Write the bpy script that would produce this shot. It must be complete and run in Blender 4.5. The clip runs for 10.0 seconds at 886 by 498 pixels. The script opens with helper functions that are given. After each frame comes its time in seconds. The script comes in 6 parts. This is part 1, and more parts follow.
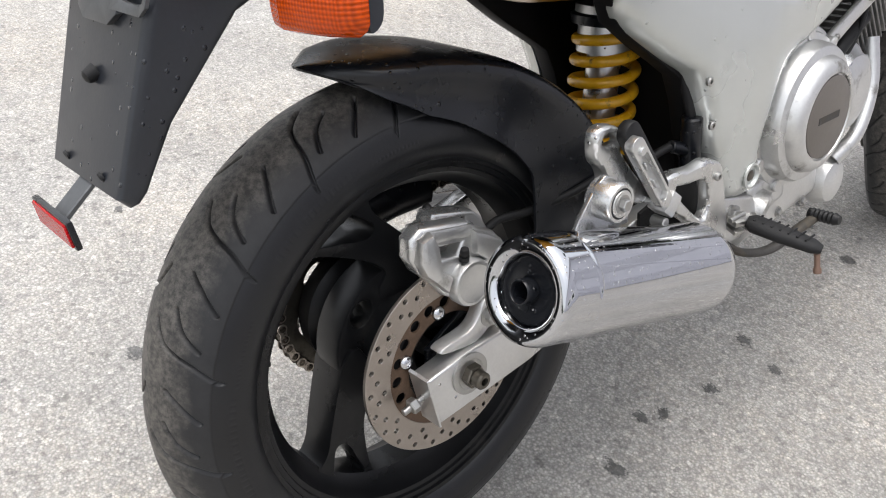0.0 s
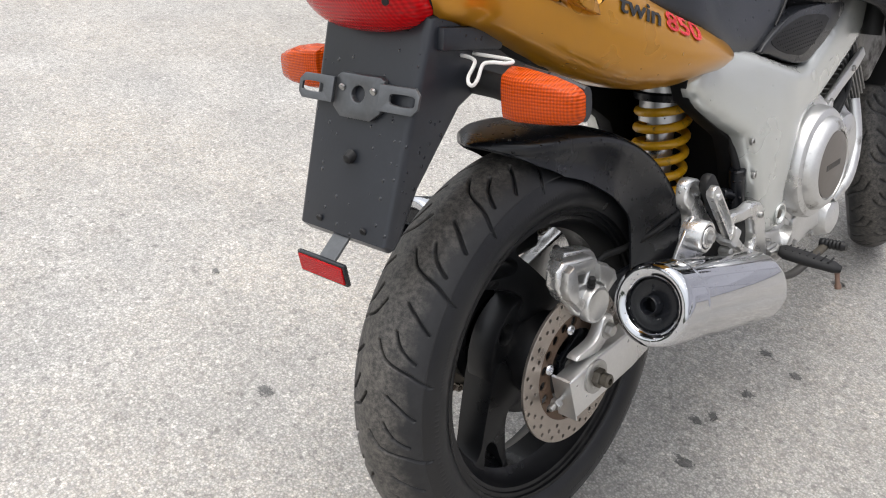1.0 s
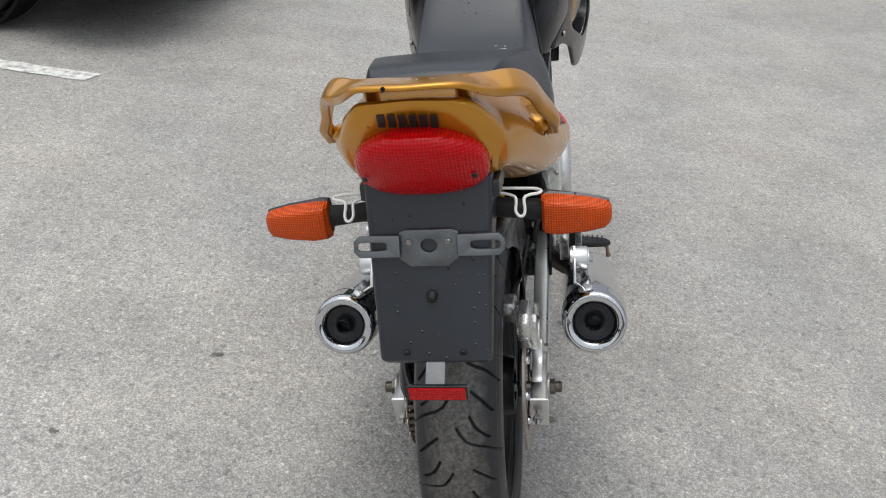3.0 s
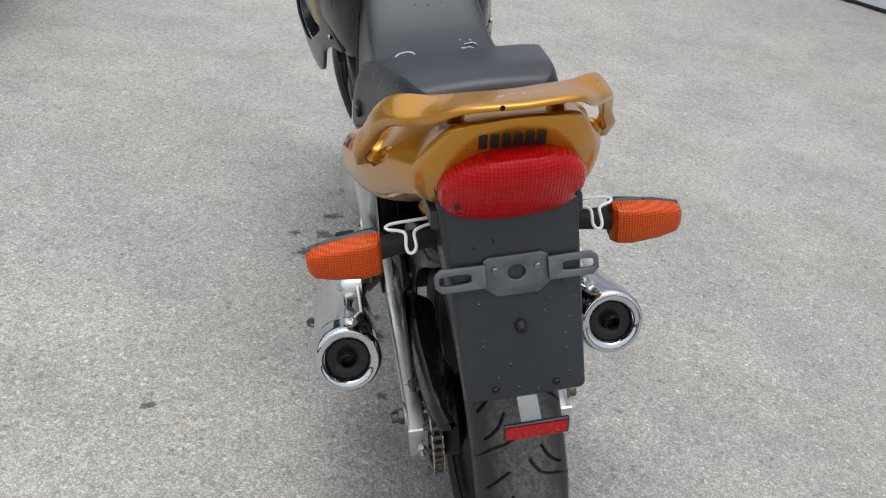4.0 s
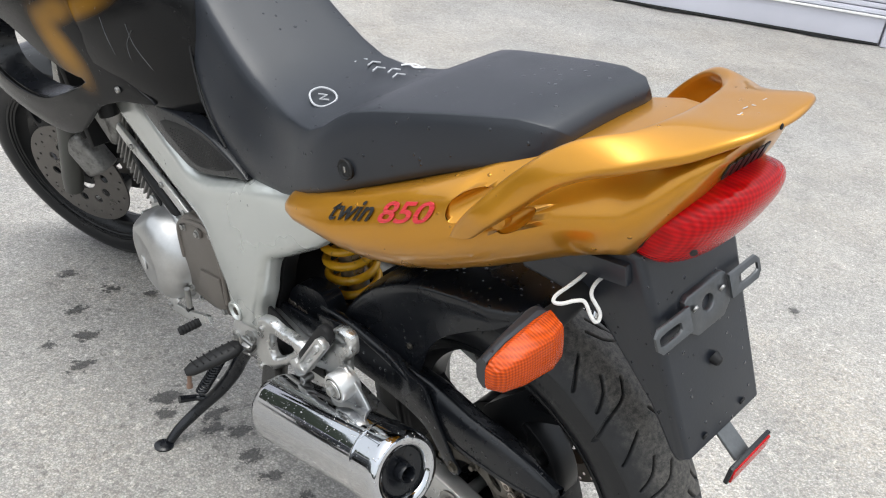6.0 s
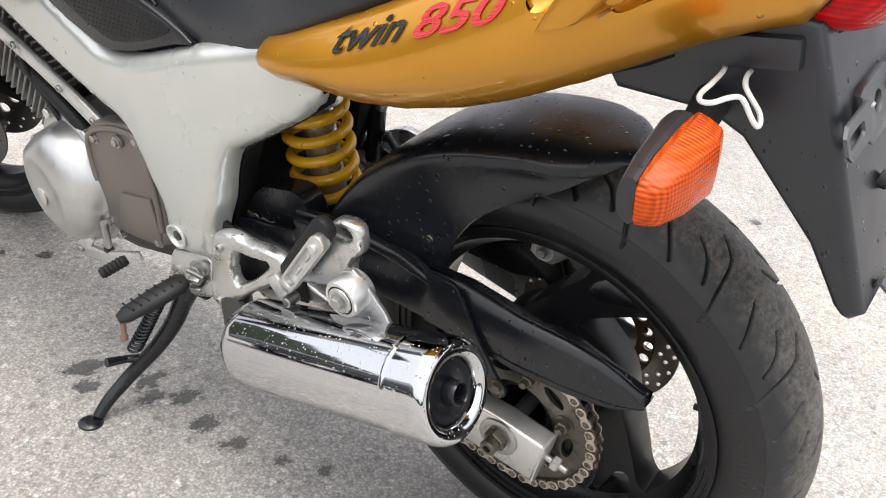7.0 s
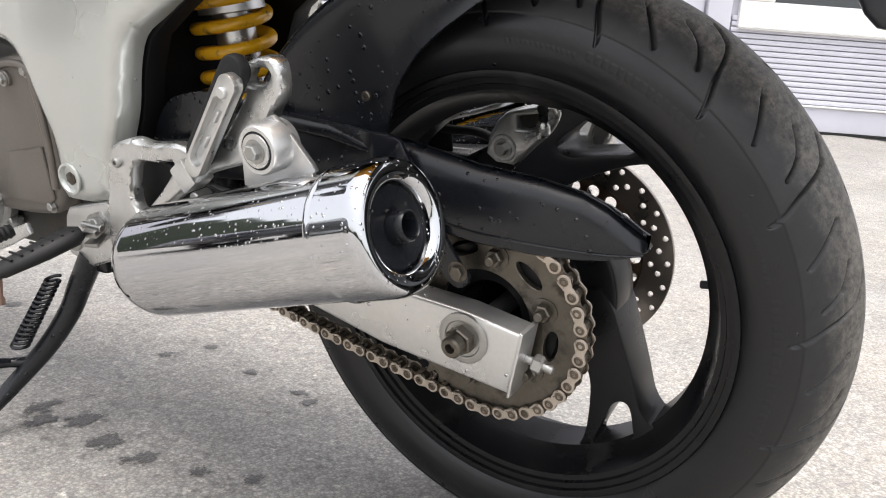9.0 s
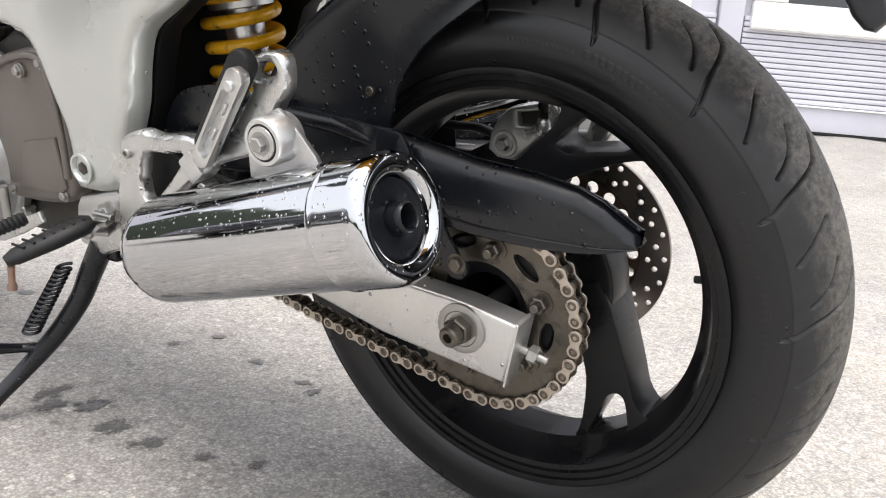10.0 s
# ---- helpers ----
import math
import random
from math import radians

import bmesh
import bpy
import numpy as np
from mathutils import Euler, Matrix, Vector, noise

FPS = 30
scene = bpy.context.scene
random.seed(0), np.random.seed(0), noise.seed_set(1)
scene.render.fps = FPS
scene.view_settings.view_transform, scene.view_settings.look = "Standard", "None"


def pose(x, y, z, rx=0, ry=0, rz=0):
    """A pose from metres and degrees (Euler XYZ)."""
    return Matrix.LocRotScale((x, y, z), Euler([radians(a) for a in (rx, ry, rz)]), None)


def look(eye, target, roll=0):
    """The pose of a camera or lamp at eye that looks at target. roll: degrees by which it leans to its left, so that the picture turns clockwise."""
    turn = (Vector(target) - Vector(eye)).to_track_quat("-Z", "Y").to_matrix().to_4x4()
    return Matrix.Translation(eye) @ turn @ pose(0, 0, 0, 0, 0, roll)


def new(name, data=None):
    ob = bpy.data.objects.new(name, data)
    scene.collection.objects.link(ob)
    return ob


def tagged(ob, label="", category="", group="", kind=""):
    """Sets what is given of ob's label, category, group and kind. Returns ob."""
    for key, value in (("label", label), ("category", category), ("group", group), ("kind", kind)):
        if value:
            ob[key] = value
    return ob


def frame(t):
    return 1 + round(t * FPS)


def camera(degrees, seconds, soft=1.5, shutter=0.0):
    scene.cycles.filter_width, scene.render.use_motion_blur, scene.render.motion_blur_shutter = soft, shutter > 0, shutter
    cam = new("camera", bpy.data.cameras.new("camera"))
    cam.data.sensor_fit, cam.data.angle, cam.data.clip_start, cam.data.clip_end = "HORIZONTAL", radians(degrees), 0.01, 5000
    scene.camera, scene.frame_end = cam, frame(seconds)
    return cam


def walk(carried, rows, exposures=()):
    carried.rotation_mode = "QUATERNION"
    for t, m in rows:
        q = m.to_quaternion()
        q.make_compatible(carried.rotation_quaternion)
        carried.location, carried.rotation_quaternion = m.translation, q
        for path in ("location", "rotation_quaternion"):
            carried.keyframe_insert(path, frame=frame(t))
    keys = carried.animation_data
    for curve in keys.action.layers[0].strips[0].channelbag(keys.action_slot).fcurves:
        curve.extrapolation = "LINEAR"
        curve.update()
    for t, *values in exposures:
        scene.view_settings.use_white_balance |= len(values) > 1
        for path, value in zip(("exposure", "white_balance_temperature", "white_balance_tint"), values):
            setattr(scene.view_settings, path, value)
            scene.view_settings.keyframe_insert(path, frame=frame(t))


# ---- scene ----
from mathutils import geometry

cam = camera(54.79, 10.0, 1.1)
LEAN = 12.35   # the machine's lean on its side stand
Z0 = 0.3164    # height of the rear axle above the foot of the machine
ROWS = [
    (0.0, 0.5383, -0.5413, 1.0169, 54.035, -5.851, 48.767),
    (0.5, 0.5445, -0.6696, 1.0642, 55.731, -4.949, 48.088),
    (1.0, 0.5285, -0.8966, 1.1166, 58.493, -5.442, 44.121),
    (1.5, 0.4454, -1.0172, 1.1908, 62.490, -6.705, 35.711),
    (2.0, 0.3048, -1.1289, 1.2765, 63.307, -8.061, 25.848),
    (2.5, 0.0982, -1.2781, 1.3198, 61.525, -7.694, 15.466),
    (2.7, 0.0210, -1.3109, 1.3302, 60.647, -7.157, 11.823),
    (3.8, -0.3990, -1.1514, 1.2792, 60.316, -8.424, -5.552),
    (4.0, -0.4829, -1.1458, 1.2726, 60.650, -8.969, -9.197),
    (4.5, -0.6808, -1.0835, 1.2757, 60.923, -8.834, -18.387),
    (5.0, -0.7934, -0.9410, 1.2392, 61.828, -8.153, -27.626),
    (5.2, -0.8274, -0.8715, 1.2226, 62.086, -7.738, -31.823),
    (6.3, -1.0161, -0.5296, 1.1327, 65.093, -6.913, -46.944),
    (6.5, -0.9935, -0.4661, 1.0953, 65.117, -6.431, -48.453),
    (7.0, -0.9491, -0.3787, 0.8992, 64.653, -6.359, -53.610),
    (7.5, -0.9536, -0.3569, 0.7223, 65.144, -6.655, -56.505),
    (8.0, -0.9302, -0.3661, 0.6380, 68.287, -6.719, -57.281),
    (8.5, -0.8976, -0.3731, 0.5371, 75.219, -5.684, -58.066),
    (9.0, -0.8772, -0.3813, 0.5189, 78.192, -4.361, -57.559),
    (9.5, -0.8819, -0.3949, 0.5175, 78.221, -4.318, -57.083),
    (10.0, -0.8889, -0.4014, 0.5189, 77.951, -4.987, -56.706),
]
EXPOSURES = [(0.0, 1.02, 6600, 10), (1.0, 0.95, 6640, 10), (1.5, 0.78, 6600, 10), (2.0, 0.64, 6540, 10), (2.5, 0.44, 6500, 9), (3.8, 0.47, 6380, 6), (4.5, 0.60, 6380, 6), (5.2, 0.81, 6400, 6), (6.5, 1.18, 6560, 9), (7.0, 1.38, 6760, 11), (7.5, 1.29, 6760, 11), (8.5, 1.29, 6760, 11), (10.0, 1.36, 6760, 11)]
walk(cam, [(t, pose(*row)) for t, *row in ROWS], EXPOSURES)
SKY, SUN = 0.134, 0.36

# ---------------------------------------------------------------- light
world = bpy.data.worlds.new("overcast_sky")
world.use_nodes = True
scene.world = world
wt = world.node_tree
sky = wt.nodes.new("ShaderNodeTexSky")
sky.sky_type = "NISHITA"
sky.sun_disc = False
sky.sun_elevation, sky.sun_rotation = radians(82), radians(241)
sky.air_density, sky.dust_density = 1.0, 3.0
hue = wt.nodes.new("ShaderNodeHueSaturation")
hue.inputs["Saturation"].default_value = 0.24
wt.links.new(sky.outputs[0], hue.inputs["Color"])
# thin cloud, a little brighter overhead
wco, wsep, wrg, wsc = (wt.nodes.new("ShaderNode" + k) for k in ("TexCoord", "SeparateXYZ", "MapRange", "VectorMath"))
wt.links.new(wco.outputs["Generated"], wsep.inputs[0])
for k, v in zip(("From Min", "From Max", "To Min", "To Max"), (0.0, 0.9, 0.98, 1.64)):
    wrg.inputs[k].default_value = v
wt.links.new(wsep.outputs[2], wrg.inputs["Value"])
wsc.operation = "SCALE"
wt.links.new(hue.outputs[0], wsc.inputs[0])
wt.links.new(wrg.outputs[0], wsc.inputs["Scale"])
wt.links.new(wsc.outputs[0], wt.nodes["Background"].inputs[0])
wt.nodes["Background"].inputs[1].default_value = SKY
sun = new("sun", bpy.data.lights.new("sun", "SUN"))
sun.data.energy, sun.data.angle, sun.data.color = SUN, radians(60), (1.0, 0.98, 0.95)
sun.matrix_basis = look((-0.9, -0.5, 8), (0, 0, 0))


# ---------------------------------------------------------------- materials
def mat(name, color, rough=0.5, metal=0.0, vary=0.12, scale=9.0, fine=220.0, bump=0.05, rvary=0.12, coat=0.0, drops=0.0,
        dirt=None, dirt_amount=0.0, dirt_scale=14.0, spec=0.5, drop_scale=120.0):
    """A surface with mottling at two scales, fine relief, and if wanted dirt patches and rain drops."""
    m = bpy.data.materials.new(name)
    m.use_nodes = True
    nt = m.node_tree
    n, l = nt.nodes, nt.links
    b = n["Principled BSDF"]
    co = n.new("ShaderNodeTexCoord")

    def noise_tex(sc, detail=4.0, rough_=0.55):
        t = n.new("ShaderNodeTexNoise")
        t.inputs["Scale"].default_value, t.inputs["Detail"].default_value, t.inputs["Roughness"].default_value = sc, detail, rough_
        l.new(co.outputs["Object"], t.inputs["Vector"])
        return t.outputs["Fac"]

    def ramp(fac, lo, hi, a, z):
        r = n.new("ShaderNodeMapRange")
        for k, v in zip(("From Min", "From Max", "To Min", "To Max"), (lo, hi, a, z)):
            r.inputs[k].default_value = v
        l.new(fac, r.inputs["Value"])
        return r.outputs[0]

    def mixc(fac, c1, c2, mode="MIX"):
        x = n.new("ShaderNodeMix")
        x.data_type, x.blend_type = "RGBA", mode
        for sock, v in ((x.inputs["Factor"], fac), (x.inputs["A"], c1), (x.inputs["B"], c2)):
            if isinstance(v, (tuple, list)):
                sock.default_value = (*v[:3], 1)
            elif isinstance(v, float):
                sock.default_value = v
            else:
                l.new(v, sock)
        return x.outputs["Result"]

    big, small = noise_tex(scale), noise_tex(fine, 3.0)
    dark = tuple(c * (1 - vary) for c in color)
    light = tuple(min(1, c * (1 + vary)) for c in color)
    c = mixc(ramp(big, 0.3, 0.7, 0, 1), dark, light)
    c = mixc(ramp(small, 0.35, 0.65, 0, 0.5 * min(1, vary * 4)), c, tuple(x * 0.8 for x in color))
    rr = ramp(big, 0.3, 0.7, max(0.02, rough - rvary), min(1, rough + rvary))
    if dirt:
        d = ramp(noise_tex(dirt_scale, 6.0, 0.65), 0.62 - dirt_amount, 0.72 - dirt_amount * 0.5, 0, 1)
        c = mixc(d, c, dirt)
        r2 = n.new("ShaderNodeMix")
        r2.inputs["B"].default_value = min(1, rough + 0.3)
        l.new(d, r2.inputs["Factor"])
        l.new(rr, r2.inputs["A"])
        rr = r2.outputs["Result"]
    l.new(c, b.inputs["Base Color"])
    b.inputs["Metallic"].default_value = metal
    b.inputs["Specular IOR Level"].default_value = spec
    b.inputs["Coat Weight"].default_value, b.inputs["Coat Roughness"].default_value = coat, 0.04
    bp = n.new("ShaderNodeBump")
    bp.inputs["Strength"].default_value, bp.inputs["Distance"].default_value = bump, 0.001
    l.new(small, bp.inputs["Height"])
    nrm = bp.outputs[0]
    if drops:
        v = n.new("ShaderNodeTexVoronoi")
        v.inputs["Scale"].default_value = drop_scale
        l.new(co.outputs["Object"], v.inputs["Vector"])
        sep = n.new("ShaderNodeSeparateColor")
        l.new(v.outputs["Color"], sep.inputs[0])
        dropsize = ramp(sep.outputs[0], 1 - drops, 1.0, 0.0, 0.34)
        sub = n.new("ShaderNodeMath")
        sub.operation = "SUBTRACT"
        l.new(dropsize, sub.inputs[0])
        l.new(v.outputs["Distance"], sub.inputs[1])
        h = ramp(sub.outputs[0], 0.0, 0.18, 0, 1)
        b2 = n.new("ShaderNodeBump")
        b2.inputs["Strength"].default_value, b2.inputs["Distance"].default_value = 0.8, 0.0016 * 120 / drop_scale
        l.new(h, b2.inputs["Height"])
        l.new(nrm, b2.inputs["Normal"])
        nrm = b2.outputs[0]
        wet = ramp(sub.outputs[0], 0.0, 0.03, 0, 1)
        r3 = n.new("ShaderNodeMix")
        r3.inputs["B"].default_value = 0.06
        l.new(wet, r3.inputs["Factor"])
        l.new(rr, r3.inputs["A"])
        rr = r3.outputs["Result"]
    l.new(rr, b.inputs["Roughness"])
    l.new(nrm, b.inputs["Normal"])
    return m


BLACK = mat("black_plastic", (0.0075, 0.0085, 0.0110), 0.27, bump=0.08, drops=0.62, vary=0.2, rvary=0.08, spec=0.42)
SATIN = mat("satin_black_plastic", (0.0155, 0.0180, 0.0235), 0.35, bump=0.08, drops=0.34, vary=0.2, rvary=0.08, spec=0.52)
WHEELBLACK = mat("black_wheel_paint", (0.0070, 0.0073, 0.0082), 0.33, bump=0.06, vary=0.25, dirt=(0.020, 0.019, 0.018), dirt_amount=0.03, spec=0.28)
RUBBER = mat("rubber", (0.010, 0.010, 0.0105), 0.6, vary=0.2, bump=0.15, spec=0.35)
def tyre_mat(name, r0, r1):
    """Black rubber: smooth dark sidewalls, grooves coloured dark for their shade, a greyer running tread with road dust
    towards its middle.
    """
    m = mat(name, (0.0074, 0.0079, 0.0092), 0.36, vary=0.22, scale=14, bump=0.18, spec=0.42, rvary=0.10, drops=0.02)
    n, l = m.node_tree.nodes, m.node_tree.links
    b = n["Principled BSDF"]
    old = b.inputs["Base Color"].links[0].from_socket
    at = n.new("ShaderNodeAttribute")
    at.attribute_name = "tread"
    co, sep = n.new("ShaderNodeTexCoord"), n.new("ShaderNodeSeparateXYZ")
    l.new(co.outputs["Object"], sep.inputs[0])
    comb, ln = n.new("ShaderNodeCombineXYZ"), n.new("ShaderNodeVectorMath")
    ln.operation = "LENGTH"
    l.new(sep.outputs[1], comb.inputs[1])
    l.new(sep.outputs[2], comb.inputs[2])
    l.new(comb.outputs[0], ln.inputs[0])

    def noise_tex(sc, detail, rough):
        t = n.new("ShaderNodeTexNoise")
        t.inputs["Scale"].default_value, t.inputs["Detail"].default_value, t.inputs["Roughness"].default_value = sc, detail, rough
        l.new(co.outputs["Object"], t.inputs["Vector"])
        return t.outputs["Fac"]

    def ramp(fac, lo, hi, u, w):
        r = n.new("ShaderNodeMapRange")
        for k, v in zip(("From Min", "From Max", "To Min", "To Max"), (lo, hi, u, w)):
            r.inputs[k].default_value = v
        l.new(fac, r.inputs["Value"])
        return r.outputs[0]

    def mul(p, q):
        x = n.new("ShaderNodeMath")
        x.operation, x.use_clamp = "MULTIPLY", True
        l.new(p, x.inputs[0])
        l.new(q, x.inputs[1])
        return x.outputs[0]

    def blend(fac, under, over):
        x = n.new("ShaderNodeMix")
        x.data_type = "RGBA"
        l.new(fac, x.inputs["Factor"])
        l.new(under, x.inputs["A"])
        x.inputs["B"].default_value = (*over, 1)
        return x.outputs["Result"]

    wob = n.new("ShaderNodeMath")
    wob.operation, wob.inputs[1].default_value = "MULTIPLY_ADD", 0.030
    l.new(noise_tex(42.0, 8.0, .6), wob.inputs[0])
    l.new(ln.outputs["Value"], wob.inputs[2])
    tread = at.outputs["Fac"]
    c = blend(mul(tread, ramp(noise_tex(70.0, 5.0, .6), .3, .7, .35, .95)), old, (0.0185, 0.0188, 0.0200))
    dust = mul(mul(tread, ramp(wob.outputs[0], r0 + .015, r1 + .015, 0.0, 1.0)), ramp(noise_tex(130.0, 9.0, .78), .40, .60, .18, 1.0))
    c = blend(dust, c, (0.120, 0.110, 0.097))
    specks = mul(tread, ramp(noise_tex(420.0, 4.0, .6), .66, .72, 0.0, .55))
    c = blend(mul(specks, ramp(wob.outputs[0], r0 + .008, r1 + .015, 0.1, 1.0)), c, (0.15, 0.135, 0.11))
    l.new(c, b.inputs["Base Color"])
    r0s = b.inputs["Roughness"].links[0].from_socket
    rm = n.new("ShaderNodeMix")
    l.new(mul(tread, ramp(noise_tex(50.0, 4.0, .6), .2, .8, .5, .9)), rm.inputs["Factor"])
    l.new(r0s, rm.inputs["A"])
    rm.inputs["B"].default_value = .62
    l.new(rm.outputs["Result"], b.inputs["Roughness"])
    return m


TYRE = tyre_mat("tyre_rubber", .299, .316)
GOLD = mat("gold_paint", (0.51, 0.228, 0.012), 0.29, metal=0.6, vary=0.08, scale=4, fine=900, bump=0.02, coat=0.5, rvary=0.05, drops=0.05)
CHROME = mat("chrome", (0.54, 0.55, 0.57), 0.055, metal=1.0, vary=0.03, fine=160, bump=0.003, rvary=0.025, drops=0.80, drop_scale=230.0)
ALU = mat("bare_aluminium", (0.64, 0.64, 0.635), 0.33, metal=0.9, vary=0.10, bump=0.06, drops=0.05)
POLISHED = mat("polished_cast_aluminium", (0.63, 0.63, 0.62), 0.30, metal=0.92, vary=0.08, scale=30, bump=0.10, rvary=0.06, dirt=(0.30, 0.29, 0.27), dirt_amount=0.01, drops=0.05)
CAST = mat("cast_aluminium", (0.64, 0.64, 0.63), 0.34, metal=0.82, vary=0.12, bump=0.25, dirt=(0.26, 0.25, 0.23), dirt_amount=0.03)
SILVER = mat("silver_frame_paint", (0.55, 0.565, 0.54), 0.26, metal=0.50, vary=0.03, scale=3, fine=900, bump=0.015, coat=0.35, rvary=0.03, drops=0.05)
BROWNCOVER = mat("bronze_engine_paint", (0.165, 0.147, 0.130), 0.42, metal=0.35, vary=0.12, bump=0.15)
DARKCAST = mat("grimy_dark_cast_metal", (0.055, 0.052, 0.048), 0.5, metal=0.5, vary=0.3, bump=0.4, dirt=(0.11, 0.095, 0.075), dirt_amount=0.06)
STEEL = mat("zinc_steel", (0.40, 0.395, 0.38), 0.36, metal=0.9, vary=0.15, bump=0.08)
PLATESTEEL = mat("wiped_chain_plate_steel", (0.50, 0.44, 0.38), 0.34, metal=0.85, vary=0.2, scale=60, bump=0.15, dirt=(0.12, 0.10, 0.085), dirt_amount=0.03, dirt_scale=150)
OILSTEEL = mat("oily_chain_steel", (0.15, 0.125, 0.10), 0.36, metal=0.9, vary=0.3, scale=60, bump=0.2, dirt=(0.05, 0.045, 0.04), dirt_amount=0.09, dirt_scale=120)
SPROCKETSTEEL = mat("worn_sprocket_steel", (0.135, 0.122, 0.102), 0.40, metal=0.85, vary=0.25, scale=30, bump=0.15, dirt=(0.07, 0.06, 0.05), dirt_amount=0.1, dirt_scale=40)
FRONTDISC = mat("dark_front_disc_steel", (0.16, 0.15, 0.14), 0.36, metal=0.85, vary=0.15, scale=25, bump=0.1)
RUSTSTEEL = mat("rust_stained_steel", (0.13, 0.085, 0.058), 0.55, metal=0.6, vary=0.3, scale=40, bump=0.2)
DISCSTEEL = mat("brake_disc_steel", (0.36, 0.32, 0.285), 0.34, metal=0.9, vary=0.10, scale=20, bump=0.08)
YELLOW = mat("yellow_spring_enamel", (0.80, 0.42, 0.015), 0.35, vary=0.08, scale=30, bump=0.05, coat=0.3, dirt=(0.20, 0.12, 0.03), dirt_amount=0.03, dirt_scale=50)
VINYL = mat("black_seat_vinyl", (0.0205, 0.0232, 0.0292), 0.34, vary=0.14, scale=6, fine=700, bump=0.20, drops=0.16, rvary=0.05, spec=0.42)
GLOSSBLACK = mat("black_fairing_paint", (0.006, 0.006, 0.0065), 0.20, vary=0.1, bump=0.01, coat=0.2, rvary=0.04, drops=0.12, spec=0.4)
MATTEBLACK = mat("dull_black", (0.005, 0.005, 0.0055), 0.6, vary=0.2, bump=0.1, spec=0.2)
WHITEWIRE = mat("white_coated_wire", (0.72, 0.71, 0.68), 0.4, vary=0.1, bump=0.05)
REDPRINT = mat("red_print", (0.55, 0.03, 0.04), 0.35, vary=0.05)
BLACKPRINT = mat("black_print", (0.012, 0.012, 0.012), 0.35, vary=0.05)
GALVANISED = mat("dull_galvanised_strip", (0.13, 0.135, 0.14), 0.45, metal=0.8, vary=0.2, scale=40, bump=0.1)
SEATPRINT = mat("faded_white_print", (0.42, 0.43, 0.45), 0.5, vary=0.25, scale=160)
WHITEPRINT = mat("white_print", (0.75, 0.75, 0.76), 0.4, vary=0.08)
FINMETAL = mat("weathered_fin_metal", (0.26, 0.255, 0.245), 0.5, metal=0.6, vary=0.3, scale=40, bump=0.4, dirt=(0.07, 0.065, 0.06), dirt_amount=0.08)


def fade_mat(name, *streaks):
    """Black gloss paint with airbrushed gold streaks on the flank, each as place, slope and half sizes."""
    m = mat(name, (0.006, 0.006, 0.0065), 0.20, vary=0.1, bump=0.01, coat=0.0, rvary=0.04, drops=0.16, spec=0.22)
    n, l = m.node_tree.nodes, m.node_tree.links
    b = n["Principled BSDF"]
    c = b.inputs["Base Color"].links[0].from_socket
    co = n.new("ShaderNodeTexCoord")
    for y, z, slope, ry, rz, most in streaks:
        mp = n.new("ShaderNodeMapping")
        mp.vector_type = "TEXTURE"
        mp.inputs["Location"].default_value = (0, y, z + Z0)
        mp.inputs["Rotation"].default_value = (radians(slope), 0, 0)
        mp.inputs["Scale"].default_value = (1e3, ry, rz)
        l.new(co.outputs["Object"], mp.inputs["Vector"])
        ln = n.new("ShaderNodeVectorMath")
        ln.operation = "LENGTH"
        l.new(mp.outputs[0], ln.inputs[0])
        rg = n.new("ShaderNodeMapRange")
        rg.interpolation_type = "SMOOTHSTEP"
        for k, v in zip(("From Min", "From Max", "To Min", "To Max"), (0.15, 1.0, most, 0.0)):
            rg.inputs[k].default_value = v
        l.new(ln.outputs["Value"], rg.inputs["Value"])
        mx = n.new("ShaderNodeMix")
        mx.data_type = "RGBA"
        mx.inputs["B"].default_value = (0.34, 0.165, 0.018, 1)
        l.new(rg.outputs[0], mx.inputs["Factor"])
        l.new(c, mx.inputs["A"])
        c = mx.outputs["Result"]
    l.new(c, b.inputs["Base Color"])
    return m


FADEPAINT = fade_mat("black_paint_with_gold_fade", (.905, .502, 44, .115, .050, .75), (.900, .568, -18, .085, .035, .6))
TANKPAINT = fade_mat("black_tank_paint_with_gold_fade", (.845, .580, -20, .15, .028, .6))
FORKGREY = mat("dark_grey_fork_paint", (0.075, 0.075, 0.068), 0.38, metal=0.2, vary=0.12, bump=0.08)
GENCOVER = mat("matt_bare_cast_alloy", (0.50, 0.50, 0.495), 0.36, metal=0.92, vary=0.10, scale=25, bump=0.14, rvary=0.08)
COPPER = mat("worn_bronze_tip", (0.25, 0.16, 0.12), 0.45, metal=0.5)


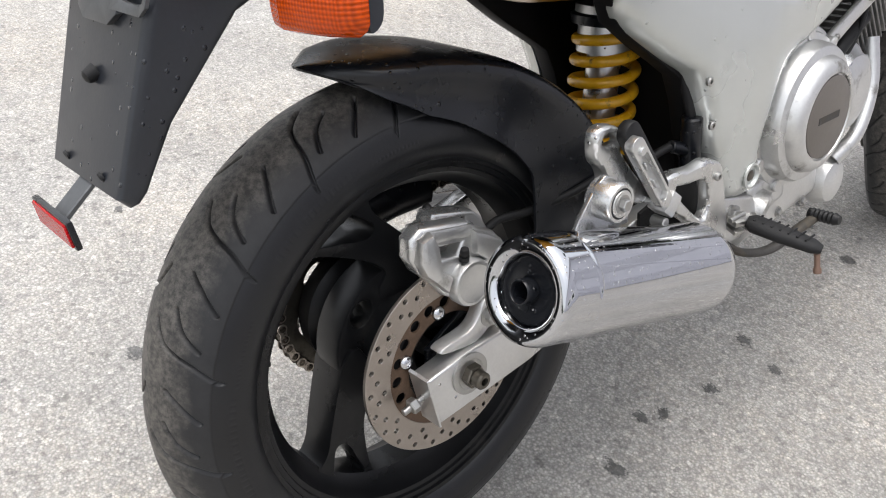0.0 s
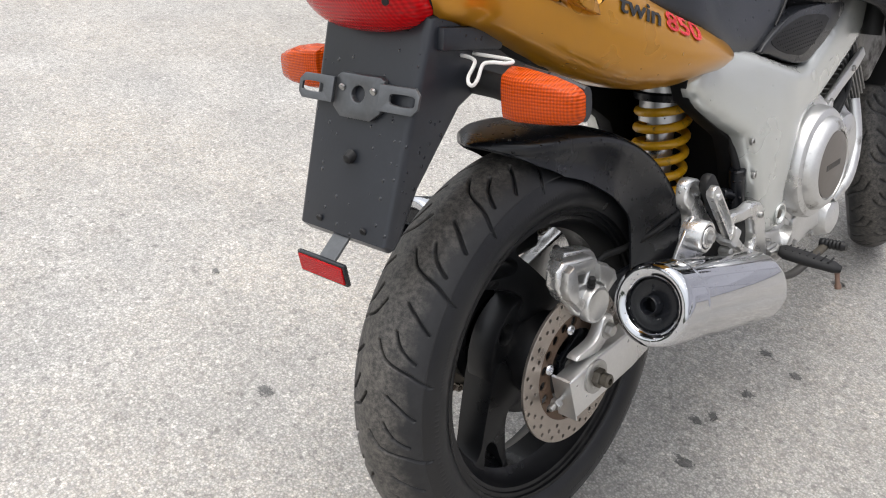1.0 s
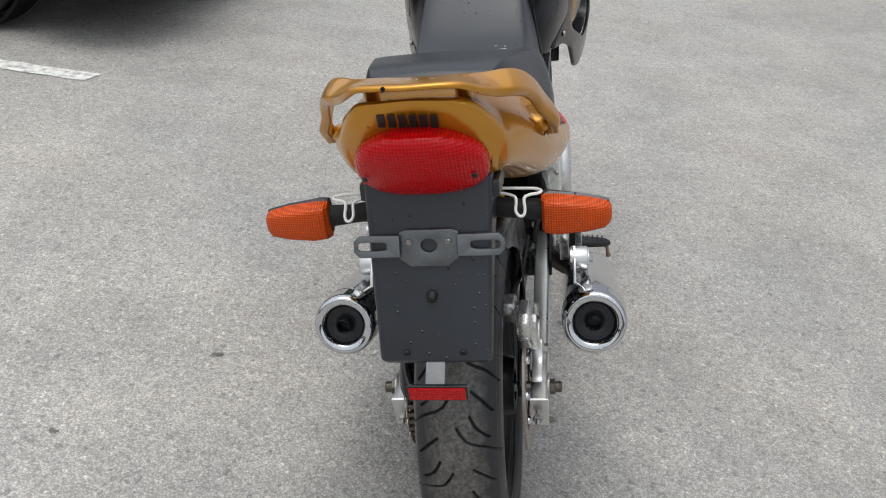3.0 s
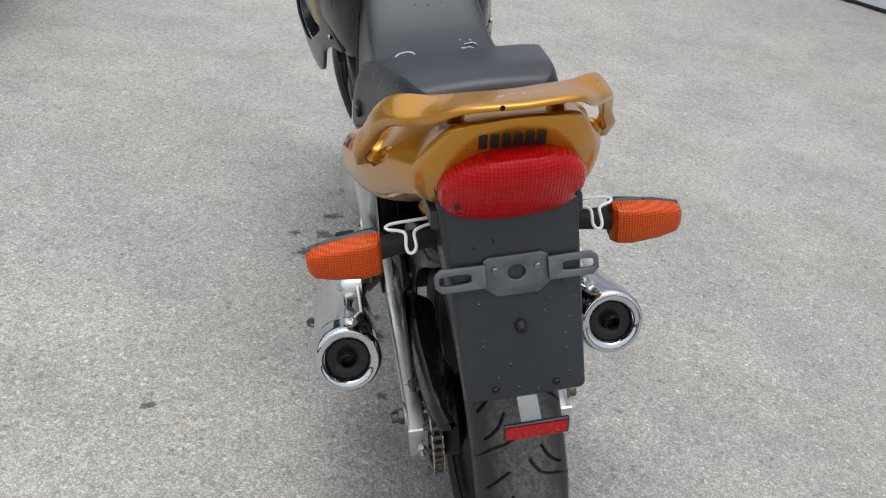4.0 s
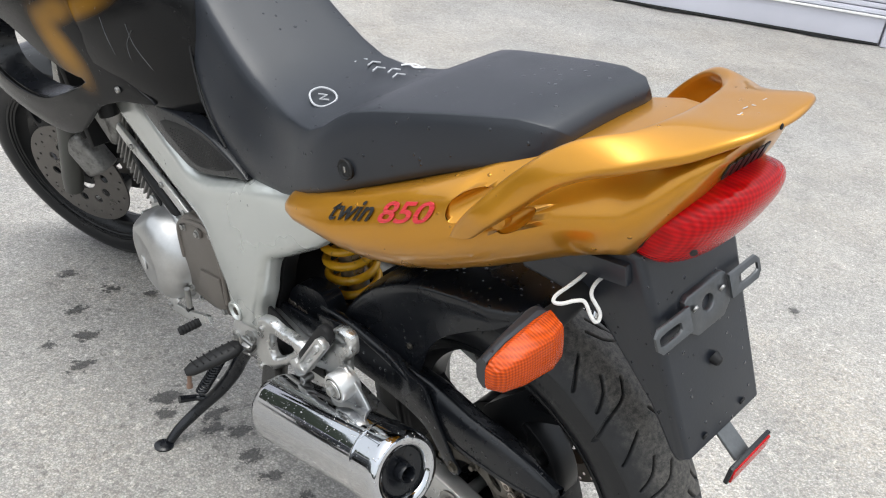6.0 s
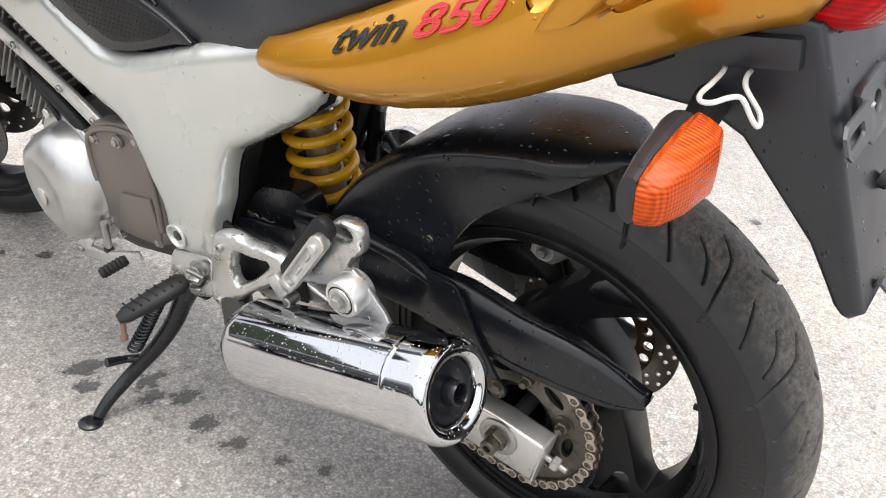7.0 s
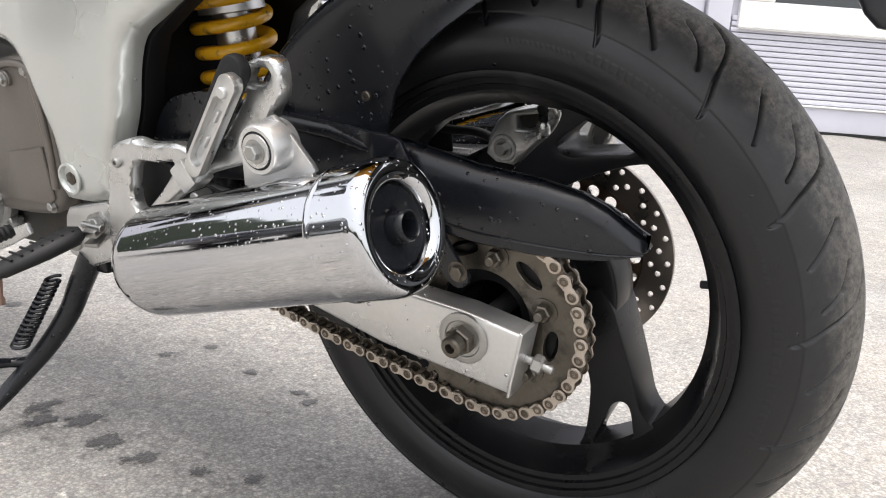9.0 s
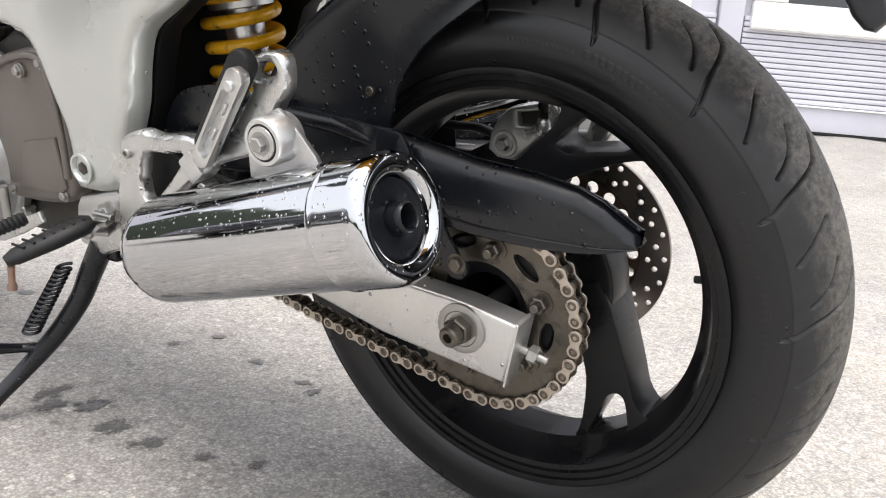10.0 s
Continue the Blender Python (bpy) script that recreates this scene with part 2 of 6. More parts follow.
def lens_mat(name, color, cell, relief=0.32, dark=0.55):
    """Moulded lamp plastic: coloured, clear-coated, with a square grid of prisms pressed into it."""
    m = mat(name, color, 0.13, vary=0.38, scale=24, bump=0.02, coat=0.26, rvary=0.04, spec=0.08)
    nt = m.node_tree
    n, l = nt.nodes, nt.links
    b = n["Principled BSDF"]
    co = n.new("ShaderNodeTexCoord")
    sep = n.new("ShaderNodeSeparateXYZ")
    l.new(co.outputs["Object"], sep.inputs[0])
    hs = []
    for k in (0, 2):
        mul = n.new("ShaderNodeMath")
        mul.operation = "MULTIPLY"
        mul.inputs[1].default_value = math.pi * 2 / cell
        l.new(sep.outputs[k], mul.inputs[0])
        s = n.new("ShaderNodeMath")
        s.operation = "SINE"
        l.new(mul.outputs[0], s.inputs[0])
        hs.append(s.outputs[0])
    ad = n.new("ShaderNodeMath")
    l.new(hs[0], ad.inputs[0])
    l.new(hs[1], ad.inputs[1])
    bp = n.new("ShaderNodeBump")
    bp.inputs["Strength"].default_value, bp.inputs["Distance"].default_value = relief, 0.0008
    l.new(ad.outputs[0], bp.inputs["Height"])
    l.new(bp.outputs[0], b.inputs["Normal"])
    # light gathered by the prisms is put into the colour: bright middles, darker between
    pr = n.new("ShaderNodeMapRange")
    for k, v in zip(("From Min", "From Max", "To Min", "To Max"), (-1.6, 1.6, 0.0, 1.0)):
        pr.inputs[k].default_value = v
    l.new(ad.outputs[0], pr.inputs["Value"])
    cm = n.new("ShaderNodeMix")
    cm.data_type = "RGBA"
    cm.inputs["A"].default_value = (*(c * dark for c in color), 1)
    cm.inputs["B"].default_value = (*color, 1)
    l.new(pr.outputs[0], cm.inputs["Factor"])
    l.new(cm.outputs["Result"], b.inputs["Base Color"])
    return m


def clear_lens(name, color, cell, relief):
    """Clear coloured lamp plastic with rows of small prisms moulded into it."""
    m = lens_mat(name, color, cell, relief)
    b = m.node_tree.nodes["Principled BSDF"]
    for link in list(b.inputs["Roughness"].links):
        m.node_tree.links.remove(link)
    b.inputs["Roughness"].default_value = .10
    b.inputs["Transmission Weight"].default_value, b.inputs["IOR"].default_value = .20, 1.42
    b.inputs["Specular IOR Level"].default_value = .10
    b.inputs["Coat Weight"].default_value, b.inputs["Coat Roughness"].default_value = .20, .03
    return m


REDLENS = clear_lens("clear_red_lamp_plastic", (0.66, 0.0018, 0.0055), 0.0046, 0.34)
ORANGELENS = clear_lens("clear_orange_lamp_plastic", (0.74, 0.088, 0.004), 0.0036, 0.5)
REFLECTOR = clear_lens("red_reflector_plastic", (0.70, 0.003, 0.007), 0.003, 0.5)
BOWL = mat("bright_lamp_bowl", (0.80, 0.80, 0.80), 0.30, metal=0.7, vary=0.05, fine=90, bump=0.3)


def asphalt_mat(name, tone, wet=0.0):
    m = bpy.data.materials.new(name)
    m.use_nodes = True
    nt = m.node_tree
    n, l = nt.nodes, nt.links
    b = n["Principled BSDF"]
    co = n.new("ShaderNodeTexCoord")

    def tex(kind, sc, **kw):
        t = n.new(kind)
        t.inputs["Scale"].default_value = sc
        for k, v in kw.items():
            t.inputs[k].default_value = v
        l.new(co.outputs["Object"], t.inputs["Vector"])
        return t

    def ramp(fac, lo, hi, a, z):
        r = n.new("ShaderNodeMapRange")
        for k, v in zip(("From Min", "From Max", "To Min", "To Max"), (lo, hi, a, z)):
            r.inputs[k].default_value = v
        l.new(fac, r.inputs["Value"])
        return r.outputs[0]

    def math2(op, a, z):
        x = n.new("ShaderNodeMath")
        x.operation = op
        for s, v in zip(x.inputs, (a, z)):
            if isinstance(v, float):
                s.default_value = v
            else:
                l.new(v, s)
        return x.outputs[0]

    stones = tex("ShaderNodeTexVoronoi", 230.0)
    chips = tex("ShaderNodeTexVoronoi", 118.0)
    sepa = n.new("ShaderNodeSeparateColor")
    l.new(stones.outputs["Color"], sepa.inputs[0])
    sepb = n.new("ShaderNodeSeparateColor")
    l.new(chips.outputs["Color"], sepb.inputs[0])
    grain = tex("ShaderNodeTexNoise", 620.0, Detail=3.0).outputs["Fac"]
    mid = tex("ShaderNodeTexNoise", 34.0, Detail=6.0, Roughness=0.72).outputs["Fac"]
    patch = tex("ShaderNodeTexNoise", 2.6, Detail=8.0, Roughness=0.68).outputs["Fac"]
    wide = tex("ShaderNodeTexNoise", 0.25, Detail=3.0).outputs["Fac"]
    brown = tex("ShaderNodeTexNoise", 1.4, Detail=6.0, Roughness=0.62).outputs["Fac"]
    # stones of uneven tone, set in a darker binder; some bleached chips, some lost ones
    v = ramp(sepa.outputs[0], 0, 1, 0.70, 1.32)
    v = math2("MULTIPLY", v, ramp(stones.outputs["Distance"], 0.28, 0.62, 1.08, 0.72))
    v = math2("MULTIPLY", v, ramp(sepb.outputs[1], 0.92, 0.98, 1.0, 1.42))
    v = math2("MULTIPLY", v, ramp(sepb.outputs[2], 0.0, 0.10, 0.66, 1.0))
    v = math2("MULTIPLY", v, ramp(grain, 0.25, 0.75, 0.70, 1.30))
    v = math2("MULTIPLY", v, ramp(mid, 0.25, 0.75, 0.84, 1.15))
    v = math2("MULTIPLY", v, ramp(patch, 0.3, 0.7, 0.76, 1.16))
    v = math2("MULTIPLY", v, ramp(wide, 0.3, 0.7, 0.90, 1.08))
    # shallow pits and scuffs, a few to the hand's breadth
    warp = tex("ShaderNodeTexNoise", 90.0, Detail=3.0)
    shift = n.new("ShaderNodeVectorMath")
    shift.operation = "MULTIPLY_ADD"
    shift.inputs[1].default_value = (.016, .016, 0)
    l.new(warp.outputs["Color"], shift.inputs[0])
    l.new(co.outputs["Object"], shift.inputs[2])
    pits = n.new("ShaderNodeTexVoronoi")
    pits.inputs["Scale"].default_value = 34.0
    l.new(shift.outputs[0], pits.inputs["Vector"])
    sepc = n.new("ShaderNodeSeparateColor")
    l.new(pits.outputs["Color"], sepc.inputs[0])
    size = ramp(sepc.outputs[0], 0.62, 1.0, 0.0, 0.30)
    v = math2("MULTIPLY", v, ramp(math2("SUBTRACT", pits.outputs["Distance"], size), -0.06, 0.03, 0.62, 1.0))
    pale = ramp(sepc.outputs[1], 0.80, 1.0, 0.0, 0.24)
    v = math2("MULTIPLY", v, ramp(math2("SUBTRACT", pits.outputs["Distance"], pale), -0.05, 0.02, 1.30, 1.0))
    scuff = tex("ShaderNodeTexNoise", 6.5, Detail=9.0, Roughness=0.74).outputs["Fac"]
    v = math2("MULTIPLY", v, ramp(scuff, 0.58, 0.68, 1.0, 0.82))
    hue = n.new("ShaderNodeMix")
    hue.data_type = "RGBA"
    hue.inputs["A"].default_value = (tone * 1.015, tone * 0.985, tone * 0.93, 1)
    hue.inputs["B"].default_value = (tone * 1.08, tone * 0.985, tone * 0.85, 1)
    l.new(math2("MULTIPLY", ramp(sepb.outputs[0], 0.2, 0.9, 0.3, 1.0), ramp(brown, 0.36, 0.66, 0.1, 1.1)), hue.inputs["Factor"])
    vm = n.new("ShaderNodeVectorMath")
    vm.operation = "SCALE"
    l.new(hue.outputs["Result"], vm.inputs[0])
    l.new(v, vm.inputs["Scale"])
    l.new(vm.outputs[0], b.inputs["Base Color"])
    l.new(ramp(mid, 0.3, 0.7, 0.64 - wet, 0.50 - wet), b.inputs["Roughness"])
    b.inputs["Specular IOR Level"].default_value = 1.0
    bp = n.new("ShaderNodeBump")
    bp.inputs["Strength"].default_value, bp.inputs["Distance"].default_value = 0.66, 0.0020
    hgt = math2("ADD", math2("MULTIPLY", stones.outputs["Distance"], -0.9), math2("ADD", grain, math2("MULTIPLY", mid, 1.1)))
    l.new(hgt, bp.inputs["Height"])
    l.new(bp.outputs[0], b.inputs["Normal"])
    return m


ASPHALT = asphalt_mat("worn_pale_asphalt", 0.352)
WETASPHALT = asphalt_mat("oil_stained_asphalt", 0.085, 0.20)
LINEPAINT = mat("worn_white_road_paint", (0.62, 0.61, 0.58), 0.8, vary=0.15, scale=20, bump=0.5, dirt=(0.30, 0.29, 0.27), dirt_amount=0.16, dirt_scale=30)


# ---------------------------------------------------------------- mesh helpers
V = Vector


def catmull(pts, sub=4, closed=True):
    """A smooth curve through the points."""
    pts = [V(p) for p in pts]
    n, out = len(pts), []
    for i in range(n if closed else n - 1):
        if closed:
            a, b, c, d = (pts[(i + k) % n] for k in (-1, 0, 1, 2))
        else:
            a, b, c, d = pts[max(i - 1, 0)], pts[i], pts[i + 1], pts[min(i + 2, n - 1)]
        for k in range(sub):
            t = k / sub
            out.append(0.5 * ((2 * b) + (c - a) * t + (2 * a - 5 * b + 4 * c - d) * t * t + (3 * b - a - 3 * c + d) * t ** 3))
    if not closed:
        out.append(pts[-1])
    return out


def loft(rings, caps=True, bm=None, closed=True):
    bm = bm or bmesh.new()
    vs = [[bm.verts.new(p) for p in r] for r in rings]
    n = len(rings[0])
    for a, b in zip(vs, vs[1:]):
        for i in range(n if closed else n - 1):
            j = (i + 1) % n
            bm.faces.new((a[i], a[j], b[j], b[i]))
    if caps and closed:
        bm.faces.new(vs[0][::-1])
        bm.faces.new(vs[-1])
    bmesh.ops.recalc_face_normals(bm, faces=bm.faces)
    return bm


def lathe(profile, origin=(0, 0, 0), axis=(1, 0, 0), n=48, bm=None, closed=False, phase=0.0):
    """Turn a profile of (along, radius) about an axis. closed: the profile is a ring."""
    bm = bm or bmesh.new()
    rot = V((1, 0, 0)).rotation_difference(V(axis).normalized()).to_matrix()
    o, rows = V(origin), []
    for along, r in profile:
        if r < 1e-6:
            rows.append([bm.verts.new(o + rot @ V((along, 0, 0)))])
        else:
            rows.append([bm.verts.new(o + rot @ V((along, r * math.cos(2 * math.pi * (k + phase) / n), r * math.sin(2 * math.pi * (k + phase) / n)))) for k in range(n)])
    pairs = list(zip(rows, rows[1:])) + ([(rows[-1], rows[0])] if closed else [])
    new_faces = []
    for a, b in pairs:
        for k in range(n):
            j = (k + 1) % n
            if len(a) == 1 and len(b) == 1:
                continue
            if len(a) == 1:
                new_faces.append(bm.faces.new((a[0], b[k], b[j])))
            elif len(b) == 1:
                new_faces.append(bm.faces.new((a[k], b[0], a[j])))
            else:
                new_faces.append(bm.faces.new((a[k], b[k], b[j], a[j])))
    bmesh.ops.recalc_face_normals(bm, faces=new_faces)
    return bm


def rod(p0, p1, r, r1=None, n=24, bev=None, bm=None, phase=0.0):
    """A solid round bar with chamfered ends."""
    p0, p1 = V(p0), V(p1)
    r1 = r if r1 is None else r1
    ln = (p1 - p0).length
    bev = min(0.18 * min(r, r1), ln * 0.2) if bev is None else bev
    return lathe([(0, 0), (0, r - bev), (bev, r), (ln - bev, r1), (ln, r1 - bev), (ln, 0)], p0, p1 - p0, n, bm, phase=phase)


def tube(path, r, n=12, bm=None, caps=True, flat=1.0):
    """Sweep a round (or flattened) section along a path."""
    path = [V(p) for p in path]
    rs = r if isinstance(r, (list, tuple)) else [r] * len(path)
    rings, up = [], None
    for i, p in enumerate(path):
        t = (path[min(i + 1, len(path) - 1)] - path[max(i - 1, 0)]).normalized()
        if up is None:
            up = t.orthogonal().normalized() if abs(t.z) > 0.9 else V((0, 0, 1)).cross(t).normalized()
        up = (up - t * up.dot(t)).normalized()
        side = t.cross(up)
        rings.append([p + (up * math.cos(2 * math.pi * k / n) + side * math.sin(2 * math.pi * k / n) * flat) * rs[i] for k in range(n)])
    return loft(rings, caps, bm)


def soften(bm, offset, segments=2, angle=28):
    if offset > 0:
        es = [e for e in bm.edges if len(e.link_faces) == 2 and e.calc_face_angle(0) > radians(angle)]
        bmesh.ops.bevel(bm, geom=es, offset=offset, segments=segments, affect="EDGES", profile=0.6, clamp_overlap=True)
    return bm


def prism(outline, x0, x1, holes=(), bevel=0.0, segments=2, axis="x", warp=None, cuts=0, bm=None):
    """A plate: an outline (and holes) in the plane across the axis, with thickness from x0 to x1."""
    pb = bmesh.new()

    def at(p, d):
        a, b = p[0], p[1]
        return {"x": (d, a, b), "y": (a, d, b), "z": (a, b, d)}[axis]

    edges = []
    for loop in (outline, *holes):
        vs = [pb.verts.new(at(p, x0)) for p in loop]
        edges += [pb.edges.new((a, b)) for a, b in zip(vs, vs[1:] + vs[:1])]
    bmesh.ops.triangle_fill(pb, edges=edges, use_beauty=True, use_dissolve=False)
    if not holes:
        bmesh.ops.dissolve_faces(pb, faces=pb.faces[:]) if len(pb.faces) > 1 and not cuts else None
    ex = bmesh.ops.extrude_face_region(pb, geom=pb.faces[:])
    d = V(at((0, 0), x1)) - V(at((0, 0), x0))
    bmesh.ops.translate(pb, vec=d, verts=[v for v in ex["geom"] if isinstance(v, bmesh.types.BMVert)])
    bmesh.ops.recalc_face_normals(pb, faces=pb.faces)
    if bevel:
        es = [e for e in pb.edges if len(e.link_faces) == 2 and e.calc_face_angle(0) > radians(50)
              and abs((e.verts[0].co - e.verts[1].co).normalized().dot(d.normalized())) < 0.5]
        bmesh.ops.bevel(pb, geom=es, offset=bevel, segments=segments, affect="EDGES", profile=0.5, clamp_overlap=True)
    if cuts:
        bmesh.ops.triangulate(pb, faces=pb.faces)
        bmesh.ops.subdivide_edges(pb, edges=pb.edges, cuts=cuts, use_grid_fill=True)
    if warp:
        for v in pb.verts:
            v.co = warp(v.co.copy())
    return join(bm, pb)


def shell(outline, holes, inner, edge, rise, reach, step=.007, crown=0.0, warp=None):
    """A casting with a flat back and a rounded face: its thickness grows from the edge inwards over a reach."""
    loops = [[V(p) for p in lp] for lp in (outline, *holes)]
    segs = [(a, b) for lp in loops for a, b in zip(lp, lp[1:] + lp[:1])]
    A, B = np.array([a[:2] for a, b in segs]), np.array([b[:2] for a, b in segs])

    def inside(P):
        P = np.asarray(P)
        y = P[:, 1:2]
        cross = (A[:, 1] > y) != (B[:, 1] > y)
        at = (B[:, 0] - A[:, 0]) * (y - A[:, 1]) / np.where(B[:, 1] == A[:, 1], 1e-9, B[:, 1] - A[:, 1]) + A[:, 0]
        return (cross & (P[:, 0:1] < at)).sum(1) % 2 == 1

    def away(P):
        P = np.asarray(P)[:, None, :]
        E = B - A
        t = np.clip(((P - A) * E).sum(-1) / np.maximum((E * E).sum(-1), 1e-12), 0, 1)
        return np.sqrt((((A + t[..., None] * E) - P) ** 2).sum(-1)).min(1)

    lo, hi = A.min(0), A.max(0)
    grid = np.array([(lo[0] + step * (i + .5 * (j % 2)), lo[1] + step * .87 * j) for i in range(int((hi[0] - lo[0]) / step) + 2) for j in range(int((hi[1] - lo[1]) / step / .87) + 2)])
    grid = grid[inside(grid)]
    grid = grid[away(grid) > step * .45]
    pts = [V((p[0], p[1])) for lp in loops for p in lp]
    edges, k = [], 0
    for lp in loops:
        edges += [(k + i, k + (i + 1) % len(lp)) for i in range(len(lp))]
        k += len(lp)
    co, _, tri, _, _, _ = geometry.delaunay_2d_cdt(pts + [V(g) for g in grid], edges, [], 0, 1e-6)
    P = np.array([c[:2] for c in co])
    keep = inside(np.array([(P[f[0]] + P[f[1]] + P[f[2]]) / 3 for f in tri]))
    d = away(P)
    u = np.clip(d / reach, 0, 1)
    face = inner + math.copysign(1, rise) * (abs(edge) + abs(rise) * np.sqrt(1 - (1 - u) ** 2) + crown * np.clip(d / (reach * 3), 0, 1))
    sb = bmesh.new()
    front = [sb.verts.new((face[i], *P[i])) for i in range(len(P))]
    back = [sb.verts.new((inner, *P[i])) for i in range(len(P))]
    for f, ok in zip(tri, keep):
        if ok:
            sb.faces.new([front[i] for i in f])
            sb.faces.new([back[i] for i in f][::-1])
    for e in [e for e in sb.edges if e.is_boundary and e.verts[0] in set(front[:k])]:
        i, j = front.index(e.verts[0]), front.index(e.verts[1])
        sb.faces.new((front[i], front[j], back[j], back[i]))
    bmesh.ops.delete(sb, geom=[v for v in sb.verts if not v.link_faces], context="VERTS")
    if warp:
        for v in sb.verts:
            v.co = warp(v.co.copy())
    bmesh.ops.recalc_face_normals(sb, faces=sb.faces)
    return sb


def join(bm, other):
    if bm is None:
        return other
    me = bpy.data.meshes.new("tmp")
    other.to_mesh(me)
    other.free()
    bm.from_mesh(me)
    bpy.data.meshes.remove(me)
    return bm


def box(c, size, rot=(0, 0, 0), bevel=0.003, segments=2, bm=None):
    pb = bmesh.new()
    bmesh.ops.create_cube(pb, size=1)
    for v in pb.verts:
        v.co = V((v.co.x * size[0], v.co.y * size[1], v.co.z * size[2]))
    soften(pb, bevel, segments)
    bmesh.ops.transform(pb, matrix=pose(*c, *rot), verts=pb.verts)
    return join(bm, pb)


def circle(cy, cz, r, n=24, ry=None, turn=0.0):
    ry = r if ry is None else ry
    pts = []
    for k in range(n):
        a = 2 * math.pi * k / n
        u, w = r * math.cos(a), ry * math.sin(a)
        pts.append((cy + u * math.cos(turn) - w * math.sin(turn), cz + u * math.sin(turn) + w * math.cos(turn)))
    return pts


def mesh_of(name, bm, material, angle=38):
    me = bpy.data.meshes.new(name)
    bm.to_mesh(me)
    bm.free()
    for p in me.polygons:
        p.use_smooth = True
    me.set_sharp_from_angle(angle=radians(angle))
    for m in (material if isinstance(material, (list, tuple)) else [material]):
        me.materials.append(m)
    return me


MOTO = tagged(new("motorcycle"), "gold and black road motorcycle leaning on its side stand", "motorcycle")
MOTO.matrix_basis = pose(0, 0, 0, 0, -LEAN, 0)


def part(name, bm, material, parent=MOTO, label="", angle=38):
    """One mesh under a thing or a part; the machine's parts are modelled from its rear axle."""
    base = parent
    while base.parent:
        base = base.parent
    if base == MOTO:
        bmesh.ops.translate(bm, vec=(0, 0, Z0), verts=bm.verts)
    ob = new(name, mesh_of(name, bm, material, angle))
    ob.parent = parent
    if label:
        ob["label"] = label
    return ob


def piece(name, mesh, at, parent=MOTO, turn=None):
    """One more object on a shared mesh, at a place counted from the rear axle."""
    ob = new(name, mesh)
    ob.parent = parent
    base = parent
    while base.parent:
        base = base.parent
    m = Matrix.Translation(V(at) + V((0, 0, Z0 if base == MOTO else 0)))
    ob.matrix_basis = m @ turn if turn else m
    return ob


def hexbolt(r=0.006, h=0.006, washer=True):
    bm = bmesh.new()
    if washer:
        lathe([(0, 0), (0, r * 1.5), (0.0012, r * 1.5), (0.0012, 0)], n=18, bm=bm)
    lathe([(0.001, 0), (0.001, r), (h * 0.85, r), (h, r * 0.85), (h, 0)], n=6, bm=bm)
    return bm


def allen(r=0.006, h=0.005):
    return lathe([(0, 0), (0, r), (h * 0.7, r), (h, r * 0.8), (h, r * 0.45), (h * 0.4, r * 0.4), (h * 0.4, 0)], n=16)


HEX = mesh_of("bolt", hexbolt(), STEEL)
HEXBIG = mesh_of("bolt", hexbolt(0.010, 0.010), STEEL)
HEXMID = mesh_of("bolt", hexbolt(0.0075, 0.008), STEEL)
ALLEN = mesh_of("bolt", allen(), STEEL)
DARKBOLT = mesh_of("bolt", allen(.0052, .0035), SPROCKETSTEEL)
LEFT, RIGHT, BACK = pose(0, 0, 0, 0, 0, 180), Matrix.Identity(4), pose(0, 0, 0, 0, 0, -90)


def bolt(at, side, parent=MOTO, mesh=None):
    return piece("bolt", mesh or HEX, at, parent, {-1: LEFT, 1: RIGHT, 0: BACK}[side])


# ---------------------------------------------------------------- ground
def ground_height(x, y):
    """The yard is level round the machine and climbs gently towards the hall."""
    t = max(0.0, min(1.0, (.863 * x + .506 * y - 1.25) / (5.43 - 1.25)))
    return .27 * t * (0.35 + 0.65 * t) if t < 1 else .27


def ground_sheet():
    bm = bmesh.new()
    steps = [-300, -120, -60, -35, -20] + [-14 + .5 * k for k in range(57)] + [20, 35, 60, 120, 300]
    grid = [[bm.verts.new((x, y, ground_height(x, y))) for y in steps] for x in steps]
    for i in range(len(steps) - 1):
        for j in range(len(steps) - 1):
            bm.faces.new((grid[i][j], grid[i + 1][j], grid[i + 1][j + 1], grid[i][j + 1]))
    return new("ground", mesh_of("ground", bm, ASPHALT))


tagged(ground_sheet(), "pale worn grey asphalt of a parking area", "ground", kind="structure")

# dark oil and water spots on the asphalt
rng = random.Random(5)
SPOTS = [(-.25, .81, .030), (-.273, .755, .021), (-.190, .698, .024), (-.216, .656, .019), (-.176, .618, .022), (-.2, .54, .024), (-.199, .462, .020),
         (-.178, .381, .012), (-.149, .317, .014), (-.06, .02, .015), (-.19, 1.44, .022), (-.136, 1.31, .022), (-.37, 1.13, .02), (-.28, 1.13, .026),
         (-.25, 1.25, .022), (-.343, 1.016, .026), (-.058, 1.235, .018), (.13, .31, .016), (.084, .428, .012), (.102, .468, .013), (.118, .585, .014),
         (.079, .748, .018), (.16, .727, .012), (.068, 1.185, .016), (-.517, -.161, .016), (-.689, .335, .014), (-.924, -.004, .012), (1.51, .165, .02)]
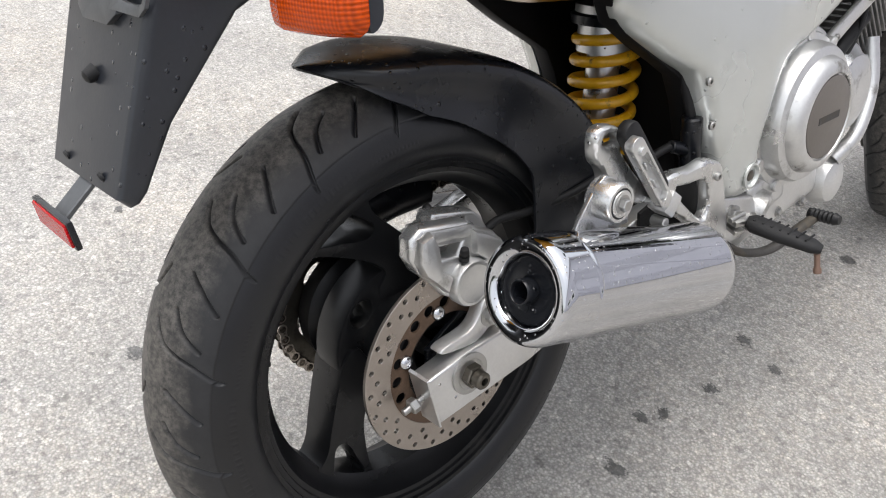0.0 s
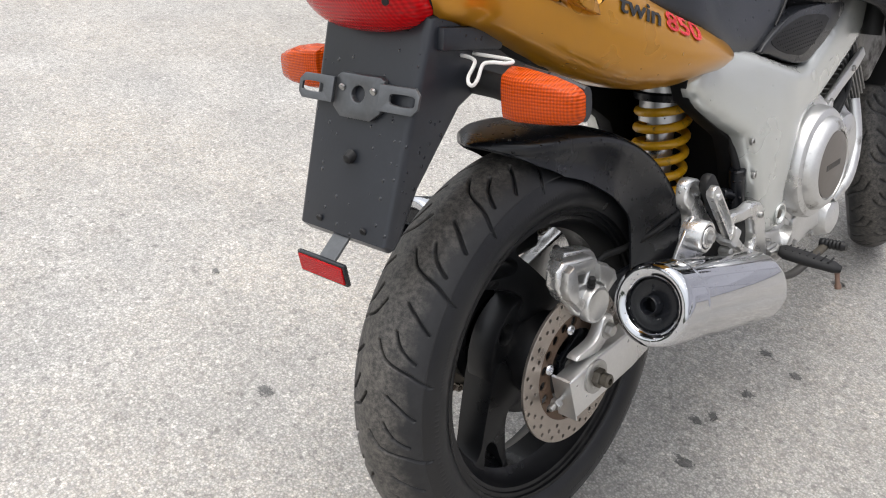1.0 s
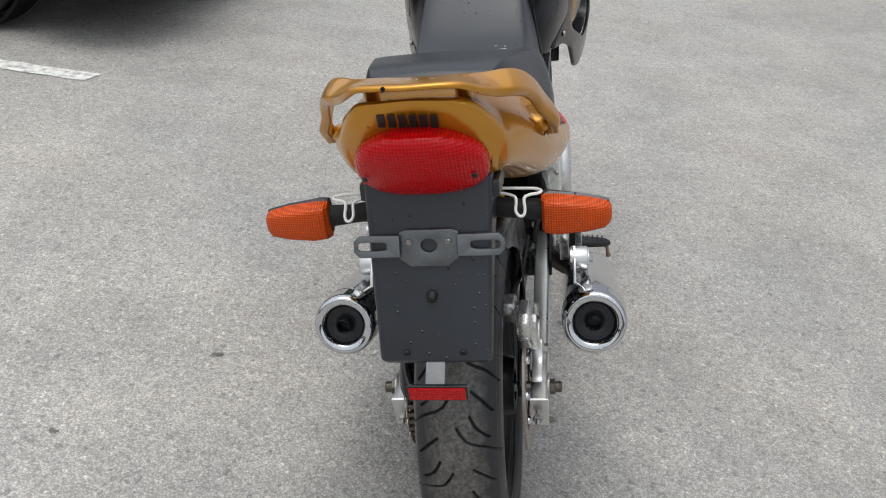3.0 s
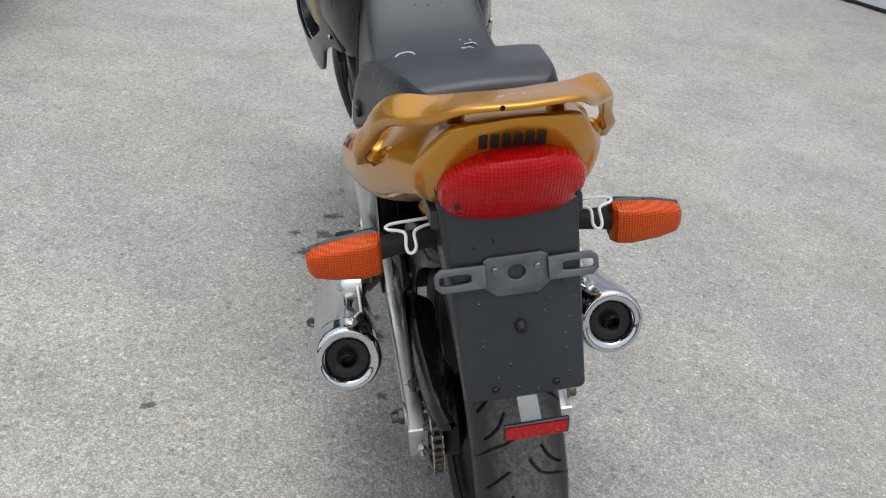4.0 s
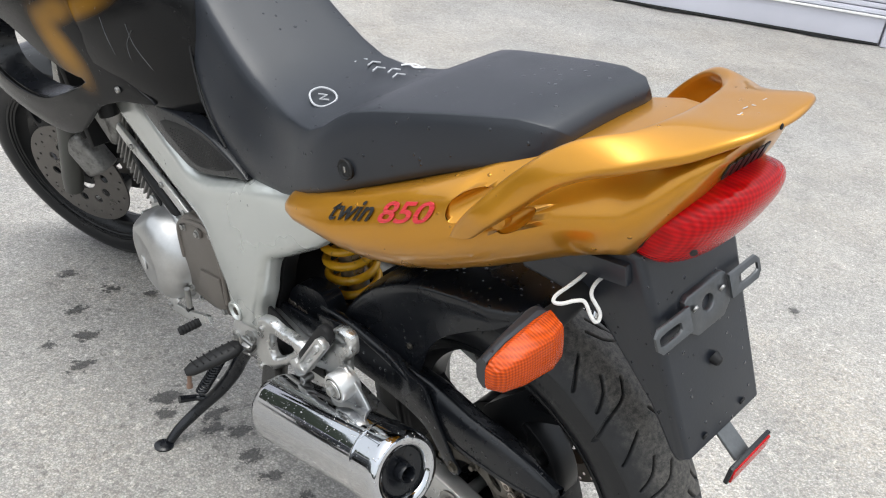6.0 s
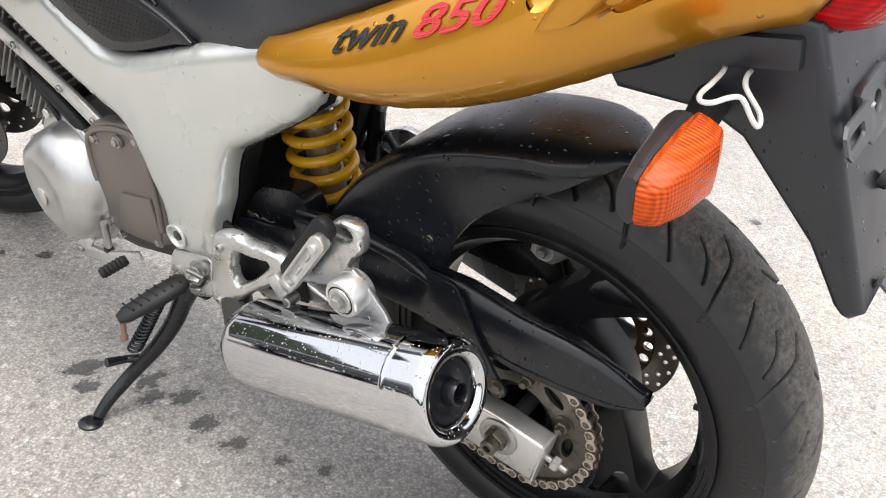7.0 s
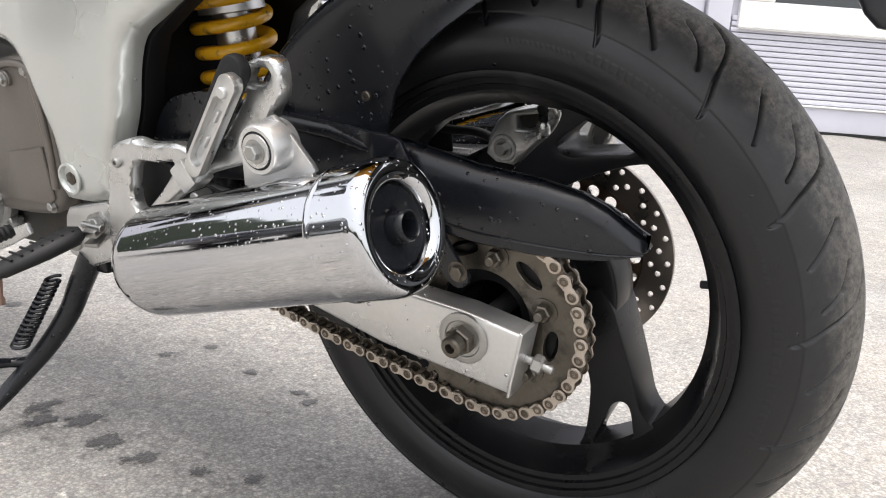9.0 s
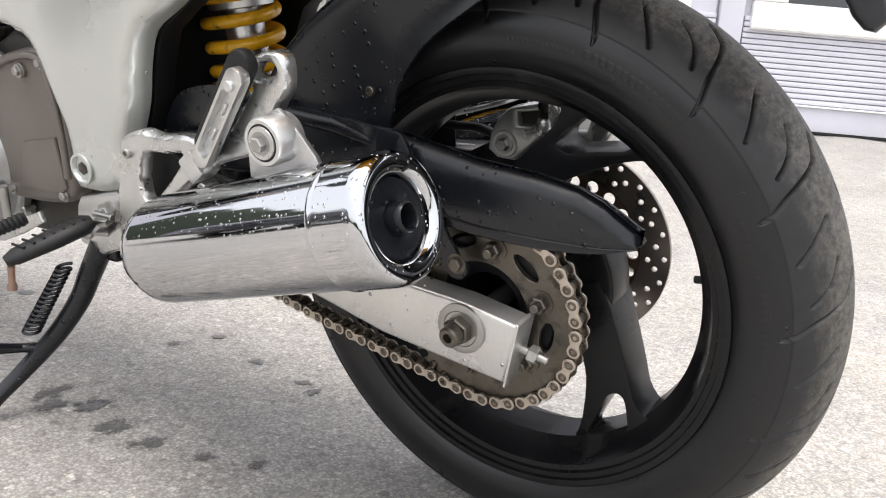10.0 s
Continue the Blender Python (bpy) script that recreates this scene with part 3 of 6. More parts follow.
for k_s, (sx, sy, sr) in enumerate(SPOTS):
    # a ragged stain: small patches of the asphalt's skin, dense in the middle and scattered at its edge
    sb = bmesh.new()
    cell, half = .0026, int(sr * 1.7 / .0026)
    corner, seed = {}, V((k_s * 3.7, k_s * 1.3, .5))

    def skin(i, j):
        if (i, j) not in corner:
            jx, jy = noise.noise(V((i * 1.7, j * 1.7, k_s))), noise.noise(V((i * 1.7 + 40, j * 1.7, k_s)))
            corner[i, j] = sb.verts.new((sx + (i + jx * .8) * cell, sy + (j + jy * .8) * cell, 0.0012 + ground_height(sx, sy)))
        return corner[i, j]

    for i in range(-half, half):
        for j in range(-half, half):
            px_, py_ = i * cell / (1.18 * sr), j * cell / (.92 * sr)
            rough_ = noise.noise(V((px_ * 1.5, py_ * 1.5, 0)) + seed) * .55 + noise.noise(V((px_ * 5, py_ * 5, 0)) + seed) * .60
            if math.hypot(px_, py_) + rough_ < .80:
                sb.faces.new((skin(i, j), skin(i + 1, j), skin(i + 1, j + 1), skin(i, j + 1)))
    tagged(new("oil_spot", mesh_of("oil_spot", sb, WETASPHALT)), "dark oily drip mark soaked into the asphalt", "stain", "drip marks on the asphalt")

# parking line
lb = bmesh.new()
n_l = 60
e1 = [lb.verts.new((-6.5 + 4.68 * k / n_l + 0, 1.700 + 0.047 * 4.72 * k / n_l + rng.uniform(-.006, .006), 0.003)) for k in range(n_l + 1)]
e2 = [lb.verts.new((-6.5 + 4.68 * k / n_l + (0.03 if k == n_l else 0), 1.800 + 0.047 * 4.72 * k / n_l + rng.uniform(-.006, .006), 0.003)) for k in range(n_l + 1)]
for k in range(n_l):
    lb.faces.new((e1[k], e1[k + 1], e2[k + 1], e2[k]))
tagged(new("parking_line", mesh_of("parking_line", lb, LINEPAINT)), "worn white painted parking bay line", "road marking", kind="structure")
lb = bmesh.new()
e1 = [lb.verts.new((-6.7 + 4.65 * k / n_l, 5.02 + .047 * 4.65 * k / n_l + rng.uniform(-.006, .006), 0.003)) for k in range(n_l + 1)]
e2 = [lb.verts.new((-6.7 + 4.65 * k / n_l, 5.12 + .047 * 4.65 * k / n_l + rng.uniform(-.006, .006), 0.003)) for k in range(n_l + 1)]
for k in range(n_l):
    lb.faces.new((e1[k], e1[k + 1], e2[k + 1], e2[k]))
tagged(new("parking_line", mesh_of("parking_line", lb, LINEPAINT)), "worn white painted line beyond the parked car", "road marking", kind="structure")


# ---------------------------------------------------------------- rear wheel
def tyre_mesh(name, rc, a, b, lip_x, lip_r, segs, pitches, grooves, material, m=160):
    """A motorcycle tyre: an elliptic crown of half width a and height b over radius rc, with its grooves cut in."""
    prof = []
    for k in range(11):
        t = k / 10
        prof.append((-(lip_x - 0.004) + (-(a - lip_x + 0.004)) * math.sin(t * math.pi / 2), lip_r - 0.002 + (rc - lip_r + 0.002) * (1 - math.cos(t * math.pi / 2)) ** 0.8))
    side = prof[:-1]
    crown = [(-a * math.cos(math.pi * k / m), rc + b * math.sqrt(max(0.0, 1 - abs(math.cos(math.pi * k / m)) ** 1.7))) for k in range(m + 1)]
    prof = side + crown + [(-x, r) for x, r in side[::-1]]
    px, pr = np.array([p[0] for p in prof]), np.array([p[1] for p in prof])
    th = np.arange(segs) * 2 * np.pi / segs
    X, TH = np.meshgrid(px, th)
    R = np.tile(pr, (segs, 1))
    depth = np.zeros_like(R)
    step = 2 * np.pi / pitches
    for sgn, off in ((-1, 0.396), (1, 0.978)):
        u0 = (TH / step - off) % 1.0
        for pts, wd in grooves:
            pts = [(q.x, q.y) for q in catmull([(*p, 0) for p in pts], 2, False)]
            for du in (-1, 0, 1):
                best = np.full_like(R, 9.0)
                for (xa, ta), (xb, tb) in zip(pts, pts[1:]):
                    Rm = rc + b * 0.8
                    ax, ay = sgn * xa, ta * step * Rm
                    bx, by = sgn * xb, tb * step * Rm
                    qx, qy = X - ax, (u0 + du) * step * Rm - ay
                    ex, ey = bx - ax, by - ay
                    t = np.clip((qx * ex + qy * ey) / (ex * ex + ey * ey), 0, 1)
                    best = np.minimum(best, np.hypot(qx - t * ex, qy - t * ey))
                depth = np.maximum(depth, np.clip((wd + 0.0003 - best) / 0.0024, 0, 1))
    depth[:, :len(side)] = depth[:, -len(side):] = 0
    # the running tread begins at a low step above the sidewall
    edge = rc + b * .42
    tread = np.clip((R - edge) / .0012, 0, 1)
    X = X + np.sign(X) * .0010 * tread * (np.abs(X) > a * .5)
    # worn moulded writing round the sidewall, as plain bars
    turn_ = TH * rc
    bars = ((turn_ % .0075) < .0048) & (((turn_ + .06) % .26) < .12) & (R > rc + .004) & (R < rc + .011)
    bars |= ((turn_ % .0050) < .0030) & (((turn_ + .19) % .26) < .07) & (R > rc + .002) & (R < rc + .006)
    X = X + np.sign(X) * .0003 * bars * (np.abs(X) > a * .6)
    # groove depth takes off grey and dust, putting the grooves' shade into the colour
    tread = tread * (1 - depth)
    R = R - depth * 0.0065
    co = np.stack([X, -R * np.cos(TH), R * np.sin(TH)], -1).reshape(-1, 3)
    w = len(prof)
    i, j = np.meshgrid(np.arange(segs), np.arange(w - 1), indexing="ij")
    i2 = (i + 1) % segs
    f = np.stack([i * w + j, i * w + j + 1, i2 * w + j + 1, i2 * w + j], -1).reshape(-1, 4)
    me = bpy.data.meshes.new(name)
    me.from_pydata(co.tolist(), [], f.tolist())
    me.polygons.foreach_set("use_smooth", np.ones(len(f), dtype=bool))
    me.materials.append(material)
    # how far the surface is running tread: none on the sidewalls, none in the dark-coloured grooves
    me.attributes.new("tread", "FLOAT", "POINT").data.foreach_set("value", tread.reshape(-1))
    me.update()
    return me


# grooves as (distance from the middle, share of a pitch), and half width
GROOVES = [([(.004, .165), (.017, 0.0), (.034, -.07), (.048, -.115), (.058, -.18), (.066, -.235)], .0024),
           ([(.027, -.39), (.040, -.49), (.056, -.635)], .0025),
           ([(.024, -.70), (.035, -.87), (.051, -.98)], .0025)]
RIM_PROFILE = [(-.0616, .2285), (-.0612, .2310), (-.0585, .2320), (-.0555, .230), (-.054, .219), (-.048, .212), (-.030, .2085), (-.018, .198), (.018, .198), (.030, .2085),
               (.048, .212), (.054, .219), (.0555, .230), (.0580, .2320), (.0610, .2310), (.0616, .2285), (.0604, .2245), (.0565, .2235), (.0555, .2180), (.0520, .2165), (.0505, .2110), (.0460, .2095), (.030, .2030), (.020, .192),
               (-.020, .192), (-.030, .2030), (-.0460, .2095), (-.0505, .2110), (-.0520, .2165), (-.0555, .2180), (-.0565, .2235), (-.0604, .2245)]
rim = part("rear_wheel", lathe(RIM_PROFILE, n=160, closed=True), WHEELBLACK, MOTO, "satin black cast rear wheel with worn road tyre")
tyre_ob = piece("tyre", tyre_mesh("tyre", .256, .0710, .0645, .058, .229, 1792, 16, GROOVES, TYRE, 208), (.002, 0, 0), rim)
rim.location.x = .006
tyre_ob["label"] = "scuffed black road tyre with curved grooves"


def polar(pts, zero=65):
    """Places given by radius and angle, turned so that the spoke lies along the first axis."""
    return [(r * math.cos(radians(a - zero)), r * math.sin(radians(a - zero))) for r, a in pts]


SPOKE = polar([(.075, 60), (.098, 74), (.116, 71), (.133, 65.5), (.158, 58), (.178, 53), (.192, 49), (.203, 45), (.205, 55), (.205, 65), (.204, 74), (.203, 79), (.190, 78), (.172, 79.5), (.152, 85), (.127, 95), (.110, 106), (.096, 122), (.075, 130)])
WINDOW = polar([(.154, 71), (.156, 76), (.166, 76.5), (.184, 72.5), (.196, 69), (.197, 60), (.195, 55), (.186, 55.5), (.170, 62)])


def spoke(angle, grow, depth0, depth1):
    """A swept cast spoke with a three-cornered window near the rim."""
    hole = [(p.x, p.y) for p in catmull([(a, b, 0) for a, b in WINDOW], 4)]
    out = [(p.x, p.y) for p in catmull([(a, b, 0) for a, b in SPOKE], 2)]
    pb = prism(out, -1, 1, [hole], cuts=1)
    for v in pb.verts:
        t = max(0.0, min(1.0, (v.co.y - .045) / .155))
        mid = .040 - .02 * t
        edge = min(1.0, abs(v.co.z - mid) / .070)
        v.co.x *= (depth0 + (depth1 - depth0) * t) * (1 - 0.30 * edge * edge)
    soften(pb, .0035, 2, 40)
    ca, sa = math.cos(angle), math.sin(angle)
    for v in pb.verts:
        y, z = v.co.y * grow, v.co.z * grow
        v.co.y, v.co.z = -(y * ca - z * sa), y * sa + z * ca
    return pb


for deg in (-55, 65, 185):
    part("spoke", spoke(radians(deg), 1.0, .032, .024), WHEELBLACK, rim)
wb = prism(circle(0, 0, .102, 60), -.024, .024, [circle(-.082 * math.cos(radians(a)), .082 * math.sin(radians(a)), .014, 16, .017, radians(-a)) for a in (40, 160, 280)], .004, 2)
part("hub_web", wb, WHEELBLACK, rim)
part("hub", lathe([(-.062, .030), (-.062, .052), (-.056, .058), (-.030, .066), (0, .070), (.040, .064), (.056, .058), (.075, .052), (.075, .030)], n=48), WHEELBLACK, rim)
part("valve", rod((0.0, -.190, .030), (0.0, -.176, .028), .004), RUBBER, rim)

# brake disc on the right side
disc_holes = []
for k in range(24):
    for r_h, f_ in ((.1125, 0), (.1030, .5), (.0935, .15)):
        if r_h < .1 and k % 2:
            continue
        a = 2 * math.pi * (k + f_) / 24
        disc_holes.append(circle(r_h * math.cos(a), r_h * math.sin(a), .0032, 10))
carrier_holes = [circle(.0745 * math.cos(2 * math.pi * k / 20), .0745 * math.sin(2 * math.pi * k / 20), .0072, 12) for k in range(20) if k % 10 != 3]
DISCX = .103
disc = part("brake_disc", prism(circle(0, 0, .1195, 96), DISCX - .0025, DISCX + .0025, [circle(0, 0, .0845, 64), *disc_holes], .0005, 1), DISCSTEEL, MOTO, "drilled brown-grey steel brake disc")
part("disc_carrier", prism(circle(0, 0, .0846, 64), DISCX - .0018, DISCX + .0018, [circle(0, 0, .058, 48), *carrier_holes], .0004, 1), RUSTSTEEL, disc, "rust-stained inner ring of the disc")
DOME = mesh_of("bolt", lathe([(0, 0), (0, .0085), (.003, .0085), (.006, .0065), (.0072, .003), (.0060, .0028), (.0060, 0)], n=20), CHROME)
for k in range(6):
    a = radians(20 + 60 * k)
    bolt((DISCX + .0016, -.066 * math.cos(a), .066 * math.sin(a)), 1, disc, DOME)

# ---------------------------------------------------------------- sprocket and chain
PITCH, CHX = .01588, -.099
teeth = 41
RS = PITCH / (2 * math.sin(math.pi / teeth))
out = []
for k in range(teeth):
    for f_, r_ in ((-.30, RS - .004), (-.12, RS + .0045), (.12, RS + .0045), (.30, RS - .004)):
        a = 2 * math.pi * (k + .5 + f_) / teeth
        out.append((r_ * math.cos(a), r_ * math.sin(a)))
slots = [circle(.072 * math.cos(a), .072 * math.sin(a), .017, 14, .0075, a + math.pi / 2) for a in (radians(12 + 60 * k) for k in range(6))]
STUD = mesh_of("bolt", rod((.004, 0, 0), (.016, 0, 0), .0048, n=14, bm=hexbolt(.0088, .009)), SPROCKETSTEEL)
spro = part("rear_sprocket", prism(out, CHX - .0035, CHX + .0035, [circle(0, 0, .050, 40), *slots], .0006, 1), SPROCKETSTEEL, MOTO, "greasy steel rear sprocket with slots")
for k in range(6):
    a = radians(42 + 60 * k)
    bolt((CHX - .0035, .068 * math.cos(a), .068 * math.sin(a)), -1, spro, STUD)
part("sprocket_carrier", lathe([(-.052, .030), (-.090, .034), (-.0945, .050), (-.0945, .074), (-.088, .080), (-.060, .084), (-.050, .07)], n=48), WHEELBLACK, MOTO)
FS = V((CHX, .640, .095))          # front sprocket
RF = PITCH / (2 * math.sin(math.pi / 17))
part("front_sprocket", prism(circle(FS.y, FS.z, RF, 34), CHX - .004, CHX + .004), SPROCKETSTEEL)
# the loop of the chain: round the rear sprocket, along both runs, round the front one
d = V((FS.y, FS.z))
dist = d.length
base = math.atan2(d.y, d.x)
off_a = math.asin((RS - RF) / dist)
top_a, bot_a = base + math.pi / 2 + off_a * -1, base - math.pi / 2 + off_a
loop = []
a0, a1 = top_a, bot_a + 2 * math.pi
for k in range(81):
    a = a0 + (a1 - a0) * k / 80
    loop.append(V((CHX, RS * math.cos(a), RS * math.sin(a))))
pa, pb_ = loop[-1], V((CHX, FS.y + RF * math.cos(bot_a), FS.z + RF * math.sin(bot_a)))
for k in range(1, 40):
    t = k / 40
    p = pa.lerp(pb_, t)
    p.z -= .014 * math.sin(math.pi * t)
    loop.append(p)
for k in range(31):
    a = bot_a + (top_a - bot_a) * k / 30
    loop.append(V((CHX, FS.y + RF * math.cos(a), FS.z + RF * math.sin(a))))
pa, pb_ = loop[-1], loop[0]
for k in range(1, 40):
    loop.append(pa.lerp(pb_, k / 40))
cum = [0.0]
for a, b in zip(loop, loop[1:] + loop[:1]):
    cum.append(cum[-1] + (b - a).length)
count = int(round(cum[-1] / PITCH / 2)) * 2


def along(s):
    s %= cum[-1]
    i = max(k for k in range(len(cum) - 1) if cum[k] <= s)
    t = (s - cum[i]) / (cum[i + 1] - cum[i])
    return loop[i].lerp(loop[(i + 1) % len(loop)], t)


def link_mesh(half, rr):
    bm = bmesh.new()
    o = []
    for k in range(15):
        a = math.pi / 2 + math.pi * k / 14
        o.append((-PITCH / 2 + rr * math.cos(a), rr * math.sin(a)))
    o.append((0, -rr * .66))
    for k in range(15):
        a = -math.pi / 2 + math.pi * k / 14
        o.append((PITCH / 2 + rr * math.cos(a), rr * math.sin(a)))
    o.append((0, rr * .66))
    for s in (-1, 1):
        prism(o, s * half - .0011, s * half + .0011, bevel=.0003, segments=1, bm=bm)
    for s in (-1, 1):
        rod((-.0105, s * PITCH / 2, 0), (.0105, s * PITCH / 2, 0), .0026 if half > .007 else .0048, n=10, bm=bm)
    return bm


LINKS = [mesh_of("link", link_mesh(.0086, .0068), PLATESTEEL), mesh_of("link", link_mesh(.0058, .0070), OILSTEEL)]
chain = tagged(new("drive_chain"), "oily golden-brown roller chain")
chain.parent = MOTO
for k in range(count):
    s0 = cum[-1] * k / count
    p, q = along(s0), along(s0 + cum[-1] / count)
    t = q - p
    piece("link", LINKS[k % 2], (p + q) / 2, chain, Matrix.Rotation(math.atan2(t.z, t.y), 4, "X"))

# ---------------------------------------------------------------- swinging arm
for s in (-1, 1):
    x0, x1 = s * .112, s * .142
    prof = [(-.062, .012), (-.046, -.053), (.10, -.036), (.30, .012), (.50, .045), (.56, .06), (.56, .125), (.50, .125), (.30, .085), (.10, .030), (.0, .023)]
    arm = part("swing_arm", prism(prof, x0, x1, bevel=.004, segments=3), ALU, MOTO, "silver aluminium swing arm of box section")
    part("end_cap", prism([(-.063, .014), (-.0475, -.056), (-.045, -.056), (-.060, .016)], s * .1105, s * .1435, bevel=.0006, segments=1), ALU, arm)
    part("adjuster", rod((s * .124, -.084, -.026), (s * .124, -.050, -.019), .0042, n=14), STEEL, arm)
    part("lock_nut", rod((s * .124, -.074, -.0242), (s * .124, -.064, -.0222), .0095, n=6), STEEL, arm)
    part("axle_washer", lathe([(0, 0), (0, .026), (.003, .026), (.0038, .024), (.0038, .019), (.0030, .018), (.0030, 0)], (s * .142, 0, -.004), (s, 0, 0), 36), STEEL, arm)
    part("axle_nut", join(lathe([(.003, 0), (.003, .0145), (.012, .0145), (.0135, .0130), (.0135, 0)], (s * .142, 0, -.004), (s, 0, 0), 6),
                          lathe([(.014, .0), (.014, .0105), (.024, .0105), (.026, .0085), (.026, .005), (.018, .0045), (.018, 0)], (s * .142, 0, -.004), (s, 0, 0), 20)), SPROCKETSTEEL, arm)
# black plates added on both arms to darken them behind the brackets
for s in (-1, 1):
    part("swing_arm_dark_plate", prism([(.300, .098), (.470, .142), (.470, .052), (.420, .046), (.300, .060)], s * .1425, s * .1485, bevel=.002), RUBBER)
part("axle", rod((-.142, 0, -.004), (.142, 0, -.004), .010), STEEL)
part("swing_arm_bridge", box((0, .36, .085), (.235, .075, .085), (14, 0, 0), .012, 3), BLACK)
for s in (-1, 1):
    part("swing_arm_pivot", rod((s * .10, .535, .088), (s * .150, .535, .088), .034, n=32), CAST)

# ---------------------------------------------------------------- rear brake caliper
cal_out = [(-.054, .150), (-.052, .172), (-.038, .182), (.028, .170), (.046, .154), (.070, .142), (.085, .124), (.080, .110), (.056, .100), (.040, .082), (.014, .074), (-.010, .090), (-.028, .114), (-.044, .130)]
cal = part("brake_caliper", prism(cal_out, .092, .118, [[(-.022, .152), (.020, .146), (.012, .132), (-.016, .136)]], .007, 3), CAST, MOTO, "grimy silver rear brake caliper")
part("caliper_cap", lathe([(0, 0), (0, .0285), (.012, .0285), (.016, .0265), (.0165, .023), (.0155, .0215), (.0150, 0)], (.114, .024, .098), (1, 0, 0), 40), CAST, cal)
part("caliper_half", prism([(-.050, .148), (-.046, .172), (-.030, .177), (-.022, .160), (-.018, .128), (-.004, .116), (-.012, .098), (-.028, .116), (-.042, .130)], .105, .130, (), .006, 2), CAST, cal)
part("caliper_half", prism([(.030, .160), (.050, .150), (.072, .136), (.078, .118), (.056, .106), (.044, .098), (.046, .118), (.032, .130)], .105, .128, (), .006, 2), CAST, cal)
part("caliper_bridge", box((.102, -.002, .164), (.036, .070, .016), (-10, 0, 0), .005, 2), CAST, cal)
part("slide_pin", rod((.100, .062, .116), (.100, .100, .098), .008, n=16), RUBBER, cal)
inner = prism([(.075, .151), (.064, .161), (.050, .165), (.004, .176), (-.001, .166), (.001, .155), (.010, .142), (.046, .110), (.056, .102), (.078, .103), (.090, .112), (.086, .132)], .060, .088, [[(.050, .158), (.016, .164), (.018, .149), (.030, .145), (.050, .144)]], .004, 3)
part("inner_caliper", inner, CAST, cal, "grimy silver inner caliper half")
part("inner_caliper_web", prism([(.052, .160), (.012, .168), (.013, .145), (.052, .141)], .074, .084, bevel=.002), DARKCAST, cal)
part("nipple_seat", lathe([(0, 0), (0, .0085), (.010, .0085), (.014, .006), (.014, 0)], (.062, .018, .142), (-.1, 0, 1), 20), CAST, cal)
part("bleed_nipple", lathe([(0, 0), (0, .005), (.008, .005), (.009, .0035), (.013, .0058), (.018, .0058), (.021, .0035), (.022, 0)], (.061, .018, .154), (-.1, .05, 1), 16), RUBBER, cal)
part("boss", lathe([(0, 0), (0, .0160), (.006, .0160), (.008, .0145), (.008, 0)], (.066, .067, .121), (-1, 0, 0), 28), CAST, cal)
bolt((.058, .067, .121), -1, cal, HEXMID)
part("carrier_plate", prism([(.060, .112), (.092, .118), (.130, .098), (.215, .098), (.225, .045), (.130, .040), (.080, .052), (.040, .010), (-.020, -.012), (-.020, .012), (.030, .040), (.050, .072)], .086, .094, bevel=.002), BLACK, cal, "black steel caliper carrier")
part("brake_hose", tube(catmull([(.080, .078, .118), (.078, .110, .130), (.084, .160, .128), (.095, .23, .135), (.10, .31, .15)], 5, False), .0055, 10), RUBBER, cal)
part("bleed_nipple", lathe([(0, 0), (0, .006), (.006, .006), (.006, .004), (.010, .0055), (.016, .0045), (.018, 0)], (.122, .016, .128), (.25, -.1, 1), 14), RUBBER, cal)
part("caliper_bracket", prism([(p.x, p.y) for p in catmull([(.060, .060, 0), (.050, .074, 0), (.034, .072, 0), (.026, .056, 0), (.010, .043, 0), (-.026, .038, 0), (-.030, .030, 0), (.018, .024, 0), (.040, .034, 0), (.056, .044, 0)], 3)], .114, .134, bevel=.003, segments=2), CAST, cal)
bolt((.134, .043, .052), 1, cal, HEXBIG)

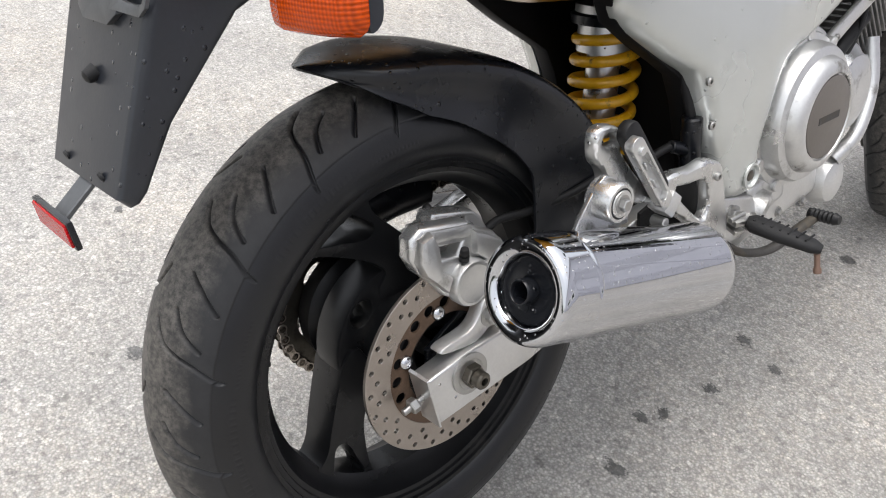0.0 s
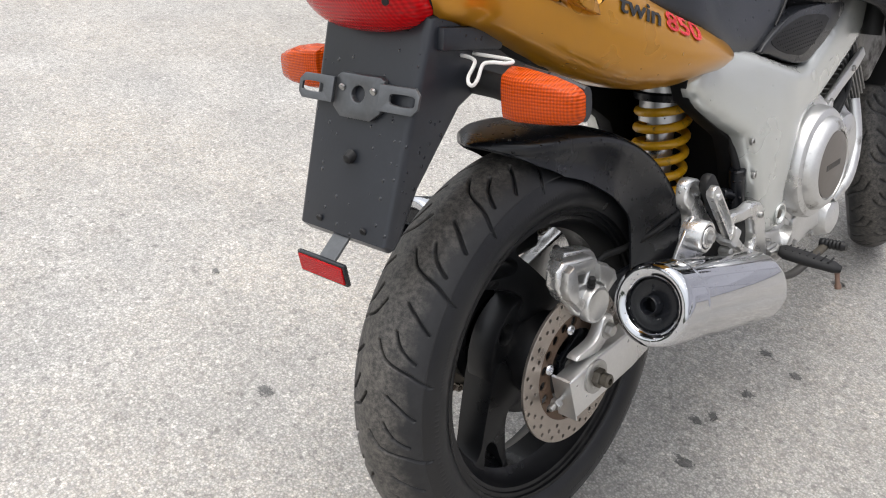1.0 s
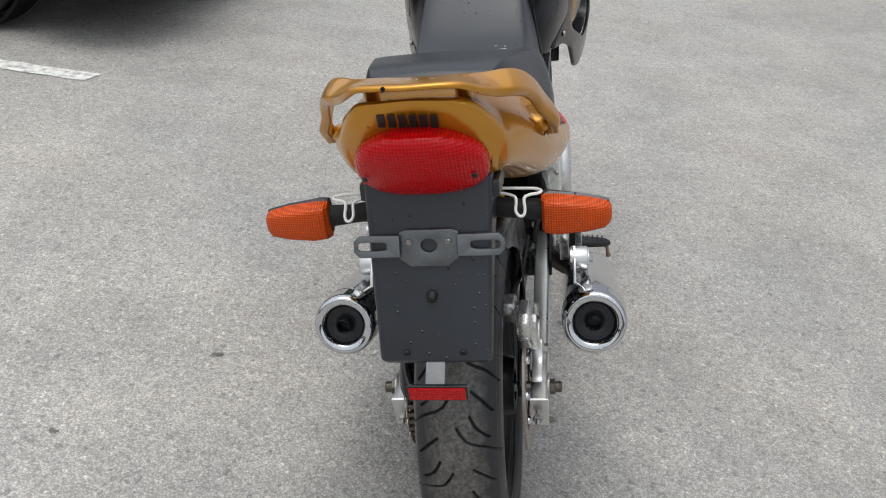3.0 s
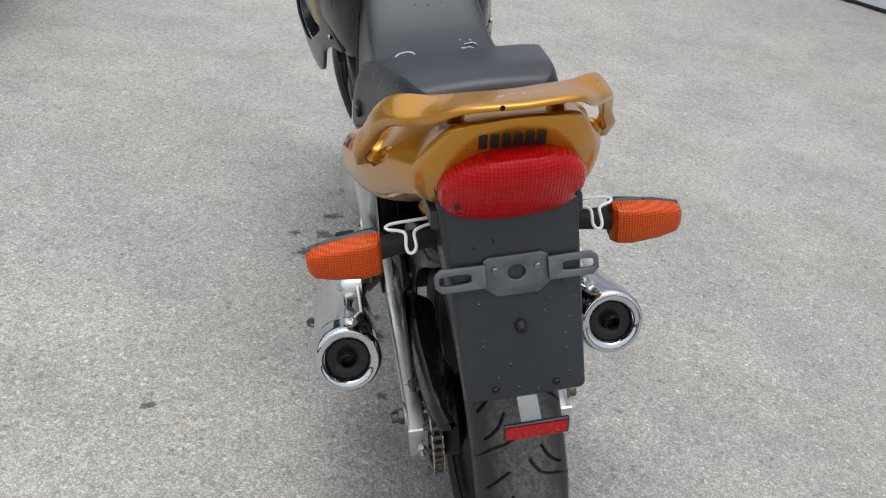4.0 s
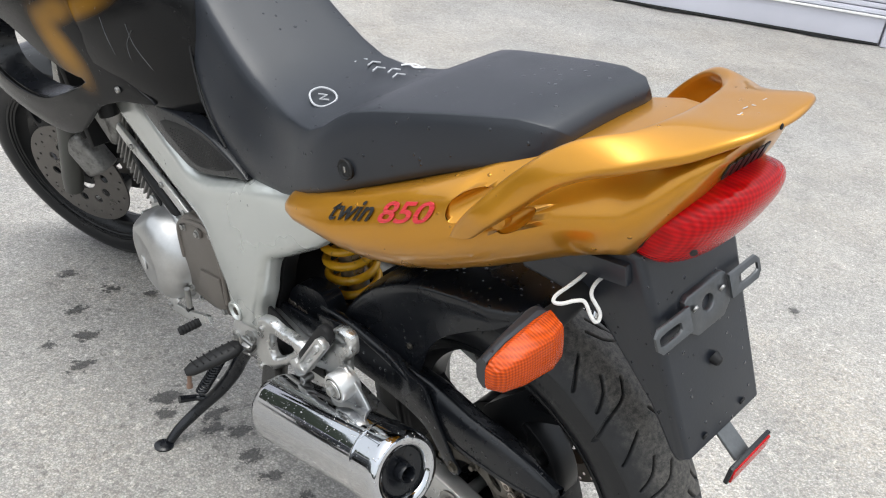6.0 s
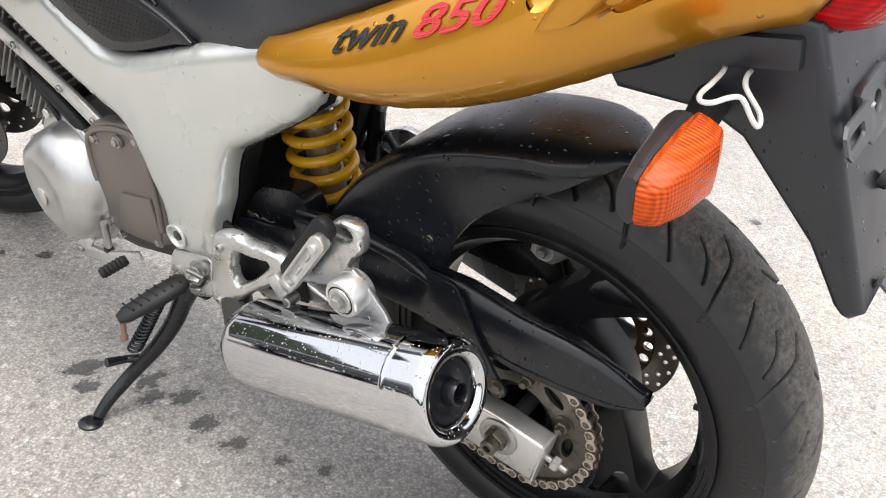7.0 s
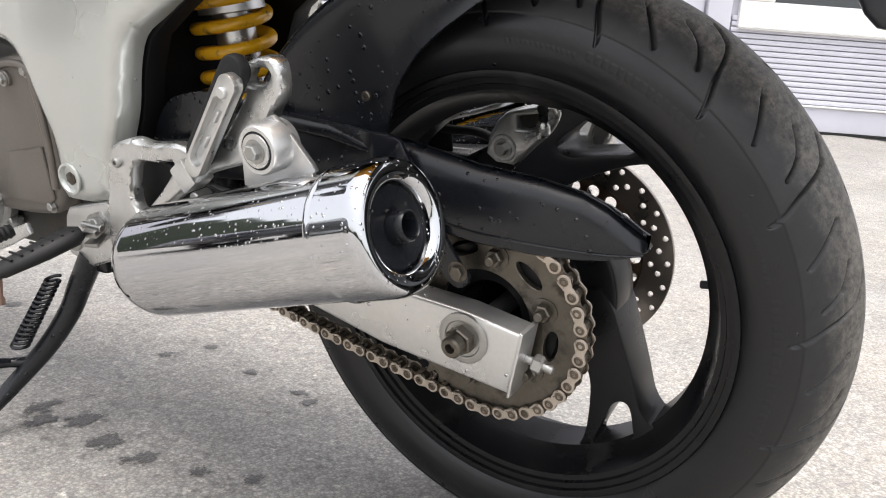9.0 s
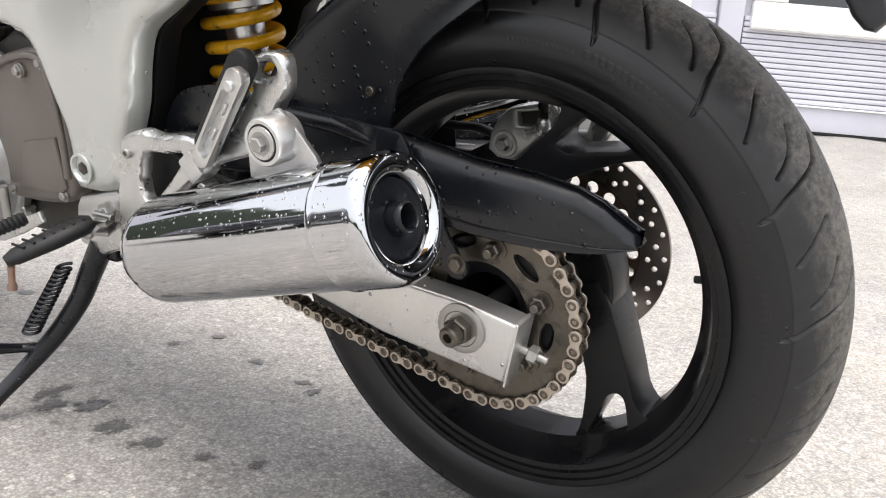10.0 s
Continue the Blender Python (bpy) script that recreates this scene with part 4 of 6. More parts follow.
# ---------------------------------------------------------------- silencers
for s in (-1, 1):
    p0 = V((s * .229, -.004, .1385))
    ax = V((0, 1, -.292)).normalized()
    R_ = .0570
    body = [(.050, 0), (.050, .0490), (.049, R_ - .0015), (.054, R_), (.058, R_), (.314, R_), (.322, R_ - .001), (.335, R_ - .006), (.342, R_ - .014), (.344, 0)]
    muf = part("silencer", lathe(body, p0, ax, 96), CHROME, MOTO, "rain-spotted chrome silencer with black end plate")
    part("end_cap", lathe([(.058, R_ - .004), (.058, R_ + .0012), (.0555, R_ + .0020), (.0535, R_ + .0016), (.0520, R_ + .0012), (.0500, R_ + .0011), (.016, R_ + .0011), (.011, R_ + .0008), (.006, R_ - .0004), (.0022, R_ - .0022), (.0005, R_ - .0045), (.0, R_ - .0070), (.0006, R_ - .0130), (.0025, R_ - .0172), (.006, R_ - .0198), (.014, R_ - .0206), (.014, R_ - .026)], p0, ax, 96), CHROME, muf, "polished chrome end cap")
    part("end_plate", lathe([(.022, .0), (.022, .0130), (.012, .0130), (.010, .016), (.0105, .030), (.0100, R_ - .0230), (.0125, R_ - .0206)], p0, ax, 64), BLACK, muf, "sooty black end plate")
    part("tail_pipe", lathe([(.030, .0105), (-.003, .0105), (-.005, .0118), (-.003, .0132), (.012, .0138), (.016, .020)], p0, ax, 40), BLACK, muf)
    part("outlet", lathe([(.0285, .0), (.0285, .0106)], p0, ax, 30), MATTEBLACK, muf)
    f = p0 + ax * .340
    path = catmull([f, f + V((-s * .012, .030, -.010)), f + V((-s * .050, .085, -.02)), f + V((-s * .095, .15, -.02)), f + V((-s * .13, .24, -.02))], 6, closed=False)
    part("exhaust_pipe", tube(path, .022, 20), DARKCAST, muf)
    hx = s * .196
    part("hanger", prism([(.110, .152), (.118, .166), (.146, .198), (.160, .206), (.175, .200), (.204, .158), (.205, .134), (.115, .140)], hx - .003, hx + .003, bevel=.001), ALU, muf)
    part("bush_rubber", lathe([(.0165, 0), (.0165, .0180), (.0172, .0174), (.0172, 0)], (s * .205, .160, .179), (s, 0, 0), 32), RUBBER, muf)
    part("washer", lathe([(.0170, 0), (.0170, .0160), (.0185, .0156), (.0185, 0)], (s * .205, .160, .179), (s, 0, 0), 32), POLISHED, muf)
    part("hanger_bush", lathe([(-.016, 0), (-.016, .0235), (.014, .0235), (.017, .0215), (.017, .0180), (.0155, .0175), (.0155, 0)], (s * .205, .160, .179), (s, 0, 0), 40), CAST, muf)
    bolt((s * .2232, .160, .179), s, muf, HEXMID)

# ---------------------------------------------------------------- passenger foot rest brackets
for s in (-1, 1):
    xo = s * .178
    outline = [(.425, .135), (.414, .147), (.385, .156), (.357, .153), (.315, .158), (.285, .152), (.262, .157), (.235, .181), (.210, .211), (.203, .224), (.206, .237), (.195, .250), (.171, .255), (.159, .247), (.160, .220), (.172, .205),
               (.178, .190), (.182, .165), (.215, .150), (.250, .139), (.284, .126), (.303, .114), (.360, .074), (.412, .026), (.432, .011), (.450, .017), (.455, .032), (.442, .085)]
    holes = [[(.384, .129), (.348, .134), (.320, .137), (.334, .117), (.370, .084), (.389, .072), (.398, .080), (.396, .104)], [(p.x, p.y) for p in catmull([(.202, .230, 0), (.191, .244, 0), (.174, .243, 0), (.171, .235, 0), (.184, .229, 0)], 3)]]
    brk = part("foot_rest_bracket", shell([(p.x, p.y) for p in catmull([(a, b, 0) for a, b in outline], 3)], [[(p.x, p.y) for p in catmull([(a, b, 0) for a, b in holes[0]], 3)], holes[1]], xo - s * .009, .0125, s * .0040, .0045, .0035, .0005), POLISHED, MOTO, "polished cast aluminium passenger foot rest bracket")
    bolt((s * .186, .410, .128), s, brk, ALLEN)
    bolt((s * .186, .434, .030), s, brk, ALLEN)
    # folded passenger foot rest: a metal channel with a rubber pad behind it
    a, b = V((.260, .149)), V((.199, .232))
    dd = (b - a).normalized()

    def capsule(t0, t1, hw):
        pa, pb = a + dd * t0, b + dd * t1
        th0 = math.atan2(dd.y, dd.x)
        return [tuple(pb + V((math.cos(th0 - math.pi / 2 + math.pi * k / 10), math.sin(th0 - math.pi / 2 + math.pi * k / 10))) * hw) for k in range(11)] + \
               [tuple(pa + V((math.cos(th0 + math.pi / 2 + math.pi * k / 10), math.sin(th0 + math.pi / 2 + math.pi * k / 10))) * hw) for k in range(11)]

    pad = [(y_ + .007, z_ + .006) for y_, z_ in capsule(.004, .006, .0150)]
    part("rubber_pad", prism(pad, s * .187, s * .202, bevel=.004, segments=2), RUBBER, brk, "black rubber foot rest pad")
    part("passenger_foot_rest", prism(capsule(.0, .0, .0108), s * .200, s * .212, [capsule(.010, -.022, .0074)], .0016, 2), POLISHED, brk, "folded alloy foot rest")
    part("rivet", rod((s * .206, *(b - dd * .008)), (s * .2155, *(b - dd * .008)), .0055, n=14), CAST, brk)
    part("channel_floor", prism(capsule(.010, -.010, .0090), s * .199, s * .2035, bevel=.001), CAST, brk)
    for q in (.30, .62):
        c_ = a.lerp(b, q)
        part("channel_rib", box((s * .205, c_.x, c_.y), (.006, .014, .003), (-55, 0, 0), .0008, 1), CAST, brk)
    part("pivot_lug", box((s * .194, .283, .134), (.028, .024, .030), (-38, 0, 0), .004, 2), CAST, brk)
    part("pivot_lug", rod((s * .186, .272, .112), (s * .206, .272, .112), .007, n=16), STEEL, brk)


# ---------------------------------------------------------------- inner rear mudguard and chain guard
def interp(x, table):
    for (a, u), (b, w) in zip(table, table[1:]):
        if x <= b:
            return u + (w - u) * max(0.0, (x - a) / (b - a))
    return table[-1][1]


def hugger():
    top = [(74.5, .3585), (80, .3545), (86, .3505), (100, .347), (120, .348), (140, .350), (168, .352)]
    right = [(74.5, .3575), (79, .337), (83.5, .314), (91.5, .287), (108, .2625), (120, .250), (130, .238), (140, .205), (148, .186), (168, .178)]
    left = [(74.5, .3575), (79, .343), (85.6, .312), (96, .283), (106.4, .258), (115, .232), (119, .215), (124, .200), (130, .214), (138, .248), (144, .286), (150, .318), (168, .335)]
    wide = [(74.5, .006), (77, .032), (82, .066), (88, .083), (100, .090), (115, .096), (168, .100)]
    rings = []
    for k in range(71):
        ph = 74.5 + 93.5 * k / 70
        ca, sa = math.cos(radians(ph)), math.sin(radians(ph))
        rt, w = interp(ph, top), interp(ph, wide)
        outer, inner = [], []
        for j in range(57):
            u = -1 + j / 28
            q = abs(u)
            re = interp(ph, left if u < 0 else right)
            across = 1 - (1 - min(1, q / .60)) ** 1.7
            # nearly flat on top, a rounded shoulder, then a hollow side
            fall = min(.020 * (1 - (1 - across ** 3.4) ** (1 / 3.4)), rt - re)
            drop = 0 if q <= .60 else (q - .60) / .40
            x = math.copysign(w * across * (1 - .055 * math.sin(math.pi * drop) * min(1, (rt - re) / .06)), u)
            r = rt - fall - max(0, rt - re - .020) * drop
            outer.append((x, r))
            inner.append((x * (1 - .0030 / max(w, .01)), r - (.0030 if q < .9 else .001)))
        rings.append([V((x, -r * ca, r * sa)) for x, r in outer + inner[::-1]])
    return loft(rings)


hug = part("rear_mudguard", hugger(), BLACK, MOTO, "rain-beaded black plastic inner mudguard over the rear tyre", 50)


def ribbon(stations):
    """Loft of closed rounded sections, each a list of (x, y, z) corners."""
    return loft([catmull(c, 4) for c in stations])


# side web of the mudguard towards the chain guard
STUDDARK = mesh_of("bolt", hexbolt(.007, .006), SPROCKETSTEEL)
web = [(.470, .098), (.462, .128), (.335, .150), (.330, .170), (.255, .178), (.165, .176), (.110, .178), (.078, .176), (.068, .162), (.045, .114), (.014, .062), (.004, .050), (.008, .040), (.022, .038), (.045, .062), (.075, .095), (.130, .108), (.230, .110)]
def web_warp(v):
    k = max(0.0, min(1.0, (.17 - v.z) / .05), min(1.0, (v.y - .20) / .12), min(1.0, (.16 - v.y) / .06))
    return V((v.x - .0180 * k * k * (3 - 2 * k), v.y, v.z))


part("side_web", prism([(p.x, p.y) for p in catmull([(a, b, 0) for a, b in web], 3)], -.107, -.101, bevel=.0022, warp=web_warp, cuts=1), BLACK, hug)
part("web_ridge", tube([(-.103, .34, .166), (-.107, .25, .176), (-.112, .165, .171), (-.119, .105, .158)], [.008, .009, .009, .004], 14), BLACK, hug)
bolt((-.1250, .015, .054), -1, hug, STUDDARK)
bolt((-.099, .128, .206), -1, hug, DARKBOLT)
GUARD = [(.13, .116, .158, .092), (.08, .117, .160, .090), (.0, .117, .145, .081), (-.06, .114, .139, .079), (-.100, .110, .131, .080), (-.122, .106, .121, .082), (-.138, .100, .108, .085), (-.147, .095, .099, .087), (-.152, .091, .094, .0885)]
guard = []
for y_, w_, t_, b_ in GUARD:
    hh, q_ = t_ - b_, .05 - .028 * max(0.0, min(1.0, (-.06 - y_) / .085))
    guard.append([(-w_ + .003, y_, t_ - .10 * hh), (-w_ + .010, y_, t_ + .004), (-w_ + .018, y_, t_ + .008), (-w_ + .25 * q_, y_, t_ + .010), (-w_ + .95 * q_, y_, t_ - .2 * hh), (-w_ + q_, y_, b_ + .2 * hh), (-w_ + .012, y_, b_), (-w_ + .001, y_, b_ + .002), (-w_, y_, b_ + .12 * hh), (-w_ - .0008, y_, b_ + .5 * hh)])
cgd = part("chain_guard", ribbon(guard), BLACK, MOTO, "black plastic chain guard beaded with rain", 50)
part("moulded_line", tube(catmull([(-w_ - .0004, y_, b_ + .20 * (t_ - b_)) for y_, w_, t_, b_ in GUARD[1:]], 4, False), .0011, 6), BLACK, cgd)

# ---------------------------------------------------------------- shock absorber
bm = None
path = []
turns, z0_, z1_ = 7.2, .096, .303
for k in range(int(turns * 28) + 1):
    t = k / (turns * 28)
    a = 2 * math.pi * turns * t + 0.6
    z = z0_ + (z1_ - z0_) * (t + .0)
    path.append((.043 * math.cos(a), .386 + .022 * (z - z0_) / (z1_ - z0_) * 1.0 + .043 * math.sin(a), z))
shock = part("shock_absorber", lathe([(0, 0), (0, .030), (.018, .034), (.022, .024), (.16, .024), (.162, .040), (.200, .040), (.204, .046), (.225, .046), (.228, 0)], (0, .384, .105), (0, .10, 1), 32), ALU, MOTO, "rear shock absorber with yellow coil spring")
part("coil_spring", tube(path, .0078, 12), YELLOW, shock, "bright yellow enamelled coil spring")
part("spring_seat", lathe([(0, 0), (0, .052), (.012, .054), (.016, .048), (.016, 0)], (0, .407, .303), (0, .10, 1), 36), BLACK, shock)

# ---------------------------------------------------------------- frame
FR = [(.248, .372), (.272, .405), (.30, .420), (.40, .398), (.47, .375), (.56, .346), (.62, .337), (.66, .348), (.71, .368), (.80, .408), (.90, .455), (1.02, .50), (1.05, .43), (.96, .348), (.895, .318),
      (.80, .284), (.735, .262), (.68, .248), (.635, .240), (.604, .228), (.586, .200), (.572, .165), (.562, .130), (.566, .090), (.570, .064), (.552, .050), (.472, .063), (.455, .095), (.447, .127), (.424, .174), (.410, .220), (.392, .256),
      (.362, .276), (.310, .308), (.262, .342)]


def frame_warp(s):
    def f(v):
        ax = abs(v.x)
        y, z = v.y, v.z
        ax -= max(0, y - .56) * .075
        ax -= max(0, .40 - y) * .10
        out = (ax - .12) > .028
        if out:
            ax += .010 * math.exp(-((y - .50) / .13) ** 2 - ((z - .22) / .14) ** 2) - .10 * max(0, z - .375)
        return V((s * ax, y, z))
    return f


mesh_big = mesh_of("bolt", allen(.0095, .006), STEEL)
plate_of = {}
for s in (-1, 1):
    side = part("frame_spar", shell([(p.x, p.y) for p in catmull([(a, b, 0) for a, b in FR], 3)], (), s * .134, .010, s * .0175, .022, .009, .002, frame_warp(s)), SILVER, MOTO, "silver-painted aluminium beam frame", 60)
    part("pivot_boss", lathe([(-.004, .012), (.003, .0200), (.0055, .0195), (.0060, .0165), (.004, .0150), (-.0015, .0135), (-.0018, 0)], (s * .165, .533, .087), (s, 0, 0), 36), SILVER, side)
    part("pivot_cap", lathe([(0, 0), (0, .0085), (.005, .0085), (.006, .007), (.006, 0)], (s * .1628, .533, .087), (s, 0, 0), 6), SPROCKETSTEEL, side)
    # dark disc on the boss floor gives the hole's shade as colour
    part("pivot_shade_disc", lathe([(.0, 0), (.0, .0134), (.0008, .0134), (.0008, 0)], (s * .1634, .533, .087), (s, 0, 0), 28), DARKCAST, side)
    plate = plate_of[s] = part("foot_rest_plate", prism([(.581, .028), (.572, .040), (.494, .060), (.483, .054), (.498, -.012), (.508, -.022), (.545, -.036), (.588, -.026), (.594, -.012)], s * .134, s * .155, bevel=.004, segments=3), ALU, MOTO, "aluminium rider foot rest plate")
    for y_, z_ in ((.520, .026), (.572, -.003)):
        part("washer", lathe([(0, 0), (0, .0145), (.003, .0145), (.004, .013), (.004, 0)], (s * .155, y_, z_), (s, 0, 0), 28), STEEL, plate)
        bolt((s * .158, y_, z_), s, plate, mesh_big)
    # perforated trim over the spar
    trim = [(.775, .420), (.685, .434), (.57, .436), (.50, .420), (.436, .390), (.47, .380), (.56, .351), (.62, .342), (.66, .353), (.71, .373)]
    tr = part("air_scoop_trim", prism([(p.x, p.y) for p in catmull([(a, b, 0) for a, b in trim], 3)], s * .120, s * .153, bevel=.005, segments=3), BLACK, MOTO, "black scoop trim with perforated insert")
    inset = [(.70, .405), (.60, .425), (.515, .417), (.468, .402), (.50, .382), (.56, .364), (.615, .361)]
    ib = prism([(p.x, p.y) for p in catmull([(a, b, 0) for a, b in inset], 3)], s * .148, s * .1545, bevel=.001)
    for iy in range(22):
        for iz in range(9):
            y_, z_ = .485 + iy * .0085, .364 + iz * .0066
            if max(.366, .385 - abs(y_ - .485) * .28) + (.004 if y_ < .63 else (y_ - .63) * .55) < z_ < .419 - abs(y_ - .57) * .12:
                lathe([(0, .0016), (.0012, .0012), (.0014, 0)], (s * .1543, y_ + (iz % 2) * .004, z_), (s, 0, 0), 6, ib)
    part("insert", ib, RUBBER, tr, "dimpled dark rubbery insert")
for s in (-1, 1):
    hg = part("engine_hanger", prism([(.95, .312), (.89, .286), (.82, .254), (.76, .228), (.715, .204), (.70, .186), (.73, .180), (.79, .212), (.86, .245), (.93, .272), (.965, .295)], s * .126, s * .136, bevel=.003, segments=2), CAST, MOTO, "cast engine hanger below the frame beam")
    for y_, z_ in ((.90, .278), (.80, .232), (.73, .198)):
        bolt((s * .136, y_, z_), s, hg, ALLEN)
    part("coolant_hose", tube(catmull([(s * .118, .93, .24), (s * .126, .86, .215), (s * .122, .80, .17), (s * .112, .76, .12)], 5, False), .012, 12), RUBBER)
    part("engine_cable", tube(catmull([(s * .10, .96, .36), (s * .132, .90, .25), (s * .13, .85, .18), (s * .12, .83, .10)], 5, False), .0045, 8), RUBBER)
part("frame_head", rod((0, 1.02, .40), (0, .985, .56), .045, n=32), SILVER)
part("rear_subframe", tube([(-.10, .40, .36), (-.105, .1, .43), (-.09, -.18, .53)], .014, 12), MATTEBLACK)
part("rear_subframe", tube([(.10, .40, .36), (.105, .1, .43), (.09, -.18, .53)], .014, 12), MATTEBLACK)
part("under_tray", loft([catmull([(-w, y, z + .012), (-w * .96, y, z - .016), (-w * .7, y, z - .020), (w * .7, y, z - .020), (w * .96, y, z - .016), (w, y, z + .012)], 3) for y, w, z in ((-.245, .060, .540), (-.235, .070, .535), (-.16, .085, .512), (-.06, .100, .470), (.05, .110, .428), (.16, .11, .402), (.27, .11, .394))]), MATTEBLACK)
part("battery_box", box((0, .56, .30), (.20, .13, .25), (0, 0, 0), .015, 2), MATTEBLACK)
for s in (-1, 1):
    liner = [(.31 + (a - .31) * 1.03 - .002, .33 + (b - .33) * 1.05) for a, b in FR if a < .60 and b > .10]
    part("inner_liner", prism(liner, s * .100, s * .129, bevel=.002), MATTEBLACK)
lk = part("linkage_cover", loft([catmull([(x, .448, .104), (x, .443, .134), (x, .413, .175), (x, .377, .190), (x, .330, .190), (x, .318, .128), (x, .400, .098)], 4) for x in (-.108, -.104, -.078, -.074)]), BLACK, MOTO, "black plastic cover over the shock linkage")
part("linkage_bridge", box((-.005, .385, .080), (.140, .120, .040), (0, 0, 0), .008, 2), BLACK, lk)
part("inner_panel", box((0, .48, .17), (.17, .05, .22), (8, 0, 0), .01, 2), MATTEBLACK)

# rear brake master cylinder and hose on the right side
mc = part("brake_master_cylinder", rod((.135, .425, .10), (.140, .412, .20), .014, n=20), BLACK, MOTO, "black rear brake master cylinder")
part("rubber_boot", lathe([(0, 0), (0, .010), (.004, .013), (.008, .011), (.012, .014), (.016, .012), (.020, .015), (.024, .013), (.024, 0)], (.134, .428, .078), (.0, -.1, 1), 18), RUBBER, mc)
part("hose_joint", rod((.138, .418, .150), (.128, .385, .162), .009, n=14), BLACK, mc)
part("brake_hose", tube(catmull([(.128, .385, .162), (.118, .360, .150), (.112, .34, .12)], 5, False), .006, 10), RUBBER, mc)
part("brake_hose", tube(catmull([(.138, .416, .190), (.130, .405, .24), (.120, .395, .29), (.10, .38, .35)], 5, False), .007, 10), RUBBER, mc)
for z_, y_ in ((.252, .404), (.190, .420)):
    bolt((.163, y_, z_), 1, mc, ALLEN)

# ---------------------------------------------------------------- engine
eng = part("crankcase", prism([(.56, .22), (.72, .24), (.90, .16), (.93, .02), (.89, -.060), (.745, -.058), (.66, -.040), (.605, -.006), (.565, .05)], -.115, .115, bevel=.02, segments=3), DARKCAST, MOTO, "grimy alloy engine crankcase")
ax = V((0, .80, .60)).normalized()
for k in range(13):
    c = V((0, .865, .170)) + ax * (.0135 * k)
    part("cooling_fin", box(tuple(c), (.236, .150, .0046), (-53.1, 0, 0), .0012, 1), FINMETAL, eng)
part("cylinder_block", box(tuple(V((0, .865, .170)) + ax * .08), (.205, .125, .17), (-53.1, 0, 0), .01, 2), DARKCAST, eng)
part("cylinder_head", box(tuple(V((0, .865, .170)) + ax * .235), (.240, .15, .12), (-53.1, 0, 0), .015, 3), FINMETAL, eng)
for s in (-1, 1):
    for k in range(3):
        bolt((s * .1225, .86 + .03 * k, .33 + .03 * k), s, eng)
# generator cover and sprocket cover on the left
gb = lathe([(0, 0), (0, .112), (.012, .114), (.0155, .112), (.018, .107), (.040, .103), (.056, .095), (.066, .085), (.073, .072), (.0770, .062), (.0785, .054), (.0775, .051), (.0790, .030), (.0800, 0)], (0, 0, 0), (1, 0, 0), 64)
for v in gb.verts:
    # two broad flats on the dome
    for a in (radians(118), radians(205)):
        u = v.co.y * math.cos(a) + v.co.z * math.sin(a)
        over = u - (.092 - .55 * max(0.0, v.co.x - .030))
        if over > 0 and v.co.x > .017:
            v.co.y -= over * .8 * math.cos(a)
            v.co.z -= over * .8 * math.sin(a)
turn = V((1, 0, 0)).rotation_difference(V((-1, .12, 0)).normalized()).to_matrix()
for v in gb.verts:
    v.co = turn @ v.co + V((-.112, .835, .062))
gen = part("generator_cover", gb, GENCOVER, MOTO, "bare silver generator cover")
part("cap", lathe([(0, 0), (0, .015), (.002, .0155), (.003, .014), (.003, 0)], (-.190, .850, .052), (-1, .2, 0), 28), CAST, gen)
for k in range(7):
    a = radians(20 + 51 * k)
    part("cover_lug", rod((-.116, .835 + .113 * math.cos(a), .062 + .113 * math.sin(a)), (-.136, .835 + .113 * math.cos(a), .062 + .113 * math.sin(a)), .009, n=16), CAST, gen)
scov = [(.735, .190), (.66, .220), (.600, .224), (.588, .190), (.584, .130), (.588, .062), (.602, .028), (.65, .016), (.72, .012), (.748, .020), (.752, .092)]
sc = part("sprocket_cover", prism([(p.x, p.y) for p in catmull([(a, b, 0) for a, b in scov], 3)], -.11, -.150, bevel=.010, segments=3), BROWNCOVER, MOTO, "brown-grey painted sprocket cover")
part("cover_rim", tube(catmull([(-.1490, .742, .100), (-.1500, .732, .178), (-.1510, .664, .211), (-.1510, .606, .213), (-.1505, .595, .185), (-.1500, .592, .120), (-.1500, .596, .060)], 5, False), .0050, 10), BROWNCOVER, sc)
part("cover_boss", rod((-.146, .648, .196), (-.156, .648, .196), .010, n=16), BROWNCOVER, sc)
bolt((-.156, .648, .196), -1, sc)
part("raised_panel", prism([(.706, .034), (.678, .100), (.604, .114), (.600, .046), (.612, .036)], -.149, -.1545, bevel=.004), BROWNCOVER, sc)
for y_, z_ in ((.715, .180), (.606, .208), (.612, .034), (.735, .026)):
    bolt((-.150, y_, z_), -1, sc)
# clutch cover on the right
part("clutch_flange", prism([(p.x, p.y) for p in catmull([(.570, .150, 0), (.590, .215, 0), (.650, .262, 0), (.720, .268, 0), (.790, .235, 0), (.832, .165, 0), (.850, .080, 0), (.820, .020, 0), (.750, .000, 0), (.660, .010, 0), (.600, .055, 0)], 4)], .105, .132, bevel=.006, segments=3), CAST, eng)
cl = part("clutch_cover", lathe([(0, 0), (0, .118), (.012, .120), (.0165, .118), (.0180, .1085), (.036, .1065), (.043, .1025), (.0455, .0955), (.0465, .0900), (.056, .0865), (.0625, .0800), (.066, .0735), (.066, .067), (.0625, .0655), (.0625, 0)], (.128, .694, .140), (1, .0, .0), 72), CAST, MOTO, "silver clutch cover with bronze disc")
part("badge_disc", lathe([(0, 0), (0, .0635), (.0025, .0635), (.0035, .061), (.0035, 0)], (.1905, .694, .140), (1, 0, 0), 56), BROWNCOVER, cl, "bronze painted badge disc")
